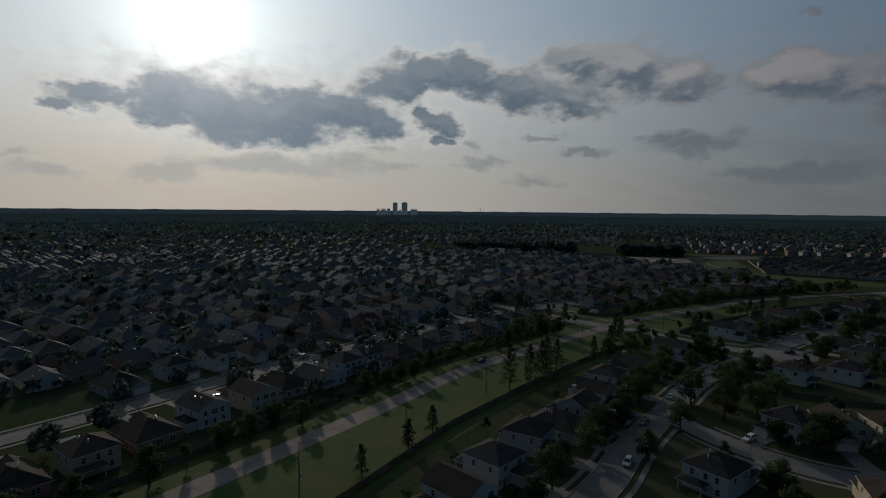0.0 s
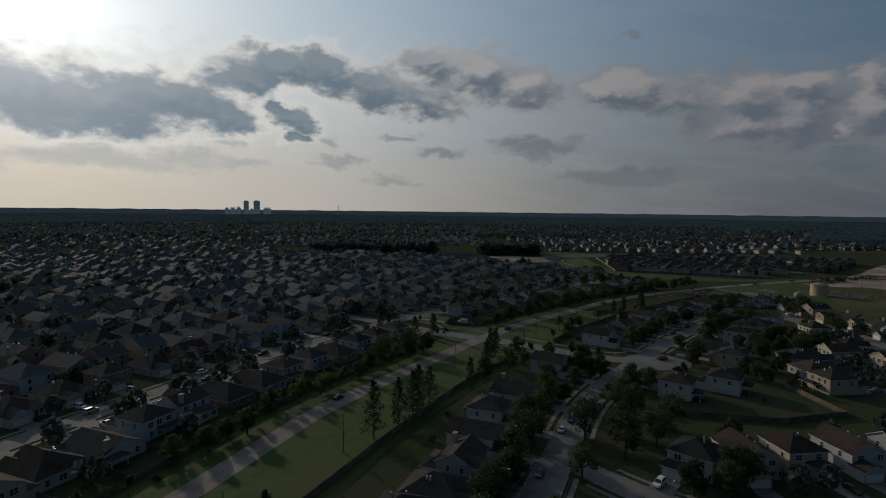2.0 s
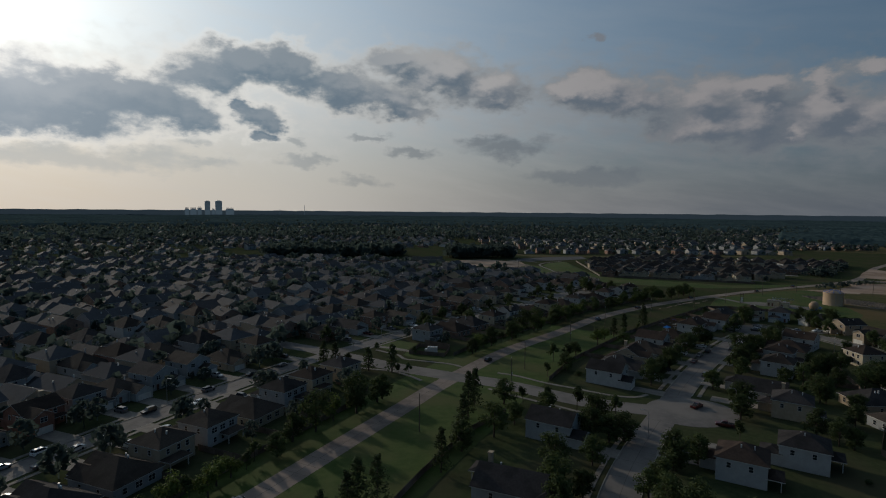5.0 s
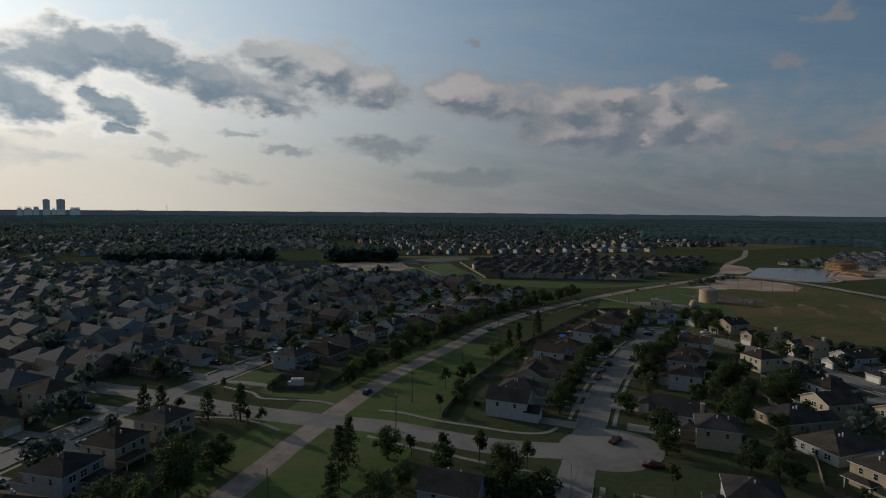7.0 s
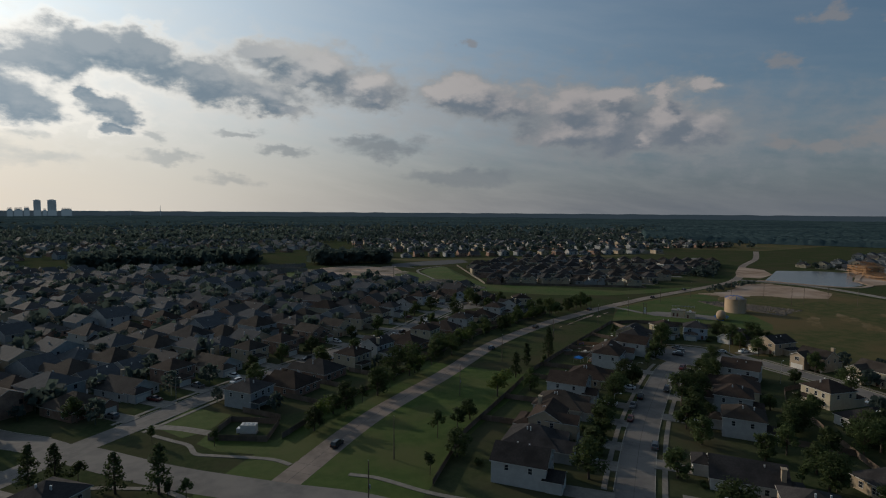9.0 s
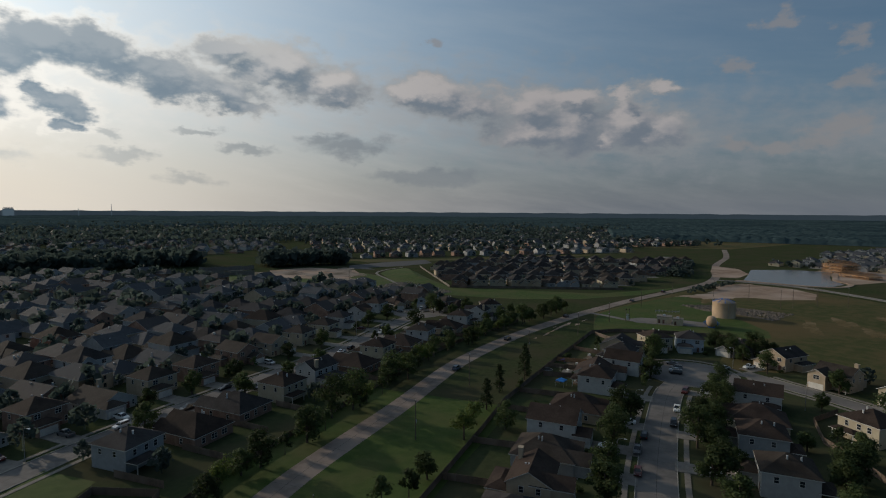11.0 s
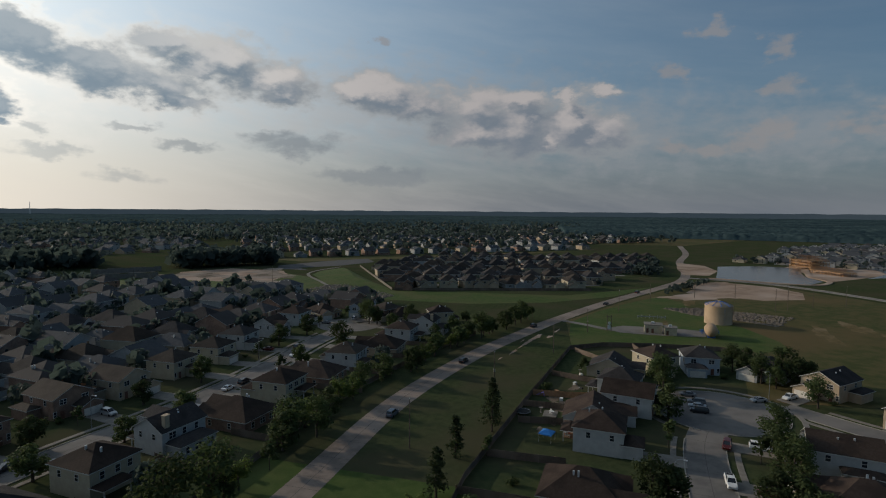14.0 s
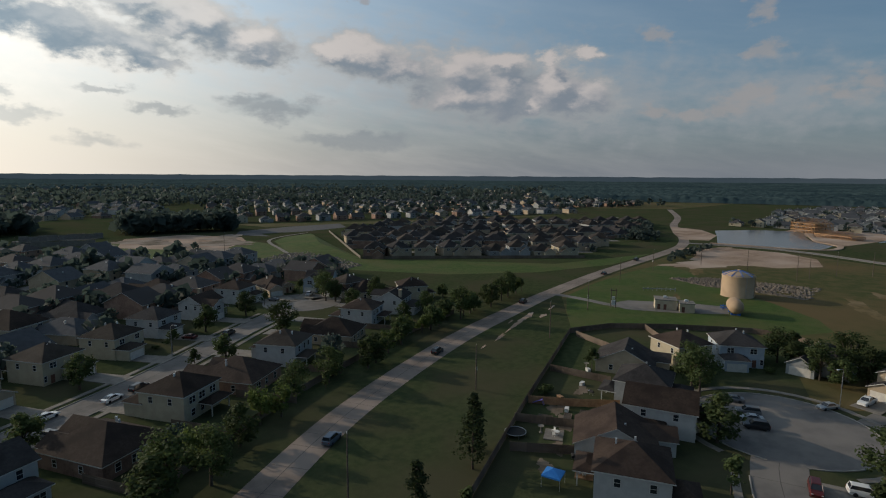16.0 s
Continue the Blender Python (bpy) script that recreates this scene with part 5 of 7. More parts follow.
ernd = random.Random(44)
EU, EN = Vector((0.79, -0.613, 0)), Vector((0.613, 0.79, 0))
for j, (off, turned) in enumerate(((6, 180), (42, 0), (68, 180), (104, 0), (130, 180), (166, 0), (192, 180), (228, 0))):
    for i in range(-12, 26):
        p = Vector((350, 572, 0)) + EU * (i * 15.0 + 5 * (j % 3)) + EN * (off + 9 * math.sin(i * 0.31 + j))
        if not within(p.x, p.y, ESTATE):
            continue
        kind = ernd.choice("aabbcd")
        m = pose(p.x + ernd.uniform(-1, 1), p.y + ernd.uniform(-1, 1), 0, 0, 0, math.degrees(math.atan2(EU.y, EU.x)) + turned + 180 + ernd.choice((0, 0, 0, 90, -14, 12)) + ernd.uniform(-5, 5))
        wall, roof = ernd.choice((("tan", "weathered"), ("brown brick", "dark grey"), ("tan", "dark grey"), ("grey", "dark grey"), ("cream", "weathered"), ("tan", "dark grey"), ("grey", "weathered")))
        put_estate_house(kind, m, wall, roof, "houses of the newer estate")
        TAKEN.append((p.x, p.y))
        for _k in range(ernd.choice((0, 1, 1, 2))):
            q = p + EU * ernd.uniform(-6, 6) + EN * (12 if turned == 0 else -12) * -1
            FAR_SPOTS.append((q.x, q.y, ernd.uniform(3, 6)))
for k, off in enumerate((24, 86, 148, 210)):
    line = [Vector((350, 572, 0)) + EU * u + EN * off for u in range(-170, 380, 6)]
    line = [p for p in line if within(p.x, p.y, ESTATE)]
    street("estate_lane_%d" % (k + 1), line, 8.0, M_STREET, "pale concrete street of the newer estate", kerb=False, z=0.05)
street("estate_entry", smooth_line([(556, 540), (600, 575), (650, 610), (710, 640), (768, 664)]), 9.0, M_STREET, "pale concrete street into the newer estate", kerb=False, z=0.056)

# rows of houses beyond the newer estate
block(362, 870, 0.92, -0.26, 22, 1, 22, 30, 0.0)
for j in range(9):
    block(380 + j * 22, 960 + j * 62, 0.96, -0.24, 34, 1, 21 + frnd.uniform(-1, 3), 30, 1.0)
    for _k in range(60):
        u = frnd.uniform(0, 720)
        FAR_SPOTS.append((380 + j * 22 + 0.96 * u, 930 + j * 62 - 0.24 * u + frnd.uniform(-14, 14), frnd.uniform(6, 12)))
for j in range(7, 15):
    block(770 + j * 28, 575 - j * 4, 0.2, -0.98, 9, 1, 19, 30, 0.3)
for j in range(7):
    block(770 + j * 26, 520 - j * 6, 0.2, -0.98, 8, 1, 19, 30, 0.05)
# older estates with many trees, far to the left
for j in range(16):
    for i in range(56):
        x = -760 + i * 22 + frnd.uniform(-4, 4) + j * 8
        y = 700 + j * 46 + frnd.uniform(-9, 9) + 0.12 * x
        if x > 330 + j * 5 or (y < 800 and x > 90) or (-40 < x < 330 and 800 < y < 1010):
            continue
        if frnd.random() < 0.75:
            FAR_HOUSES.append((x, y, 0.5 + frnd.choice((0, math.pi)), frnd.random() < 0.5))
        if frnd.random() < 0.9:
            FAR_SPOTS.append((x + frnd.uniform(-10, 10), y + frnd.uniform(-20, 20), frnd.uniform(7, 13)))
for j in range(12):
    for i in range(26):
        x, y = -620 + i * 20 + frnd.uniform(-3, 3), 260 + j * 36 + frnd.uniform(-3, 3)
        q, dd = nearest(BACK[6][::4] + [BACK[6][-1]], x, y)
        if x < q.x - 20 and y < 690:
            FAR_HOUSES.append((x, y, 0.6 + frnd.choice((0, math.pi)), frnd.random() < 0.6))
            if frnd.random() < 0.5:
                FAR_SPOTS.append((x + frnd.uniform(-8, 8), y + 14, frnd.uniform(5, 9)))
# two groves at the edge of the old estate
for _ in range(330):
    x = frnd.uniform(20, 205)
    FAR_SPOTS.append((x, frnd.uniform(850, 955) - 0.05 * x, frnd.uniform(11, 17)))
for _ in range(150):
    x = frnd.uniform(262, 345)
    FAR_SPOTS.append((x, frnd.uniform(798, 832) - 0.24 * (x - 262), frnd.uniform(11, 17)))
for _ in range(170):       # trees behind the newer estate and by the main road
    a = frnd.random()
    FAR_SPOTS.append((560 + 130 * a + frnd.uniform(-14, 14), 505 + 75 * a + frnd.uniform(2, 22), frnd.uniform(4, 8)))
for _ in range(34):
    FAR_SPOTS.append((frnd.uniform(470, 560), 0, 0))
    x = FAR_SPOTS.pop()[0]
    FAR_SPOTS.append((x, 468 - (560 - x) * 0.1 - frnd.uniform(6, 12), frnd.uniform(2, 5)))
for x, y, a, tall in FAR_HOUSES:
    if y < 860:
        for _ in range(2):
            t_ = a + frnd.choice((1, -1)) * math.pi / 2 + frnd.uniform(-.6, .6)
            q_ = frnd.uniform(10.5, 13.5)
            FAR_SPOTS.append((x + q_ * math.cos(t_), y + q_ * math.sin(t_), frnd.uniform(3.5, 7.5)))
HOUSE_CELLS = {}
for x, y in [(h[0], h[1]) for h in PLACED + FAR_HOUSES] + TAKEN:
    HOUSE_CELLS.setdefault((int(x // 12), int(y // 12)), []).append((x, y))


def beside_houses(x, y, gap=9.5):
    """Whether a tree stands clear of every house."""
    i, j = int(x // 12), int(y // 12)
    near_by = [p for a in (-1, 0, 1) for b in (-1, 0, 1) for p in HOUSE_CELLS.get((i + a, j + b), ())]
    return all((x - p[0]) ** 2 + (y - p[1]) ** 2 > gap * gap for p in near_by)


FAR_SPOTS = [p for p in FAR_SPOTS if beside_houses(p[0], p[1])]
JOINED_TREES = [p for p in JOINED_TREES if beside_houses(p[0], p[1], 8.0)]
far_trees("far_trees", FAR_SPOTS, "many dark green trees among distant houses", 5)
far_trees("garden_trees", JOINED_TREES, "many dark green trees in back gardens", 6, 90, 0.5)


def far_house(b_wall, b_roof, b_trim, x, y, a, tall, r):
    w, d, h = r.uniform(5.6, 7.0), r.uniform(6.5, 8.5), (5.4 if tall else 2.9)
    c, s = math.cos(a), math.sin(a)
    tw, tr = Build(), Build()
    tw.box(-w, w, -d, d, 0, h, False)
    fa = Build()
    form = r.random()
    if form < 0.55:
        hip_roof(tr, fa, -w, w, -d, d, h, 0.52)
        gx = r.choice(((-w, 0), (0, w)))
        gable_roof(tr, fa, tw, *gx, -d - 3, -d + 4, h - (2.4 if tall else 0), "y", 0.55)
        tw.box(*gx, -d - 3, -d, 0, h - (2.4 if tall else 0), False)
    else:
        gable_roof(tr, fa, tw, -w, w, -d, d, h, "y" if form < 0.8 else "x", 0.5)
    for dst, src in ((b_wall, tw), (b_roof, tr), (b_trim, fa)):
        dst.add([(x + c * p[0] - s * p[1], y + s * p[0] + c * p[1], p[2]) for p in src.v], src.f)
    for _ in range(3):      # vents and flues
        u, s_, zz = r.uniform(-w * .6, w * .6), r.uniform(-d * .5, d * .5), h + 1.2
        px, py = x + c * u - s * s_, y + s * u + c * s_
        b_trim.box(px - .22, px + .22, py - .22, py + .22, zz, h + r.uniform(2.2, 3.4), False)
    g = Build()
    for zz in ((0.9, 3.5) if tall else (0.9,)):
        for u in (-w * 0.5, w * 0.5):
            g.add([(u - .5, -d - .03, zz), (u + .5, -d - .03, zz), (u + .5, -d - .03, zz + 1.4), (u - .5, -d - .03, zz + 1.4)], [(0, 1, 2, 3)])
            g.add([(u + .5, d + .03, zz), (u - .5, d + .03, zz), (u - .5, d + .03, zz + 1.4), (u + .5, d + .03, zz + 1.4)], [(0, 1, 2, 3)])
    return [(x + c * p[0] - s * p[1], y + s * p[0] + c * p[1], p[2]) for p in g.v], g.f


groups = {}
for x, y, a, tall in FAR_HOUSES:
    key = frnd.choice(("tan", "brown brick", "white", "grey", "tan", "brown brick", "grey"))
    if x > 700 and y < 700:
        key = frnd.choice(("white", "cream", "grey", "white"))
    elif (y > 840 and x > 330) or x > 700:
        key = frnd.choice(("cream", "tan", "grey", "tan", "brown brick", "brown brick", "grey"))
    groups.setdefault(key, []).append((x, y, a, tall))
for key, spots in groups.items():
    bw, br, bt, bg_ = Build(), Build(), Build(), Build()
    for x, y, a, tall in spots:
        v, f = far_house(bw, br, bt, x, y, a, tall, frnd)
        bg_.add(v, f)
    root = tagged(new("far_houses"), "many distant %s houses with hipped and gabled shingle roofs" % key, "houses", kind="stuff")
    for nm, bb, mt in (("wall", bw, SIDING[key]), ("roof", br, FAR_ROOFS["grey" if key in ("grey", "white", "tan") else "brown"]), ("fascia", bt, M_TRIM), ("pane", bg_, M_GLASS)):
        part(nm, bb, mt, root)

# cars standing in the back streets
bodies, tops = Build(), Build()
for i in BACK:
    nn = sides(BACK[i])
    for k in range(2, len(BACK[i]) - 1):
        if frnd.random() < 0.16:
            p, side = BACK[i][k], frnd.choice((-3.2, 3.2, 7.5, -7.5))
            dx, dy = nn[k].y, -nn[k].x
            if abs(side) > 4:
                dx, dy = nn[k].x, nn[k].y
            x, y = p.x + nn[k].x * side, p.y + nn[k].y * side
            for bb, l0, l1, w_, z0, z1, sl in ((bodies, -2.3, 2.3, 0.92, 0.3, 0.95, 0.0), (tops, -1.5, 1.0, 0.85, 0.95, 1.55, 0.35)):
                v = [(x + dx * u + dy * s_, y + dy * u - dx * s_, zz) for zz, kk in ((z0, 0), (z1, sl)) for u, s_ in ((l0 + kk, -w_ + kk * .4), (l1 - kk, -w_ + kk * .4), (l1 - kk, w_ - kk * .4), (l0 + kk, w_ - kk * .4))]
                bb.add(v, [(1, 0, 4, 5), (2, 1, 5, 6), (3, 2, 6, 7), (0, 3, 7, 4), (5, 4, 7, 6)])
root = tagged(new("far_cars"), "many pale parked cars in the back streets", "cars", kind="stuff")
part("body", bodies, material("pale car paint", (0.5, 0.5, 0.5), 0.35, var=(0.04, 0.04, 0.05), scale=0.05, spec=0.5), root)
part("cabin", tops, M_GLASS, root)

# scattered trees and houses on the plain beyond
PLAIN, PLAIN_HOUSES = [], []
while len(PLAIN) < 5200:
    a, r_ = radians(frnd.uniform(-60, 52)), 1150 + 1500 * frnd.random() ** 1.4
    x, y = 60 + r_ * math.sin(a), 150 + r_ * math.cos(a)
    if within(x, y, [(1000, 700), (1370, 720), (1700, 560), (1500, 1000), (1300, 1270), (1080, 1090), (900, 800)]):
        continue
    PLAIN.append((x, y, frnd.uniform(7, 14)))
    if len(PLAIN) % 7 == 0:
        PLAIN_HOUSES.append((x + 14, y - 12, frnd.uniform(0, 3.1)))
far_trees("plain_trees", PLAIN, "countless dark trees on the plain towards the horizon", 8, 5, 1.5)
flecks, caps = Build(), Build()
for x, y, a in PLAIN_HOUSES:
    tw, tr, fa = Build(), Build(), Build()
    tw.box(-6, 6, -7, 7, 0, 5, False)
    gable_roof(tr, fa, tw, -6, 6, -7, 7, 5, "y", 0.6)
    c, s_ = math.cos(a), math.sin(a)
    for dst, src in ((flecks, tw), (caps, tr)):
        dst.add([(x + c * p[0] - s_ * p[1], y + s_ * p[0] + c * p[1], p[2]) for p in src.v], src.f)
root = tagged(new("plain_houses"), "countless tiny pale houses on the plain towards the horizon", "houses", kind="stuff")
part("wall", flecks, SIDING["cream"], root)
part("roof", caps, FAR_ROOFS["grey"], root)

# canopy of the woods that reach to the horizon
canopy = Build()
rr = [1330.0]
while rr[-1] < 4850:
    rr.append(rr[-1] * 1.0085 + 1)
az0, az1, dz_ = -62.0, 98.0, 0.2
na = int((az1 - az0) / dz_)
for r_ in rr:
    for i in range(na + 1):
        a = radians(az0 + i * dz_ + frnd.uniform(-.07, .07))
        x, y = 60 + r_ * math.sin(a), 150 + r_ * math.cos(a)
        wood = noise.noise(Vector((x * 0.0021, y * 0.0021, 3.1)))
        open_land = az0 + i * dz_ < 50 and r_ < 2100
        top = 0.6 if open_land else 10.0 + 5.0 * max(-0.6, wood)
        canopy.v.append((x, y, (top + frnd.uniform(-1.0, 1.0) * (0.3 if open_land else 2.4)) * min(1, (r_ - 1329) / 22)))
for j in range(len(rr) - 1):
    for i in range(na):
        k = j * (na + 1) + i
        canopy.f.append((k, k + 1, k + na + 2, k + na + 1))
tagged(part("far_woods", canopy, M_WOODS, smooth_faces=True), "dark woods tinted blue-green with haze, stretching to the horizon", "woods", kind="stuff")

# bluish haze is put into the emission, so the horizon ring glows
M_HORIZON = bpy.data.materials.new("far woods with haze glow")
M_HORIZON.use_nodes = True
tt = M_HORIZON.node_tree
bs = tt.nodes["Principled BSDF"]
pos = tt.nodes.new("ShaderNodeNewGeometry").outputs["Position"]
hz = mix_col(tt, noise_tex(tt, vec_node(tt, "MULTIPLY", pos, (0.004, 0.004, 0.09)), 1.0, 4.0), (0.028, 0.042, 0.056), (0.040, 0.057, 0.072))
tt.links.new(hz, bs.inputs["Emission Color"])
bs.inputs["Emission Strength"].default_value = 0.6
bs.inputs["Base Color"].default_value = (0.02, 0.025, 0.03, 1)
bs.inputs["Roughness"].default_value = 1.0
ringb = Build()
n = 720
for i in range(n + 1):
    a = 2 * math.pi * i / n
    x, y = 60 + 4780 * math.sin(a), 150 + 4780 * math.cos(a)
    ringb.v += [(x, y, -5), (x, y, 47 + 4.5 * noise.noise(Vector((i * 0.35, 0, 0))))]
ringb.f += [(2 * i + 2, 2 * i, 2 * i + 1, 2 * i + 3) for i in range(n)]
structure("backdrop", ringb, M_HORIZON, "glowing backdrop ring for the hazy far woods at the horizon", "backdrop")

# towers and masts far off; their haze is an emission put into the material
M_TOWER = M_HORIZON.copy()
M_TOWER.name = "hazy far tower"
M_TOWER.node_tree.nodes["Principled BSDF"].inputs["Emission Strength"].default_value = 1.4


def far_block(az, w, h, name="tower_block", label="distant grey office tower on the horizon", dist=4650.0):
    x, y = 28 + dist * math.sin(radians(az)), 115 + dist * math.cos(radians(az))
    root = new(name)
    root.matrix_basis = pose(x, y, 30, 0, 0, -az)
    part("wall", Build().box(-w / 2, w / 2, -15, 15, -30, h), M_TOWER, root)
    g = Build()
    for fl in range(int(h / 8)):
        g.box(-w / 2 + 3, w / 2 - 3, -15.6, -15.0, 22 + fl * 6, 25 + fl * 6)
    if g.v:
        part("window", g, M_HORIZON, root, "dark window band")
    part("roof", Build().box(-w / 4, w / 4, -8, 8, h, h + 4), M_TOWER, root)
    tagged(root, label, "tower")


far_block(-5.5, 40, 88)
far_block(-4.5, 50, 90)
for az, w, h in ((-6.75, 45, 25), (-6.2, 30, 33), (-3.5, 60, 27), (-7.3, 30, 24), (-5.0, 24, 20)):
    far_block(az, w, h, "office_block", "distant low office block on the horizon")
for az, h in ((3.6, 92), (1.2, 60)):
    x, y = 28 + 4650 * math.sin(radians(az)), 115 + 4650 * math.cos(radians(az))
    tagged(part("radio_mast", Build().tube([(x, y, 0, 3), (x, y, h, 1.2)], 5), M_TOWER), "thin distant radio mast on the horizon", "mast")


# ---- water works ----
def water_tank(x, y):
    root = tagged(new("water_tank"), "round cream steel water tank with a low domed roof", "tank")
    root.location = (x, y, 0)
    b = Build()
    b.tube([(0, 0, 0, 6.4), (0, 0, 0.15, 6.2), (0, 0, 8.6, 6.2)], 40, cap=False)
    part("shell", b, M_TANK, root, smooth_faces=True)
    dome = part("dome", Build().tube([(0, 0, 8.6, 6.35), (0, 0, 8.85, 6.3), (0, 0, 9.9, 4.1), (0, 0, 10.6, 1.9), (0, 0, 10.7, 0.3)], 40), M_TANK, root, "low domed roof", True)
    part("hatch", Build().tube([(0.5, 0, 10.4, 0.7), (0.5, 0, 11.1, 0.7), (0.5, 0, 11.25, 0.4)], 12), M_TANK, dome)
    rail = Build()
    for i in range(24):
        a = 2 * math.pi * i / 24
        if i < 15:
            rail.bar((6.15 * math.cos(a), 6.15 * math.sin(a), 8.8), (6.15 * math.cos(a), 6.15 * math.sin(a), 9.9), 0.04)
            a2 = 2 * math.pi * (i + 1) / 24
            for z in (9.35, 9.9):
                rail.bar((6.15 * math.cos(a), 6.15 * math.sin(a), z), (6.15 * math.cos(a2), 6.15 * math.sin(a2), z), 0.035)
    ribs = Build()
    for i in range(9):
        a = 2 * math.pi * i / 9 + 0.3
        for (r0, z0), (r1, z1) in zip(((6.3, 8.95), (4.1, 10), (1.9, 10.7)), ((4.1, 10), (1.9, 10.7), (0.5, 10.82))):
            ribs.bar((r0 * math.cos(a), r0 * math.sin(a), z0), (r1 * math.cos(a), r1 * math.sin(a), z1), 0.14)
    part("roof_rib", ribs, M_BLUE, dome, "blue painted ribs over the roof")
    part("guard_rail", rail, M_BLUE, dome, "blue guard rail round the roof")
    lad = Build()
    for s_ in (-0.25, 0.25):
        lad.bar((s_, -6.4, 0.2), (s_, -6.4, 9.7), 0.04)
    for i in range(28):
        lad.bar((-0.25, -6.4, 0.5 + 0.31 * i), (0.25, -6.4, 0.5 + 0.31 * i), 0.025)
    o = part("ladder", lad, M_STEEL, root)
    o.rotation_euler = (0, 0, radians(-40))
    pipe = Build().bar((6.5, 0, 0.2), (6.5, 0, 9), 0.16, 8).bar((6.5, 0, 9), (5.6, 0, 9.35), 0.16, 8)
    o = part("overflow_pipe", pipe, M_TANK, root)
    o.rotation_euler = (0, 0, radians(-75))


water_tank(408, 386.8)


def pressure_tank(x, y):
    root = tagged(new("pressure_tank"), "round cream pressure vessel on blue supports", "tank")
    root.matrix_basis = pose(x, y, 0, 0, 0, 30)
    b = Build()
    n = 20
    prof = [(-5.2, 0.02), (-5.0, 1.0), (-4.4, 1.9), (-3.4, 2.45), (-2.2, 2.65), (2.2, 2.65), (3.4, 2.45), (4.4, 1.9), (5.0, 1.0), (5.2, 0.02)]
    for u, r in prof:
        b.v += [(u, r * math.cos(2 * math.pi * i / n), 3.1 + r * math.sin(2 * math.pi * i / n)) for i in range(n)]
    for j in range(len(prof) - 1):
        b.f += [(j * n + i, j * n + (i + 1) % n, (j + 1) * n + (i + 1) % n, (j + 1) * n + i) for i in range(n)]
    part("vessel", b, M_TANK, root, smooth_faces=True)
    for u in (-2.4, 2.4):
        part("saddle", Build().box(u - 0.25, u + 0.25, -1.6, 1.6, 0, 1.5), M_BLUE, root, "blue painted saddle")
    part("pipework", Build().bar((5.5, -4, 0.8), (5.5, 4, 0.8), 0.2, 8).bar((6.3, -4, 1.4), (6.3, 4, 1.4), 0.2, 8).bar((5.5, -3, 0), (5.5, -3, 2.4), 0.18, 8).bar((6.3, 0, 0), (6.3, 0, 2.6), 0.18, 8).bar((5.5, 3, 0), (5.5, 3, 2.2), 0.18, 8), M_BLUE, root, "blue pipes")


pressure_tank(374.5, 375)


def pipe_stand(x, y):
    root = tagged(new("transformer_stand"), "twin timber poles carrying pale electrical cabinets", "electrical stand")
    root.matrix_basis = pose(x, y, 0, 0, 0, -50)
    for u in (-0.9, 0.9):
        part("post", Build().tube([(u, 0, 0, 0.17), (u, 0, 7.6, 0.13)], 8), M_POLE, root)
    part("crossbar", Build().box(-1.3, 1.3, -0.1, 0.1, 6.6, 6.85), M_POLE, root)
    part("cabinet", Build().box(-0.7, 0.7, -0.35, 0.2, 1.2, 3.0).box(-0.5, 0.5, -0.3, 0.15, 3.4, 4.4), M_VENT, root, "pale metal switch cabinet")


pipe_stand(348.3, 408.9)


def pipe_rack(x, y):
    root = tagged(new("pipe_rack"), "low row of pipes and valves in the grass", "pipes")
    root.matrix_basis = pose(x, y, 0, 0, 0, -50)
    part("header_pipe", Build().bar((-7, 0, 0.9), (7, 0, 0.9), 0.18, 8), M_STEEL, root)
    for i in range(8):
        part("riser", Build().bar((-6.6 + 1.9 * i, 0, 0), (-6.6 + 1.9 * i, 0, 1.3 + 0.4 * (i % 2)), 0.14, 6), M_STEEL, root)


pipe_rack(392, 413)


def plant_room(x, y, w, d, h, a, doors=2):
    root = tagged(new("pump_house"), "small flat-roofed cream plant building", "building")
    root.matrix_basis = pose(x, y, 0, 0, 0, a)
    part("wall", Build().box(-w, w, -d, d, 0, h), SIDING["cream"], root)
    flat_roof = part("roof", Build().box(-w - 0.2, w + 0.2, -d - 0.2, d + 0.2, h, h + 0.25), M_WALK, root, "pale flat roof")
    for i in range(doors):
        part("door", Build().box(-w + 0.8 + 2.2 * i, -w + 1.8 + 2.2 * i, -d - 0.06, -d - 0.003, 0.05, 2.1), M_DOOR, root)
    part("roof_unit", Build().box(-0.8, 0.6, -0.5, 0.7, h + 0.25, h + 1.0).box(-0.6, 0.4, -0.3, 0.5, h + 1.0, h + 1.1), M_VENT, flat_roof)


plant_room(363.5, 396, 3.8, 3.2, 3.6, -58)
plant_room(364.5, 388.3, 2.6, 2.6, 3.3, -58, 1)


# ---- paths and lawns at the crossing ----
paths = Build()
for pts in ([(72, 352), (76, 346), (80, 340), (81, 333.5), (85, 330), (97, 321), (101, 315)], [(52, 326), (59, 325.5), (65, 322), (71.5, 317.5), (76.5, 310), (80, 302)],
            [(112, 303), (117.5, 297.5), (124.5, 286), (132, 277), (140, 267), (147, 263), (153, 264)], [(101, 286), (107, 276), (114, 266), (120, 257), (127, 248), (131, 240)]):
    ribbon(paths, smooth_line(pts, 1.5), -0.7, 0.7, 0.0, 0.13)
structure("footpath", paths, M_WALK, "curving concrete footpaths round the crossing", "pavement")
structure("corner_lawn", polygon(Build(), [(73, 358), (84, 371), (94, 358), (86, 348), (79, 346)], 0.05), M_LAWN, "bright mown corner lawn", "grass")
structure("works_track", ribbon(Build(), smooth_line([(71, 360), (79, 354), (87, 345)], 2), -1.6, 1.6, 0.06), M_WALK, "concrete track to a fenced enclosure", "path")
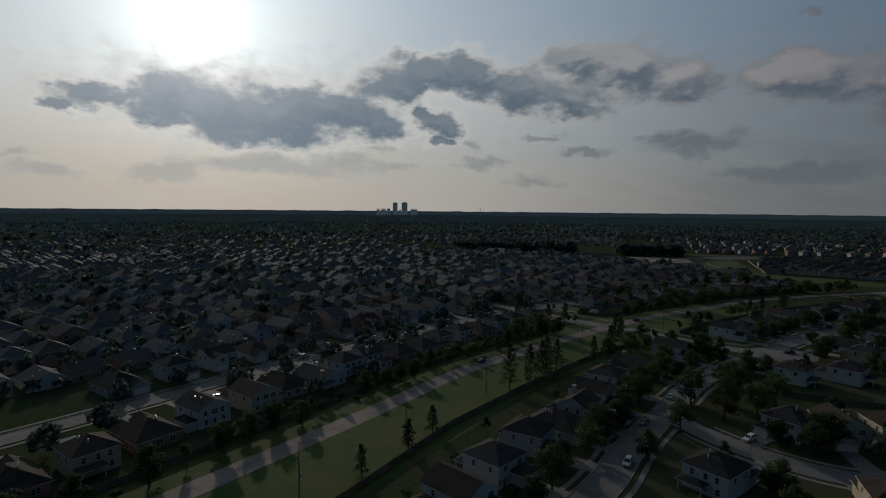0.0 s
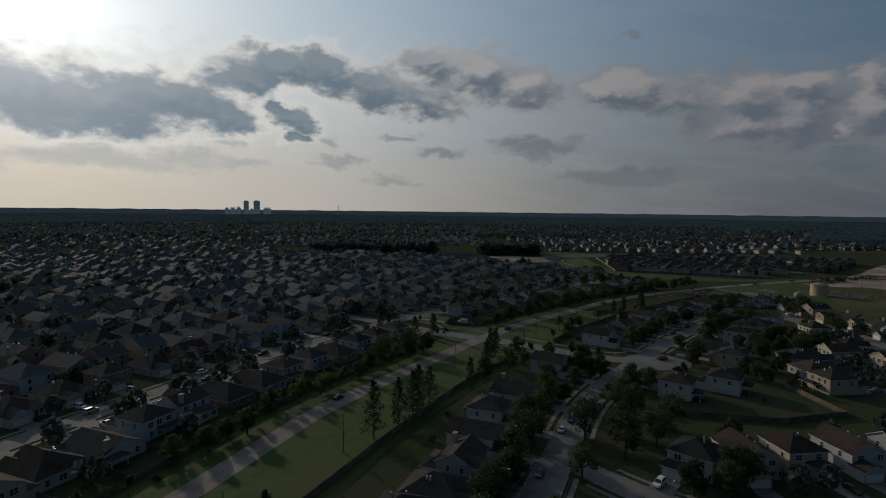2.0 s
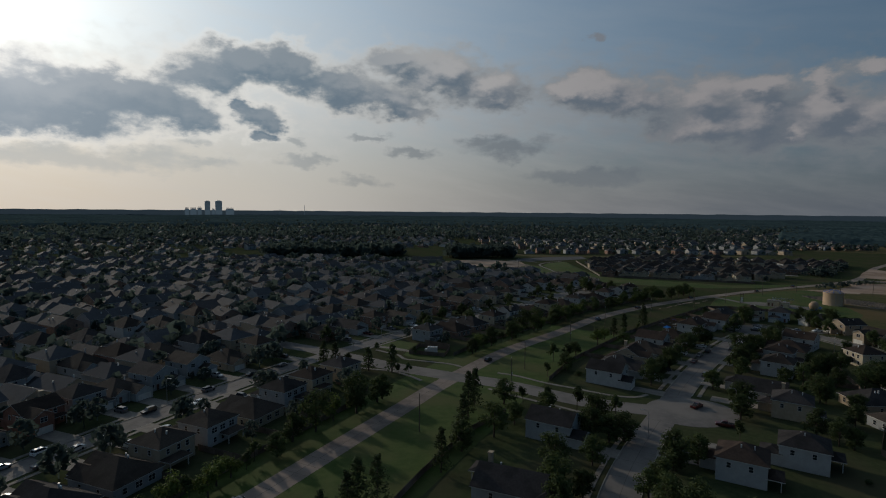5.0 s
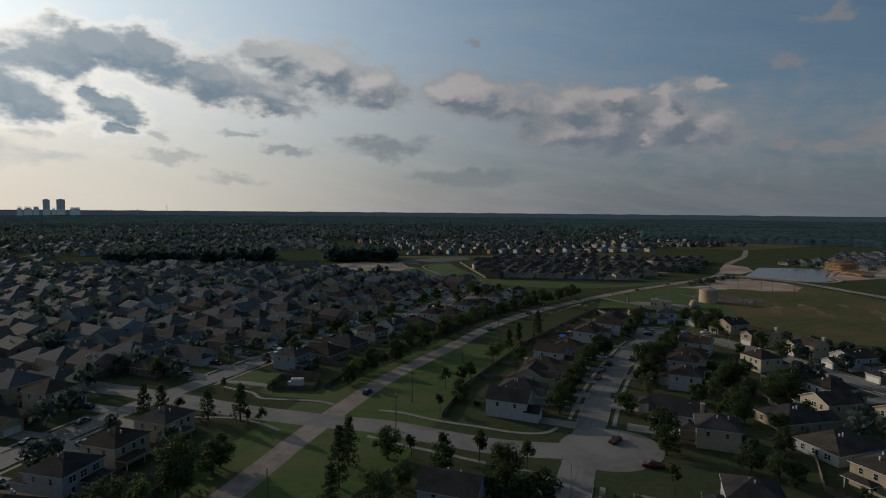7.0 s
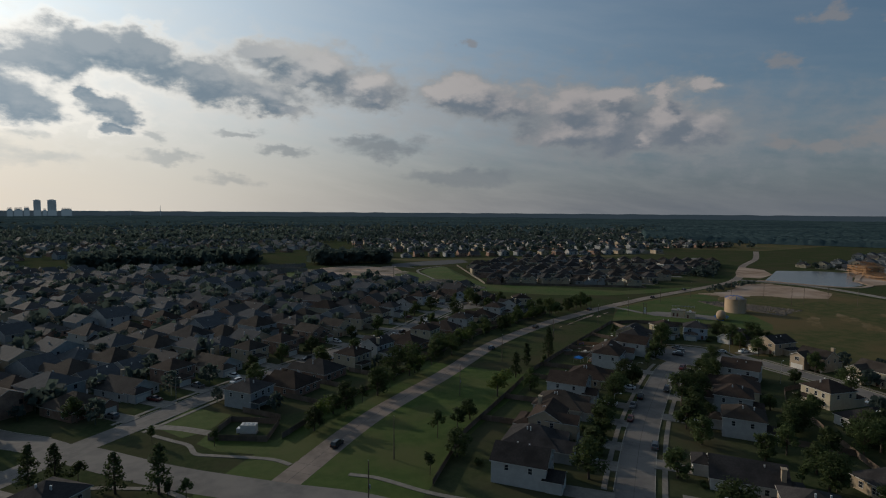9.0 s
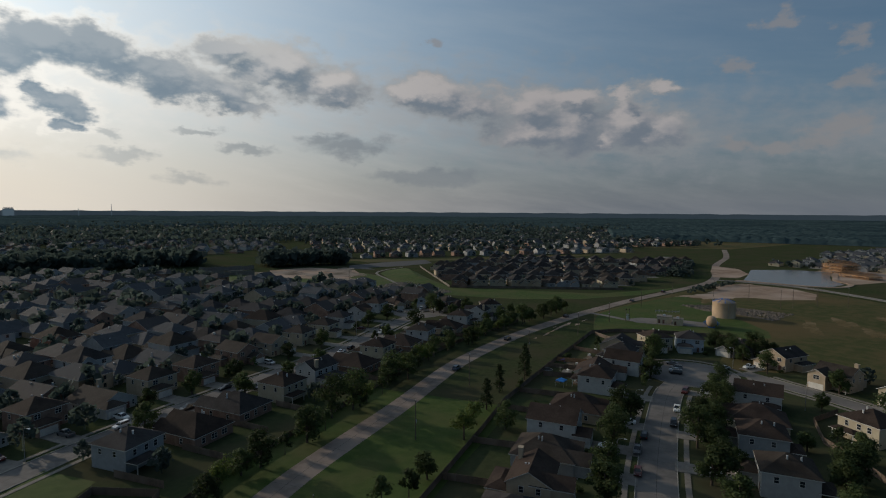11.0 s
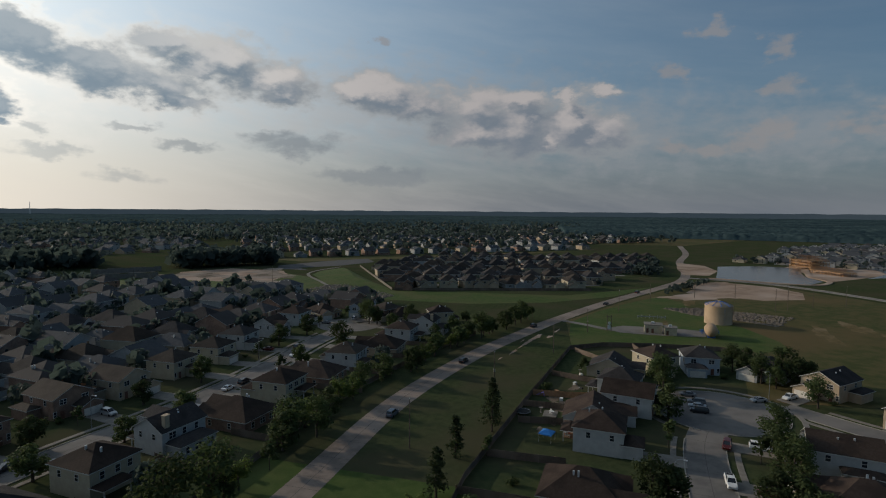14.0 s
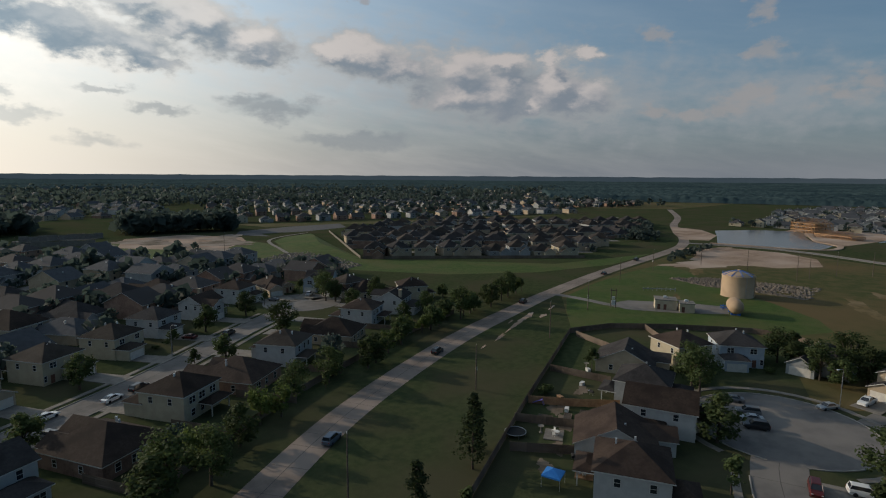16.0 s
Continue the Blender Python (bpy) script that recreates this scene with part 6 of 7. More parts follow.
structure("crossing_lawn", polygon(Build(), [(82, 340), (86, 346), (101, 332), (112, 326), (103, 316), (98, 323), (86, 332)], 0.045), M_LAWN, "mown lawn beside the crossing", "grass")
structure("wedge_hill", Build().add([(386, 722, 0), (357, 629, 0), (342, 575, 0), (330, 600, 0), (318, 615, 0), (326, 642, 0), (338, 688, 0), (357, 710, 0), (372, 690, 2.5), (350, 640, 2.5), (345, 605, 1.5)],
          [(0, 8, 7), (8, 0, 1, 9), (9, 1, 2, 10), (10, 2, 3), (10, 3, 4, 5), (9, 10, 5, 6), (8, 9, 6, 7)]), M_LAWN, "low grassy bank", "bank")
structure("white_channel", ribbon(Build(), smooth_line([(386, 727), (356, 713), (335, 690), (322, 641), (315, 612), (310, 590)], 3), -1.3, 1.3, 0.25), M_WALK, "pale concrete drainage channel", "channel")


def ragged(b, x, y, rx, ry, a, z, seed):
    """A patch with an uneven edge."""
    r = random.Random(seed)
    ph = [r.uniform(0, 6.3) for _ in range(4)]
    pts = []
    for i in range(40):
        t = 2 * math.pi * i / 40
        k = 1 + 0.22 * math.sin(2 * t + ph[0]) + 0.20 * math.sin(3 * t + ph[1]) + 0.13 * math.sin(7 * t + ph[2]) + 0.09 * math.sin(13 * t + ph[3])
        u, v = rx * k * math.cos(t), ry * k * math.sin(t)
        pts.append((x + u * math.cos(a) - v * math.sin(a), y + u * math.sin(a) + v * math.cos(a)))
    return polygon(b, pts, z)


worn = Build()
for i, (x, y, rx, ry) in enumerate([(287, 410.6, 4.5, 0.55), (295, 414.2, 3.0, 0.4), (300, 416.4, 4.0, 0.7), (307, 419.2, 4.5, 1.1), (314, 421.8, 4.0, 1.4), (318, 418.5, 3.0, 0.8), (276, 407, 2.0, 0.3), (330, 424, 3.5, 0.5), (303, 420.5, 2.0, 0.4)]):
    ragged(worn, x, y, rx, ry, 0.40, 0.055 + 0.004 * i, i)
bare = Build()
for i, (x, y, rx, ry) in enumerate([(478, 431, 22, 8), (500, 428, 20, 15), (540, 440, 24, 20), (470, 441, 16, 3), (552, 462, 20, 6)]):
    ragged(bare, x, y, rx, ry, -0.4, 0.07 + 0.004 * i, 130 + i)
structure("graded_soil_edges", bare, M_DIRT, "ragged bare pinkish soil beside the road", "soil")
structure("bare_verge_soil", worn, M_DIRT, "worn ragged patches of bare soil on the verge", "soil")
greener = polygon(Build(), [(312, 402), (330, 417), (352, 433), (385, 441), (420, 446), (462, 448), (452, 428), (424, 404), (404, 372), (388, 352), (374, 344), (358, 352), (356, 366), (336, 385)], 0.034)
structure("works_lawn", greener, M_LAWN, "mown green grass round the water works", "grass")
dry = Build()
for i, (x, y, rx, ry) in enumerate([(385, 402, 6, 1.6), (420, 345, 16, 4), (448, 340, 13, 5), (455, 425, 12, 3), (430, 320, 14, 4), (460, 300, 18, 5), (478, 330, 10, 3)]):
    ragged(dry, x, y, rx, ry, 0.5, 0.055 + 0.004 * i, 50 + i)
structure("dry_field_patches", dry, material("dry straw grass", (0.150, 0.112, 0.058), 0.95, var=(0.105, 0.085, 0.045), scale=0.4, var2=(0.19, 0.145, 0.09), scale2=0.08, bump=0.6, bump_scale=2.0, spec=0.0), "ragged patches of dry straw-coloured grass", "grass")
site = Build()
for i, (x, y, rx, ry) in enumerate([(215, 770, 26, 10), (214, 800, 22, 14), (262, 740, 22, 16), (300, 700, 28, 16), (285, 670, 20, 10), (318, 735, 14, 18), (230, 742, 14, 6)]):
    ragged(site, x, y, rx, ry, -0.7, 0.075 + 0.004 * i, 90 + i)
structure("building_site_slabs", site, material("pale trodden site soil", (0.25, 0.205, 0.17), 0.95, var=(0.12, 0.10, 0.075), scale=0.10, var2=(0.30, 0.25, 0.21), scale2=0.04, bump=0.6, bump_scale=0.9, spec=0.0), "pale trodden soil and concrete of a building site", "soil")


ring = [Vector((285 + 17 * math.cos(radians(a)), 332 + 17 * math.sin(radians(a)), 0)) for a in range(-150, 191, 10)]
structure("turning_circle_kerb", ribbon(Build(), ring, -0.2, 0.0, 0.0, 0.17), M_CURB, "raised concrete kerb round the turning circle", "kerb")
ring = [Vector((285 + 19.5 * math.cos(radians(a)), 332 + 19.5 * math.sin(radians(a)), 0)) for a in range(-130, 171, 10)]
structure("turning_circle_pavement", ribbon(Build(), ring, -1.3, 0.0, 0.0, 0.13), M_WALK, "concrete pavement round the turning circle", "pavement")


# ---- fences ----
def fence_meshes(mat, h=1.8, w=2.4):
    b = Build()
    us, dep = [], []
    for i in range(16):
        x0 = -w / 2 + w * i / 16
        us += [x0, x0 + w / 16 - 0.012]
        dep += [0.02 + 0.006 * (i % 2), 0.006]
    us.append(w / 2)
    b.relief(lambda u, z, d: (u, d, z), us, [0.03, 0.4, 0.49, 1.35, 1.44, h], [dep] * 5)
    b.relief(lambda u, z, d: (u, -d, z), us, [0.03, 0.4, 0.49, 1.35, 1.44, h], [[0.004] * len(dep), [0.05] * len(dep)] * 2 + [[0.004] * len(dep)])
    panel = b.mesh("panel")
    panel.materials.append(mat)
    post = Build().box(-0.05, 0.05, -0.02, 0.09, 0, h + 0.06).mesh("post")
    post.materials.append(mat)
    return panel, post


FENCE_OLD, FENCE_NEW = fence_meshes(M_FENCE), fence_meshes(M_NEWFENCE)


def fence(pts, style=FENCE_OLD, label="tall weathered brown board fence behind the gardens", step=3.0):
    root = new("fence")
    line = [Vector((*p, 0)) for p in pts]
    root.location = line[0]
    for a, b in zip(line, line[1:]):
        d = b - a
        n = max(1, round(d.length / step))
        ang = math.atan2(d.y, d.x)
        for i in range(n):
            c = a + d * ((i + 0.5) / n)
            o = new("panel", style[0])
            o.parent, o.location, o.rotation_euler, o.scale = root, c - line[0], (0, 0, ang), (d.length / n / 2.4, 1, 1)
            o = new("post", style[1])
            o.parent, o.location, o.rotation_euler = root, a + d * (i / n) - line[0], (0, 0, ang)
    return tagged(root, label, "fence", "garden fences")


fence([(-62, 55), (-21, 119), (3, 160), (30, 195), (60, 230), (80, 251), (97, 262)])
fence([(127, 288), (149, 309), (185, 333), (205, 347), (253, 372), (307, 399), (322, 394), (336, 381), (352, 361), (354, 350)])
fence([(354, 350), (345, 334), (334, 326)])
fence([(404, 722), (341, 574)], fence_meshes(material("pale fence boards", (0.17, 0.15, 0.12), 0.85, var=(0.13, 0.112, 0.09), scale=1.0)), "pale board fence beside the newer estate", 6.0)
fence([(342, 573), (449, 490)], FENCE_OLD, "dark board fence along the drainage strip", 6.0)
back_a = [p + n * 15.5 for p, n in zip(MAIN, nrm)]
fence([(p.x, p.y) for p in back_a if -95 < p.x < 62][::4])
fence([(p.x, p.y) for p in back_a if 102 < p.x < 300][::4])
fence([(85, 341), (99, 332), (105, 343), (93, 352), (85, 341)], label="dark board fence round a utility enclosure")
for a, b, st in (((246, 368.6), (253, 358), FENCE_OLD), ((236, 361), (246, 350), FENCE_OLD), ((255, 372.5), (261, 365), FENCE_NEW), ((261, 365), (268, 358), FENCE_NEW), ((275, 382), (279, 367), FENCE_OLD), ((306, 396), (302, 380), FENCE_OLD), ((216, 352), (226, 338), FENCE_OLD), ((200, 344), (208, 332), FENCE_OLD),
                 ((178, 328), (186, 318), FENCE_OLD), ((160, 316), (168, 306), FENCE_OLD), ((330, 386), (318, 372), FENCE_OLD)):
    fence([a, b], st, "board fence between two back gardens" if st is FENCE_OLD else "new cedar board fence between two back gardens")
for x, y, a, dist, kind in [h for h in PLACED if -70 < h[0] < 300 and (nearest(S1, h[0], h[1])[1] < 34) and nearest(MAIN, h[0], h[1])[1] < 45]:
    m = pose(x, y, 0, 0, 0, a)
    p, q = m @ Vector((7.3, 4, 0)), m @ Vector((7.3, 19, 0))
    fence([(p.x, p.y), (q.x, q.y)], label="board fence between two back gardens")
fence([(222, 262), (232, 246), (246, 262), (256, 276)], label="board fence round back gardens")
fence([(232, 246), (214, 224), (200, 216), (182, 205), (176, 176), (150, 176), (121, 190)], label="board fence round back gardens")
fence([(256, 276), (270, 284), (284, 283)], label="board fence round back gardens")


# ---- poles and lamps ----
def utility_pole(x, y, h=11.5, drum=True):
    root = tagged(new("utility_pole"), "tall weathered wooden utility pole", "pole", "poles along the main road")
    root.matrix_basis = pose(x, y, 0, 0, 0, math.degrees(math.atan2(0.6, 0.8)))
    part("post", Build().tube([(0, 0, 0, 0.17), (0, 0, h, 0.11)], 8), M_POLE, root)
    part("cap", Build().tube([(0, 0, h, 0.05), (0, 0, h + 0.25, 0.06), (0, 0, h + 0.32, 0.02)], 6), M_VENT, root)
    if drum:
        part("transformer", Build().tube([(0.38, 0, h * 0.42, 0.24), (0.38, 0, h * 0.42 + 0.85, 0.24), (0.38, 0, h * 0.42 + 0.95, 0.12)], 10), M_STEEL, root, "grey drum transformer", True)


for i, (x, y) in enumerate([(-32, 119), (-10, 150), (15.5, 187), (66.5, 256), (110, 286), (125, 305), (166, 338), (205, 366), (251.5, 385.5), (298, 400), (338.5, 413.6), (396, 434.6), (439.5, 441)]):
    utility_pole(x, y, 11.5 if i % 2 else 10.8, i % 2 == 0)
for x, y in [(465, 381), (477, 379), (495, 372), (510, 360), (481, 409), (477, 432), (186, 700), (206, 690), (288, 650)]:
    utility_pole(x, y, 12.5, False)


def street_lamp(x, y, a, h=8.0):
    root = tagged(new("street_lamp"), "slim grey steel street lamp with a curved arm", "street lamp", "street lamps")
    root.matrix_basis = pose(x, y, 0, 0, 0, a)
    part("post", Build().tube([(0, 0, 0, 0.13), (0, 0, 0.5, 0.1), (0, 0, h, 0.06)], 8), M_STEEL, root)
    arm = Build()
    pts = [(0, 0, h - 0.1), (0.35, 0, h + 0.35), (0.9, 0, h + 0.5), (1.7, 0, h + 0.5)]
    for p, q in zip(pts, pts[1:]):
        arm.bar(p, q, 0.045)
    arm_ob = part("arm", arm, M_STEEL, root)
    part("lamp_head", Build().box(1.5, 2.15, -0.13, 0.13, h + 0.42, h + 0.56).box(1.6, 2.05, -0.1, 0.1, h + 0.36, h + 0.42), M_VENT, arm_ob, "pale lamp head")


for x, y, a in [(47.7, 152.6, -40), (80, 137, 40), (306, 327, 160), (58.5, 175, -40), (196, 296, -55), (168, 240, 140), (279, 290, 10), (-62, 240, 50), (-8, 303, -40), (80, 379, -50), (150, 424, -60), (205, 458, -60), (128, 232, 140), (230, 316, -60)]:
    street_lamp(x, y, a)


# ---- cars ----
PAINT = {
    "white": material("white car paint", (0.62, 0.62, 0.61), 0.3, spec=0.5), "silver": material("silver car paint", (0.36, 0.37, 0.38), 0.3, 0.5), "black": material("black car paint", (0.02, 0.02, 0.022), 0.25, spec=0.5),
    "red": material("dark red car paint", (0.075, 0.009, 0.008), 0.3, spec=0.5), "blue-grey": material("blue-grey car paint", (0.10, 0.13, 0.17), 0.3, 0.3), "grey": material("grey car paint", (0.14, 0.14, 0.145), 0.3, 0.3)}
M_LIGHT = material("headlight glass", (0.6, 0.6, 0.58), 0.15, spec=0.6)
M_TAIL = material("tail light plastic", (0.35, 0.02, 0.015), 0.25, spec=0.5)
CARS, used_cars = {}, set()


def loft(b, sections):
    """Joins cross-sections (x, half width, z low, z high, half width at the top) along a body."""
    rows = []
    for x, w, z0, z1, wt in sections:
        k = len(b.v)
        b.v += [(x, -w, z0), (x, -w, (z0 + z1) * 0.5 + 0.08), (x, -wt, z1), (x, wt, z1), (x, w, (z0 + z1) * 0.5 + 0.08), (x, w, z0)]
        rows.append(k)
    for p, q in zip(rows, rows[1:]):
        for i in range(6):
            j = (i + 1) % 6
            b.f.append((p + i, q + i, q + j, p + j))
    b.f.append(tuple(rows[0] + i for i in range(6)))
    b.f.append(tuple(rows[-1] + 5 - i for i in range(6)))
    return b


def make_car(kind):
    root = new("car" if kind != "pickup" else "pickup_truck")
    L = {"sedan": 4.7, "suv": 4.8, "pickup": 5.7}[kind]
    f = L / 2
    hood = 0.95 if kind == "sedan" else 1.12
    w = 0.9 if kind == "sedan" else 0.96
    body = Build()
    tail = {"sedan": 1.02, "suv": 1.15, "pickup": 1.1}[kind]
    loft(body, [(-f, w * 0.86, 0.42, tail - 0.1, w * 0.8), (-f + 0.18, w, 0.3, tail, w * 0.9), (0, w, 0.28, hood, w * 0.92), (f - 0.5, w, 0.3, hood - 0.08, w * 0.88), (f, w * 0.84, 0.4, hood - 0.28, w * 0.74)])
    body_ob = part("body", body, PAINT["white"], root, smooth_faces=False)
    top = 1.45 if kind == "sedan" else 1.78
    cab = {"sedan": (-1.75, -0.95, 0.35, 1.15), "suv": (-2.25, -2.0, 0.45, 1.2), "pickup": (-0.75, -0.5, 0.75, 1.45)}[kind]
    a, b_, c, d = cab
    gl = Build()
    base = hood - 0.03
    v = [(a, -w * .86, base), (d, -w * .86, base), (d, w * .86, base), (a, w * .86, base), (b_, -w * .7, top - 0.06), (c, -w * .7, top - 0.06), (c, w * .7, top - 0.06), (b_, w * .7, top - 0.06)]
    gl.add(v, [(0, 1, 5, 4), (1, 2, 6, 5), (2, 3, 7, 6), (3, 0, 4, 7)])
    part("window", gl, M_GLASS, root, "dark glazing")
    rf = Build()
    rf.add([(b_ - .03, -w * .72, top - .06), (c + .03, -w * .72, top - .06), (c + .03, w * .72, top - .06), (b_ - .03, w * .72, top - .06), (b_ + .1, -w * .6, top), (c - .15, -w * .6, top), (c - .15, w * .6, top), (b_ + .1, w * .6, top)],
           [(0, 1, 5, 4), (1, 2, 6, 5), (2, 3, 7, 6), (3, 0, 4, 7), (4, 5, 6, 7)])
    for s_ in (-1, 1):     # pillars
        for (x0, x1) in ((a, b_), (d, c)):
            rf.bar((x0, s_ * w * .87, base), (x1, s_ * w * .71, top - 0.05), 0.05, 4)
    part("roof", rf, PAINT["white"], root)
    if kind == "pickup":
        part("load_bed", Build().box(-f + 0.25, -0.9, -w * .75, w * .75, 1.085, 1.115), M_RUBBER, root, "dark load bed")
    for x in (-f * 0.6, f * 0.62):
        for s_ in (-1, 1):
            wh = Build()
            n = 14
            for r, yy in ((0.34, 0), (0.34, 0.2), (0.2, 0.21)):
                wh.v += [(x + r * math.cos(2 * math.pi * i / n), s_ * (w - 0.19 + yy), 0.34 + r * math.sin(2 * math.pi * i / n)) for i in range(n)]
            for j in range(2):
                wh.f += [(j * n + i, j * n + (i + 1) % n, (j + 1) * n + (i + 1) % n, (j + 1) * n + i) for i in range(n)]
            wh.f.append(tuple(2 * n + i for i in range(n)))
            part("wheel", wh, M_RUBBER, root)
    for s_ in (-1, 1):
        part("headlight", Build().box(f - 0.1, f - 0.02, s_ * w * .66 - .16, s_ * w * .66 + .16, hood - .36, hood - .22), M_LIGHT, body_ob)
        part("tail_light", Build().box(-f - 0.02, -f + 0.1, s_ * w * .72 - .1, s_ * w * .72 + .1, tail - .35, tail - .15), M_TAIL, body_ob)
    return root


def put_car(kind, x, y, a, colour, where, z=0.05):
    if kind not in CARS:
        CARS[kind] = make_car(kind)
    m = pose(x, y, z, 0, 0, a)
    if kind in used_cars:
        ob = copy_thing(CARS[kind], m)
    else:
        used_cars.add(kind)
        ob = CARS[kind]
        ob.matrix_basis = m
    for c in ob.children:
        if c.name.startswith(("body", "roof")):
            c.material_slots[0].link = "OBJECT"
            c.material_slots[0].material = PAINT[colour]
    word = {"sedan": "saloon car", "suv": "tall estate car", "pickup": "pickup truck"}[kind]
    tagged(ob, "%s %s %s" % (colour, word, where), "car" if kind != "pickup" else "pickup truck", "vehicles")


def along(line, x, y):
    i = min(range(len(line) - 1), key=lambda k: (line[k] - Vector((x, y, 0))).length)
    d = line[i + 1] - line[i]
    return math.degrees(math.atan2(d.y, d.x))


crnd = random.Random(3)
for x, y, k, c in [(213.2, 385.1, "suv", "blue-grey"), (328, 436.2, "suv", "black"), (409, 451.5, "sedan", "black"), (465, 465, "suv", "black"), (115, 320, "suv", "black"), (17, 229.5, "sedan", "black"), (262, 411.5, "suv", "black")]:
    put_car(k, x, y, along(MAIN, x, y), c, "on the main road")
for x, y, k, c in [(-39, 263, "sedan", "silver"), (-33, 270.5, "suv", "white"), (-25, 270, "sedan", "white"), (-19, 277, "suv", "white"), (-30, 262, "sedan", "grey"), (-50, 240, "pickup", "white"), (2, 299, "sedan", "white"), (-12, 295, "suv", "black"), (4, 312, "suv", "grey"), (18, 327, "sedan", "black"),
                   (101, 390.5, "suv", "white"), (119, 395.5, "pickup", "black"), (133, 409.5, "sedan", "black"), (174, 431, "sedan", "white"), (186, 433, "sedan", "white"), (192, 436, "suv", "black"), (218, 457, "pickup", "white"), (224, 467, "suv", "black"), (30, 337, "sedan", "grey"), (-60, 234, "suv", "silver")]:
    put_car(k, x, y, along(S1, x, y) + crnd.choice((0, 180)), c, "parked at the kerb of the estate street")
for x, y, k, c in [(80, 186.5, "sedan", "white"), (86.5, 193, "suv", "black"), (219, 305, "suv", "black"), (245.5, 312.2, "pickup", "white"), (233.6, 305.6, "suv", "black"), (262.8, 320.3, "suv", "red"), (62, 163, "sedan", "grey"), (200, 293, "sedan", "red"), (210, 300.5, "pickup", "grey"), (190, 276, "suv", "grey"), (48, 136, "suv", "silver")]:
    put_car(k, x, y, along(S2, x, y) + crnd.choice((0, 180)), c, "parked at the kerb of the close")
for x, y, k, c, a in [(290.5, 343.5, "sedan", "grey", 118), (286, 338.6, "suv", "grey", 120), (283, 337.0, "sedan", "silver", 120), (280, 335.0, "suv", "black", 120), (301.9, 328.3, "sedan", "silver", 150)]:
    put_car(k, x, y, a, c, "parked in the turning circle", 0.06)
put_car("pickup", 160.5, 248.5, 20, "red", "parked at the street corner", 0.06)
put_car("pickup", 157, 233, 140, "red", "parked beside the corner house", 0.06)
for h in PLACED:
    x, y, a, dist, kind = h
    if crnd.random() < 0.42 and dist > 20:
        m = pose(x, y, 0, 0, 0, a)
        u = (-2.5 if not kind.endswith("m") else 2.5) + crnd.choice((-1.2, 1.2))
        p = m @ Vector((u, -14.6, 0))
        put_car(crnd.choice(("sedan", "suv", "suv", "pickup")), p.x, p.y, a + crnd.choice((90, 270)), crnd.choice(("white", "silver", "black", "grey", "white", "red")), "parked on a driveway", 0.14)


# ---- garden things ----
def garden_canopy(x, y, a):
    root = tagged(new("garden_canopy"), "bright blue pitched fabric canopy on thin legs", "canopy")
    root.matrix_basis = pose(x, y, 0, 0, 0, a)
    b = Build()
    e, t = 1.55, [(-1, -1), (1, -1), (1, 1), (-1, 1)]
    b.add([(e * i, e * j, 2.1) for i, j in t] + [(e * i, e * j, 1.85) for i, j in t] + [(0, 0, 2.95)], [(0, 1, 8), (1, 2, 8), (2, 3, 8), (3, 0, 8), (4, 5, 1, 0), (5, 6, 2, 1), (6, 7, 3, 2), (7, 4, 0, 3)])
    part("canopy_cloth", b, material("bright blue cloth", (0.05, 0.25, 0.62), 0.8, var=(0.04, 0.21, 0.55), scale=2.0), root)
    for i, j in t:
        part("leg", Build().bar((e * i * .97, e * j * .97, 0), (e * i * .97, e * j * .97, 2.0), 0.03), M_VENT, root)


garden_canopy(233, 349, 20)


def trampoline(x, y):
    root = tagged(new("trampoline"), "round black garden trampoline on short legs", "trampoline")
    root.location = (x, y, 0)
    part("mat", Build().tube([(0, 0, 0.74, 1.9), (0, 0, 0.76, 1.9)], 28), M_RUBBER, root)
    rim = Build()
    for i in range(28):
        a0, a1 = 2 * math.pi * i / 28, 2 * math.pi * (i + 1) / 28
        rim.bar((2.05 * math.cos(a0), 2.05 * math.sin(a0), 0.76), (2.05 * math.cos(a1), 2.05 * math.sin(a1), 0.76), 0.07)
    part("rim", rim, M_STEEL, root)
    for i in range(6):
        a0 = 2 * math.pi * i / 6
        part("leg", Build().bar((2.05 * math.cos(a0), 2.05 * math.sin(a0), 0), (2.05 * math.cos(a0), 2.05 * math.sin(a0), 0.74), 0.03), M_STEEL, root)


trampoline(241.5, 364.5)


def patio(x, y, a, w, d, label, mat):
    b = Build()
    n = int(w / 0.3)
    for i in range(n):
        b.box(-w / 2 + i * w / n + 0.01, -w / 2 + (i + 1) * w / n - 0.01, -d / 2, d / 2, 0.02, 0.2)
    ob = part("patio_deck", b, mat)
    ob.matrix_basis = pose(x, y, 0, 0, 0, a)
    tagged(ob, label, "deck")


patio(247, 359.5, 32, 4.5, 3.6, "pale wooden deck behind a house", M_WALK)
patio(239.5, 347.5, 32, 3.4, 3.0, "reddish wooden deck behind a house", M_NEWFENCE)


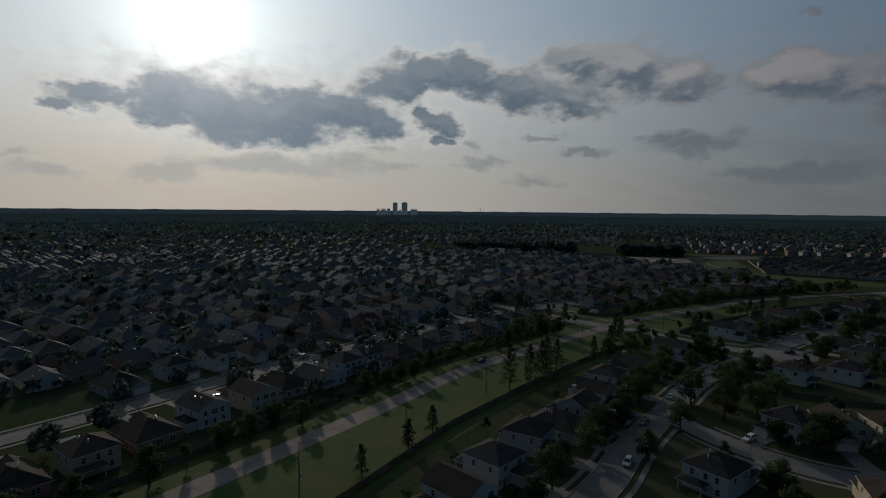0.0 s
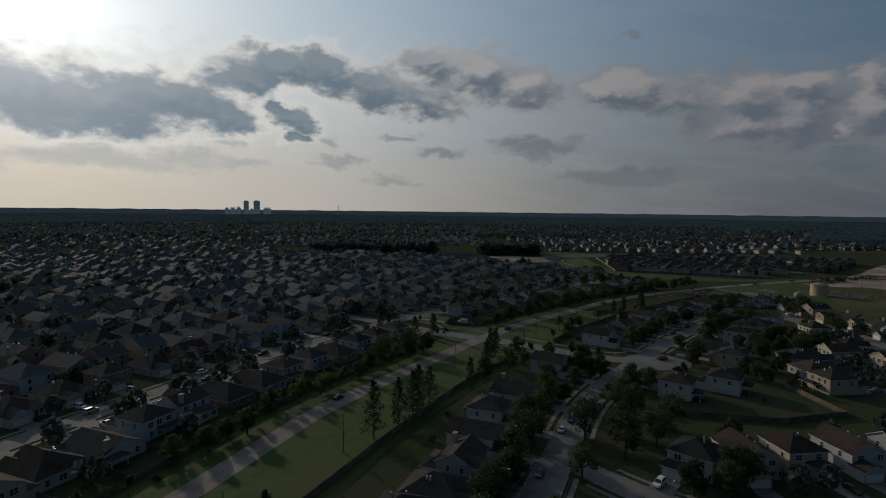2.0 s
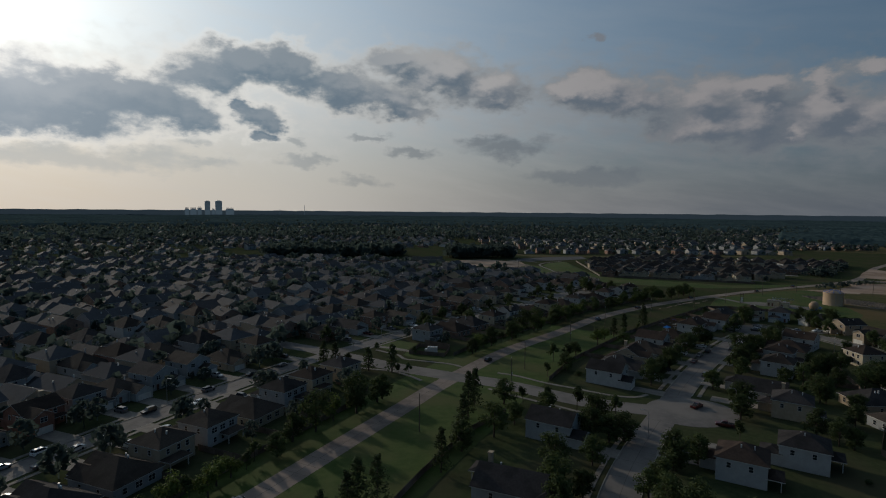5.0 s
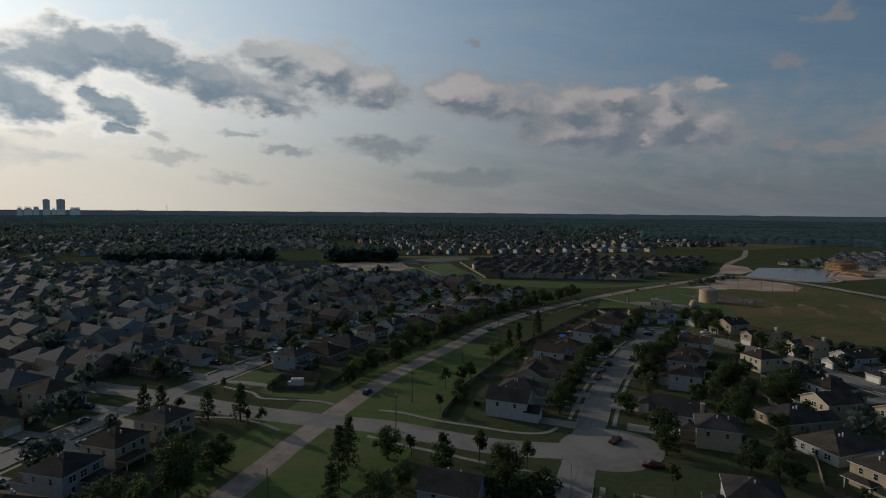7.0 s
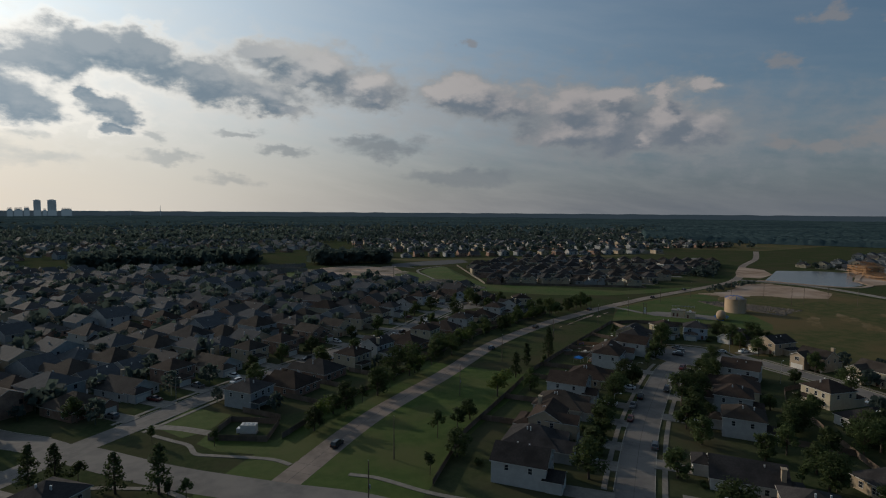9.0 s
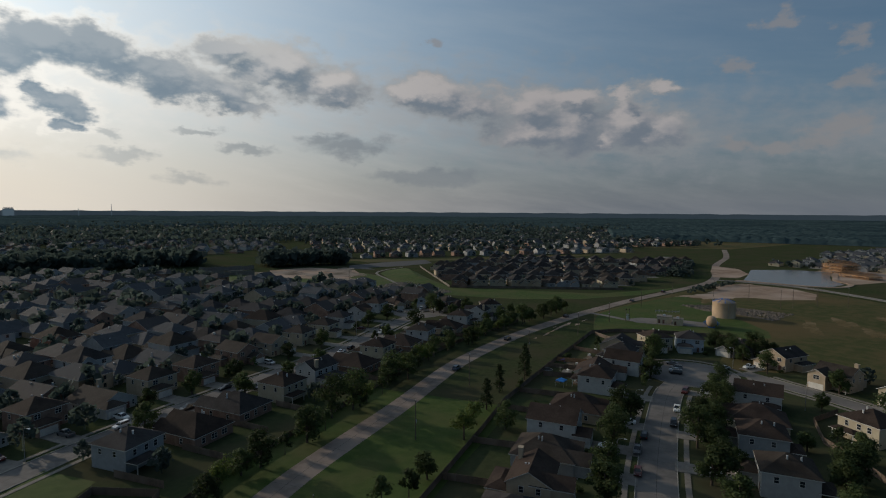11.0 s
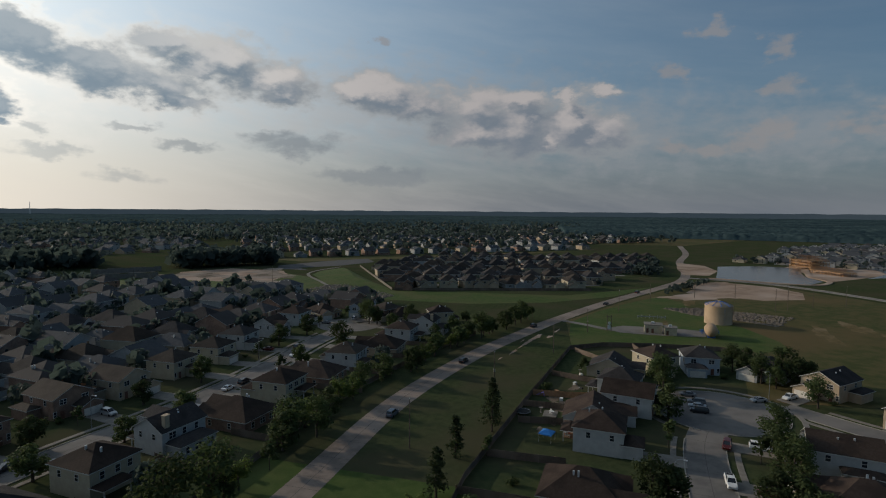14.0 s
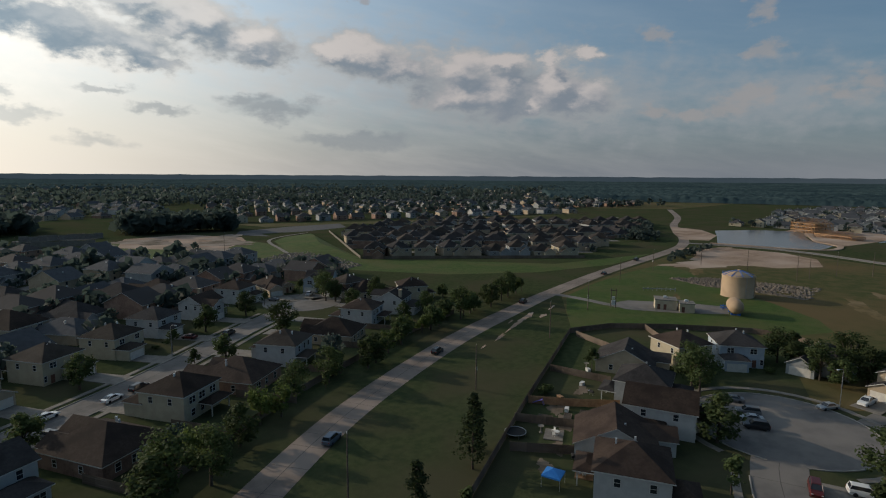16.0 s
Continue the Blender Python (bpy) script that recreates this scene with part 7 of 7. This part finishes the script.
def play_slide(x, y, a):
    root = tagged(new("garden_slide"), "small purple plastic garden slide", "slide")
    root.matrix_basis = pose(x, y, 0, 0, 0, a)
    mat = material("purple plastic", (0.22, 0.18, 0.5), 0.5, var=(0.19, 0.15, 0.44), scale=2.0)
    part("chute", Build().add([(-0.3, 0, 1.3), (0.3, 0, 1.3), (0.3, -2.0, 0.2), (-0.3, -2.0, 0.2), (-0.3, 0, 1.45), (0.3, 0, 1.45), (0.3, -2.0, 0.35), (-0.3, -2.0, 0.35), (-.34, 0, 1.25), (.34, 0, 1.25), (.34, -2, .15), (-.34, -2, .15)],
                             [(0, 3, 2, 1), (0, 4, 7, 3), (1, 2, 6, 5), (8, 9, 10, 11), (8, 11, 7, 4), (9, 5, 6, 10)]), mat, root)
    for s_ in (-0.32, 0.32):
        part("leg", Build().bar((s_, 0.5, 0), (s_, 0, 1.35), 0.045), mat, root)
    for i in range(4):
        part("rung", Build().bar((-0.3, 0.42 - i * .11, 0.25 + i * .3), (0.3, 0.42 - i * .11, 0.25 + i * .3), 0.03), mat, root)


play_slide(256.5, 370, 200)


def garden_chair(x, y, a, mat):
    root = tagged(new("garden_chair"), "small plastic garden chair standing on a deck", "chair", "garden chairs")
    root.matrix_basis = pose(x, y, 0.2, 0, 0, a)
    part("seat", Build().box(-0.27, 0.27, -0.27, 0.27, 0.40, 0.46), mat, root)
    part("backrest", Build().box(-0.27, 0.27, 0.22, 0.28, 0.46, 0.95), mat, root)
    for i in (-0.23, 0.23):
        for j in (-0.23, 0.23):
            part("leg", Build().bar((i, j, 0), (i, j, 0.40), 0.025), mat, root)


M_WHITE = material("white plastic", (0.62, 0.61, 0.58), 0.5, var=(0.54, 0.53, 0.50), scale=3.0)
M_REDP = material("red plastic", (0.38, 0.05, 0.035), 0.5, var=(0.30, 0.04, 0.03), scale=3.0)
for x, y, a, mt in [(238.6, 346.9, 20, M_WHITE), (239.6, 347.6, 60, M_REDP), (240.4, 346.6, 140, M_REDP), (239.8, 348.6, 200, M_WHITE), (246.4, 359.0, 100, M_WHITE), (247.8, 360.2, 250, M_WHITE)]:
    garden_chair(x, y, a, mt)


def patio_table(x, y, z=0.2):
    root = tagged(new("patio_table"), "round pale patio table on one stem", "table")
    root.location = (x, y, z)
    part("tabletop", Build().tube([(0, 0, 0.70, 0.55), (0, 0, 0.75, 0.56), (0, 0, 0.76, 0.5)], 18), M_WHITE, root)
    part("stem", Build().tube([(0, 0, 0, 0.3), (0, 0, 0.05, 0.28), (0, 0, 0.08, 0.05), (0, 0, 0.70, 0.05)], 10), M_STEEL, root)


patio_table(247.2, 359.0)
patio_table(239.0, 348.0)


def bird_bath(x, y):
    root = tagged(new("bird_bath"), "pale stone bird bath on a slim pedestal", "bird bath")
    root.location = (x, y, 0)
    part("pedestal", Build().tube([(0, 0, 0, 0.35), (0, 0, 0.15, 0.3), (0, 0, 0.25, 0.14), (0, 0, 1.15, 0.12), (0, 0, 1.25, 0.3)], 12), M_WALK, root)
    part("bowl", Build().tube([(0, 0, 1.25, 0.3), (0, 0, 1.42, 0.62), (0, 0, 1.46, 0.62), (0, 0, 1.38, 0.5)], 16), M_WALK, root)


bird_bath(246.0, 361.9)
bird_bath(283.6, 377.0)


def barbecue(x, y, a):
    root = tagged(new("barbecue"), "dark lidded garden barbecue on wheels", "barbecue")
    root.matrix_basis = pose(x, y, 0, 0, 0, a)
    part("firebox", Build().box(-0.5, 0.5, -0.28, 0.28, 0.6, 0.9), M_RUBBER, root)
    part("lid", Build().add([(-.5, -.28, .9), (.5, -.28, .9), (.5, .28, .9), (-.5, .28, .9), (-.5, -.14, 1.14), (.5, -.14, 1.14), (.5, .14, 1.14), (-.5, .14, 1.14)], [(0, 1, 5, 4), (1, 2, 6, 5), (2, 3, 7, 6), (3, 0, 4, 7), (4, 5, 6, 7)]), M_RUBBER, root)
    part("shelf", Build().box(0.5, 0.95, -0.25, 0.25, 0.84, 0.88), M_STEEL, root)
    for i in (-0.42, 0.42):
        for j in (-0.22, 0.22):
            part("leg", Build().bar((i, j, 0), (i, j, 0.6), 0.025), M_STEEL, root)


barbecue(242.0, 351.5, 40)
barbecue(269.5, 366.0, 80)


def storage_box(x, y, a, mat, label):
    root = tagged(new("storage_box"), label, "box", "garden boxes")
    root.matrix_basis = pose(x, y, 0, 0, 0, a)
    part("body", Build().box(-0.7, 0.7, -0.4, 0.4, 0, 0.65), mat, root)
    part("lid", Build().box(-0.74, 0.74, -0.44, 0.44, 0.65, 0.74), mat, root)


for x, y, a, mt, lab in [(258, 364.5, 30, M_WHITE, "white plastic garden storage box"), (273, 371, 10, M_WHITE, "white plastic garden storage box"), (282.2, 375.5, 60, M_WHITE, "white plastic garden storage box"), (262.3, 369.5, 75, M_NEWFENCE, "reddish wooden garden chest"), (226, 341, 20, M_NEWFENCE, "reddish wooden garden chest")]:
    storage_box(x, y, a, mt, lab)


def raised_bed(x, y, a):
    root = tagged(new("raised_bed"), "timber-edged garden bed filled with dark soil", "garden bed", "garden beds")
    root.matrix_basis = pose(x, y, 0, 0, 0, a)
    for s_ in (-1, 1):
        part("plank", Build().box(-1.5, 1.5, s_ * 0.75 - 0.05, s_ * 0.75 + 0.05, 0, 0.35), M_FENCE, root)
        part("plank", Build().box(s_ * 1.45 - 0.05, s_ * 1.45 + 0.05, -0.7, 0.7, 0, 0.35), M_FENCE, root)
    part("soil", Build().box(-1.4, 1.4, -0.7, 0.7, 0.02, 0.28), M_TRUNK, root, "dark garden soil")


for x, y, a in [(255.5, 362.5, 30), (259.3, 361.2, 30), (252, 365.5, 120)]:
    raised_bed(x, y, a)
scuffed = Build()
for i, (x, y, rx, ry) in enumerate([(252.5, 361.5, 3.2, 1.8), (243.5, 356, 2.6, 1.2), (257, 366.5, 3.0, 1.5), (236.5, 353.5, 2.0, 1.4), (270, 369, 2.5, 1.5)]):
    ragged(scuffed, x, y, rx, ry, 0.5, 0.055 + 0.004 * i, 200 + i)
structure("scuffed_yard_soil", scuffed, material("scuffed yard soil", (0.16, 0.125, 0.095), 0.95, var=(0.10, 0.08, 0.06), scale=0.8, var2=(0.20, 0.16, 0.125), scale2=0.2, bump=0.6, bump_scale=4.0, spec=0.0), "scuffed patches of bare soil in the yards", "soil")


def utility_unit(x, y):
    root = tagged(new("utility_unit"), "white boxy plant unit inside a fenced enclosure", "utility unit")
    root.matrix_basis = pose(x, y, 0, 0, 0, -30)
    cabinet = part("cabinet", Build().box(-2.2, 2.2, -1.1, 1.1, 0.2, 2.6), M_TRIM, root)
    part("base", Build().box(-2.4, 2.4, -1.3, 1.3, 0, 0.2), M_WALK, root)
    part("duct", Build().box(-3.4, -2.2, -0.8, 0.8, 0.2, 1.5), M_VENT, root)
    for u in (-1.2, 0.0, 1.2):
        part("fan", Build().tube([(u, 0, 2.6, 0.42), (u, 0, 2.75, 0.42), (u, 0, 2.76, 0.3)], 14), M_STEEL, cabinet)


utility_unit(96, 341)


def wood_frame(x, y, w, d, floors, a):
    """A timber-framed building under construction: posts, floor beams and roof trusses."""
    root = tagged(new("timber_frame"), "bare orange timber frame of a building under construction", "building")
    root.matrix_basis = pose(x, y, 0, 0, 0, a)
    for fl in range(floors):
        b = Build()
        z0 = fl * 3.0
        for i in range(int(w / 1.5) + 1):
            for yy in (-d / 2, d / 2):
                b.box(-w / 2 + i * 1.5 - .12, -w / 2 + i * 1.5 + .12, yy - .12, yy + .12, z0, z0 + 2.7)
        for j in range(int(d / 1.5) + 1):
            for xx in (-w / 2, w / 2):
                b.box(xx - .12, xx + .12, -d / 2 + j * 1.5 - .12, -d / 2 + j * 1.5 + .12, z0, z0 + 2.7)
        part("wall_frame", b, M_LUMBER, root)
        part("floor_frame", Build().box(-w / 2 - .2, w / 2 + .2, -d / 2 - .2, d / 2 + .2, z0 + 2.7, z0 + 3.0), M_LUMBER, root)
    z = floors * 3.0
    for i in range(int(w / 1.8) + 1):
        u = -w / 2 + i * 1.8
        part("truss", Build().bar((u, -d / 2, z), (u, 0, z + d * .22), .12, 4).bar((u, d / 2, z), (u, 0, z + d * .22), .12, 4).bar((u, -d / 2, z), (u, d / 2, z), .12, 4), M_LUMBER, root)


wood_frame(746, 450, 26, 20, 3, 60)
wood_frame(708, 420, 34, 14, 1, 60)

# rubble strips
for nm, pts, cnt, lab in (("rubble", [(424, 425), (418, 405), (422, 388), (421, 364), (452, 368), (446, 392), (440, 412)], 1700, "strip of grey-brown stone rubble in the field"), ("rock_lining", [(284, 602), (310, 590), (310, 546), (328, 553), (337, 619), (314, 621)], 1500, "broad lining of pinkish stone rubble")):
    r = random.Random(nm)
    b = Build()
    cx, cy = sum(p[0] for p in pts) / len(pts), sum(p[1] for p in pts) / len(pts)
    for _ in range(cnt):
        i = r.randrange(len(pts))
        p, q = pts[i], pts[(i + 1) % len(pts)]
        u, v = r.random(), math.sqrt(r.random())
        x, y = cx + ((p[0] + (q[0] - p[0]) * u) - cx) * v, cy + ((p[1] + (q[1] - p[1]) * u) - cy) * v
        s_ = r.uniform(0.4, 1.1)
        w_ = [r.uniform(.6, 1.2) for _k in range(6)]
        b.add([(x - s_ * w_[0], y - s_ * w_[1], 0), (x + s_ * w_[2], y - s_ * w_[3], 0), (x + s_ * w_[1], y + s_ * w_[4], 0), (x - s_ * w_[5], y + s_ * w_[0], 0), (x - s_ * .3, y - s_ * .2, s_ * w_[2] * .8), (x + s_ * .4, y + s_ * .1, s_ * w_[3] * .7)],
              [(0, 1, 5, 4), (1, 2, 5), (2, 3, 4, 5), (3, 0, 4)])
    tagged(part(nm, b, M_ROCK), lab, "stones", kind="stuff")

# long precast wall beside the building site
for i, (x0, y0, x1, y1) in enumerate([(187, 757, 232, 740), (193, 795, 245, 790)]):
    root = tagged(new("site_wall"), "low pale concrete wall panels of a building site", "wall")
    root.location = (x0, y0, 0)
    n = 9
    a = math.atan2(y1 - y0, x1 - x0)
    L_ = math.hypot(x1 - x0, y1 - y0) / n
    for k in range(n):
        o = part("wall_panel", Build().box(0.05, L_ - 0.05, -0.12, 0.12, 0, 4.2 - 0.5 * (k % 3 == 1)), M_WALK, root)
        o.location, o.rotation_euler = (k * L_ * math.cos(a), k * L_ * math.sin(a), 0), (0, 0, a)
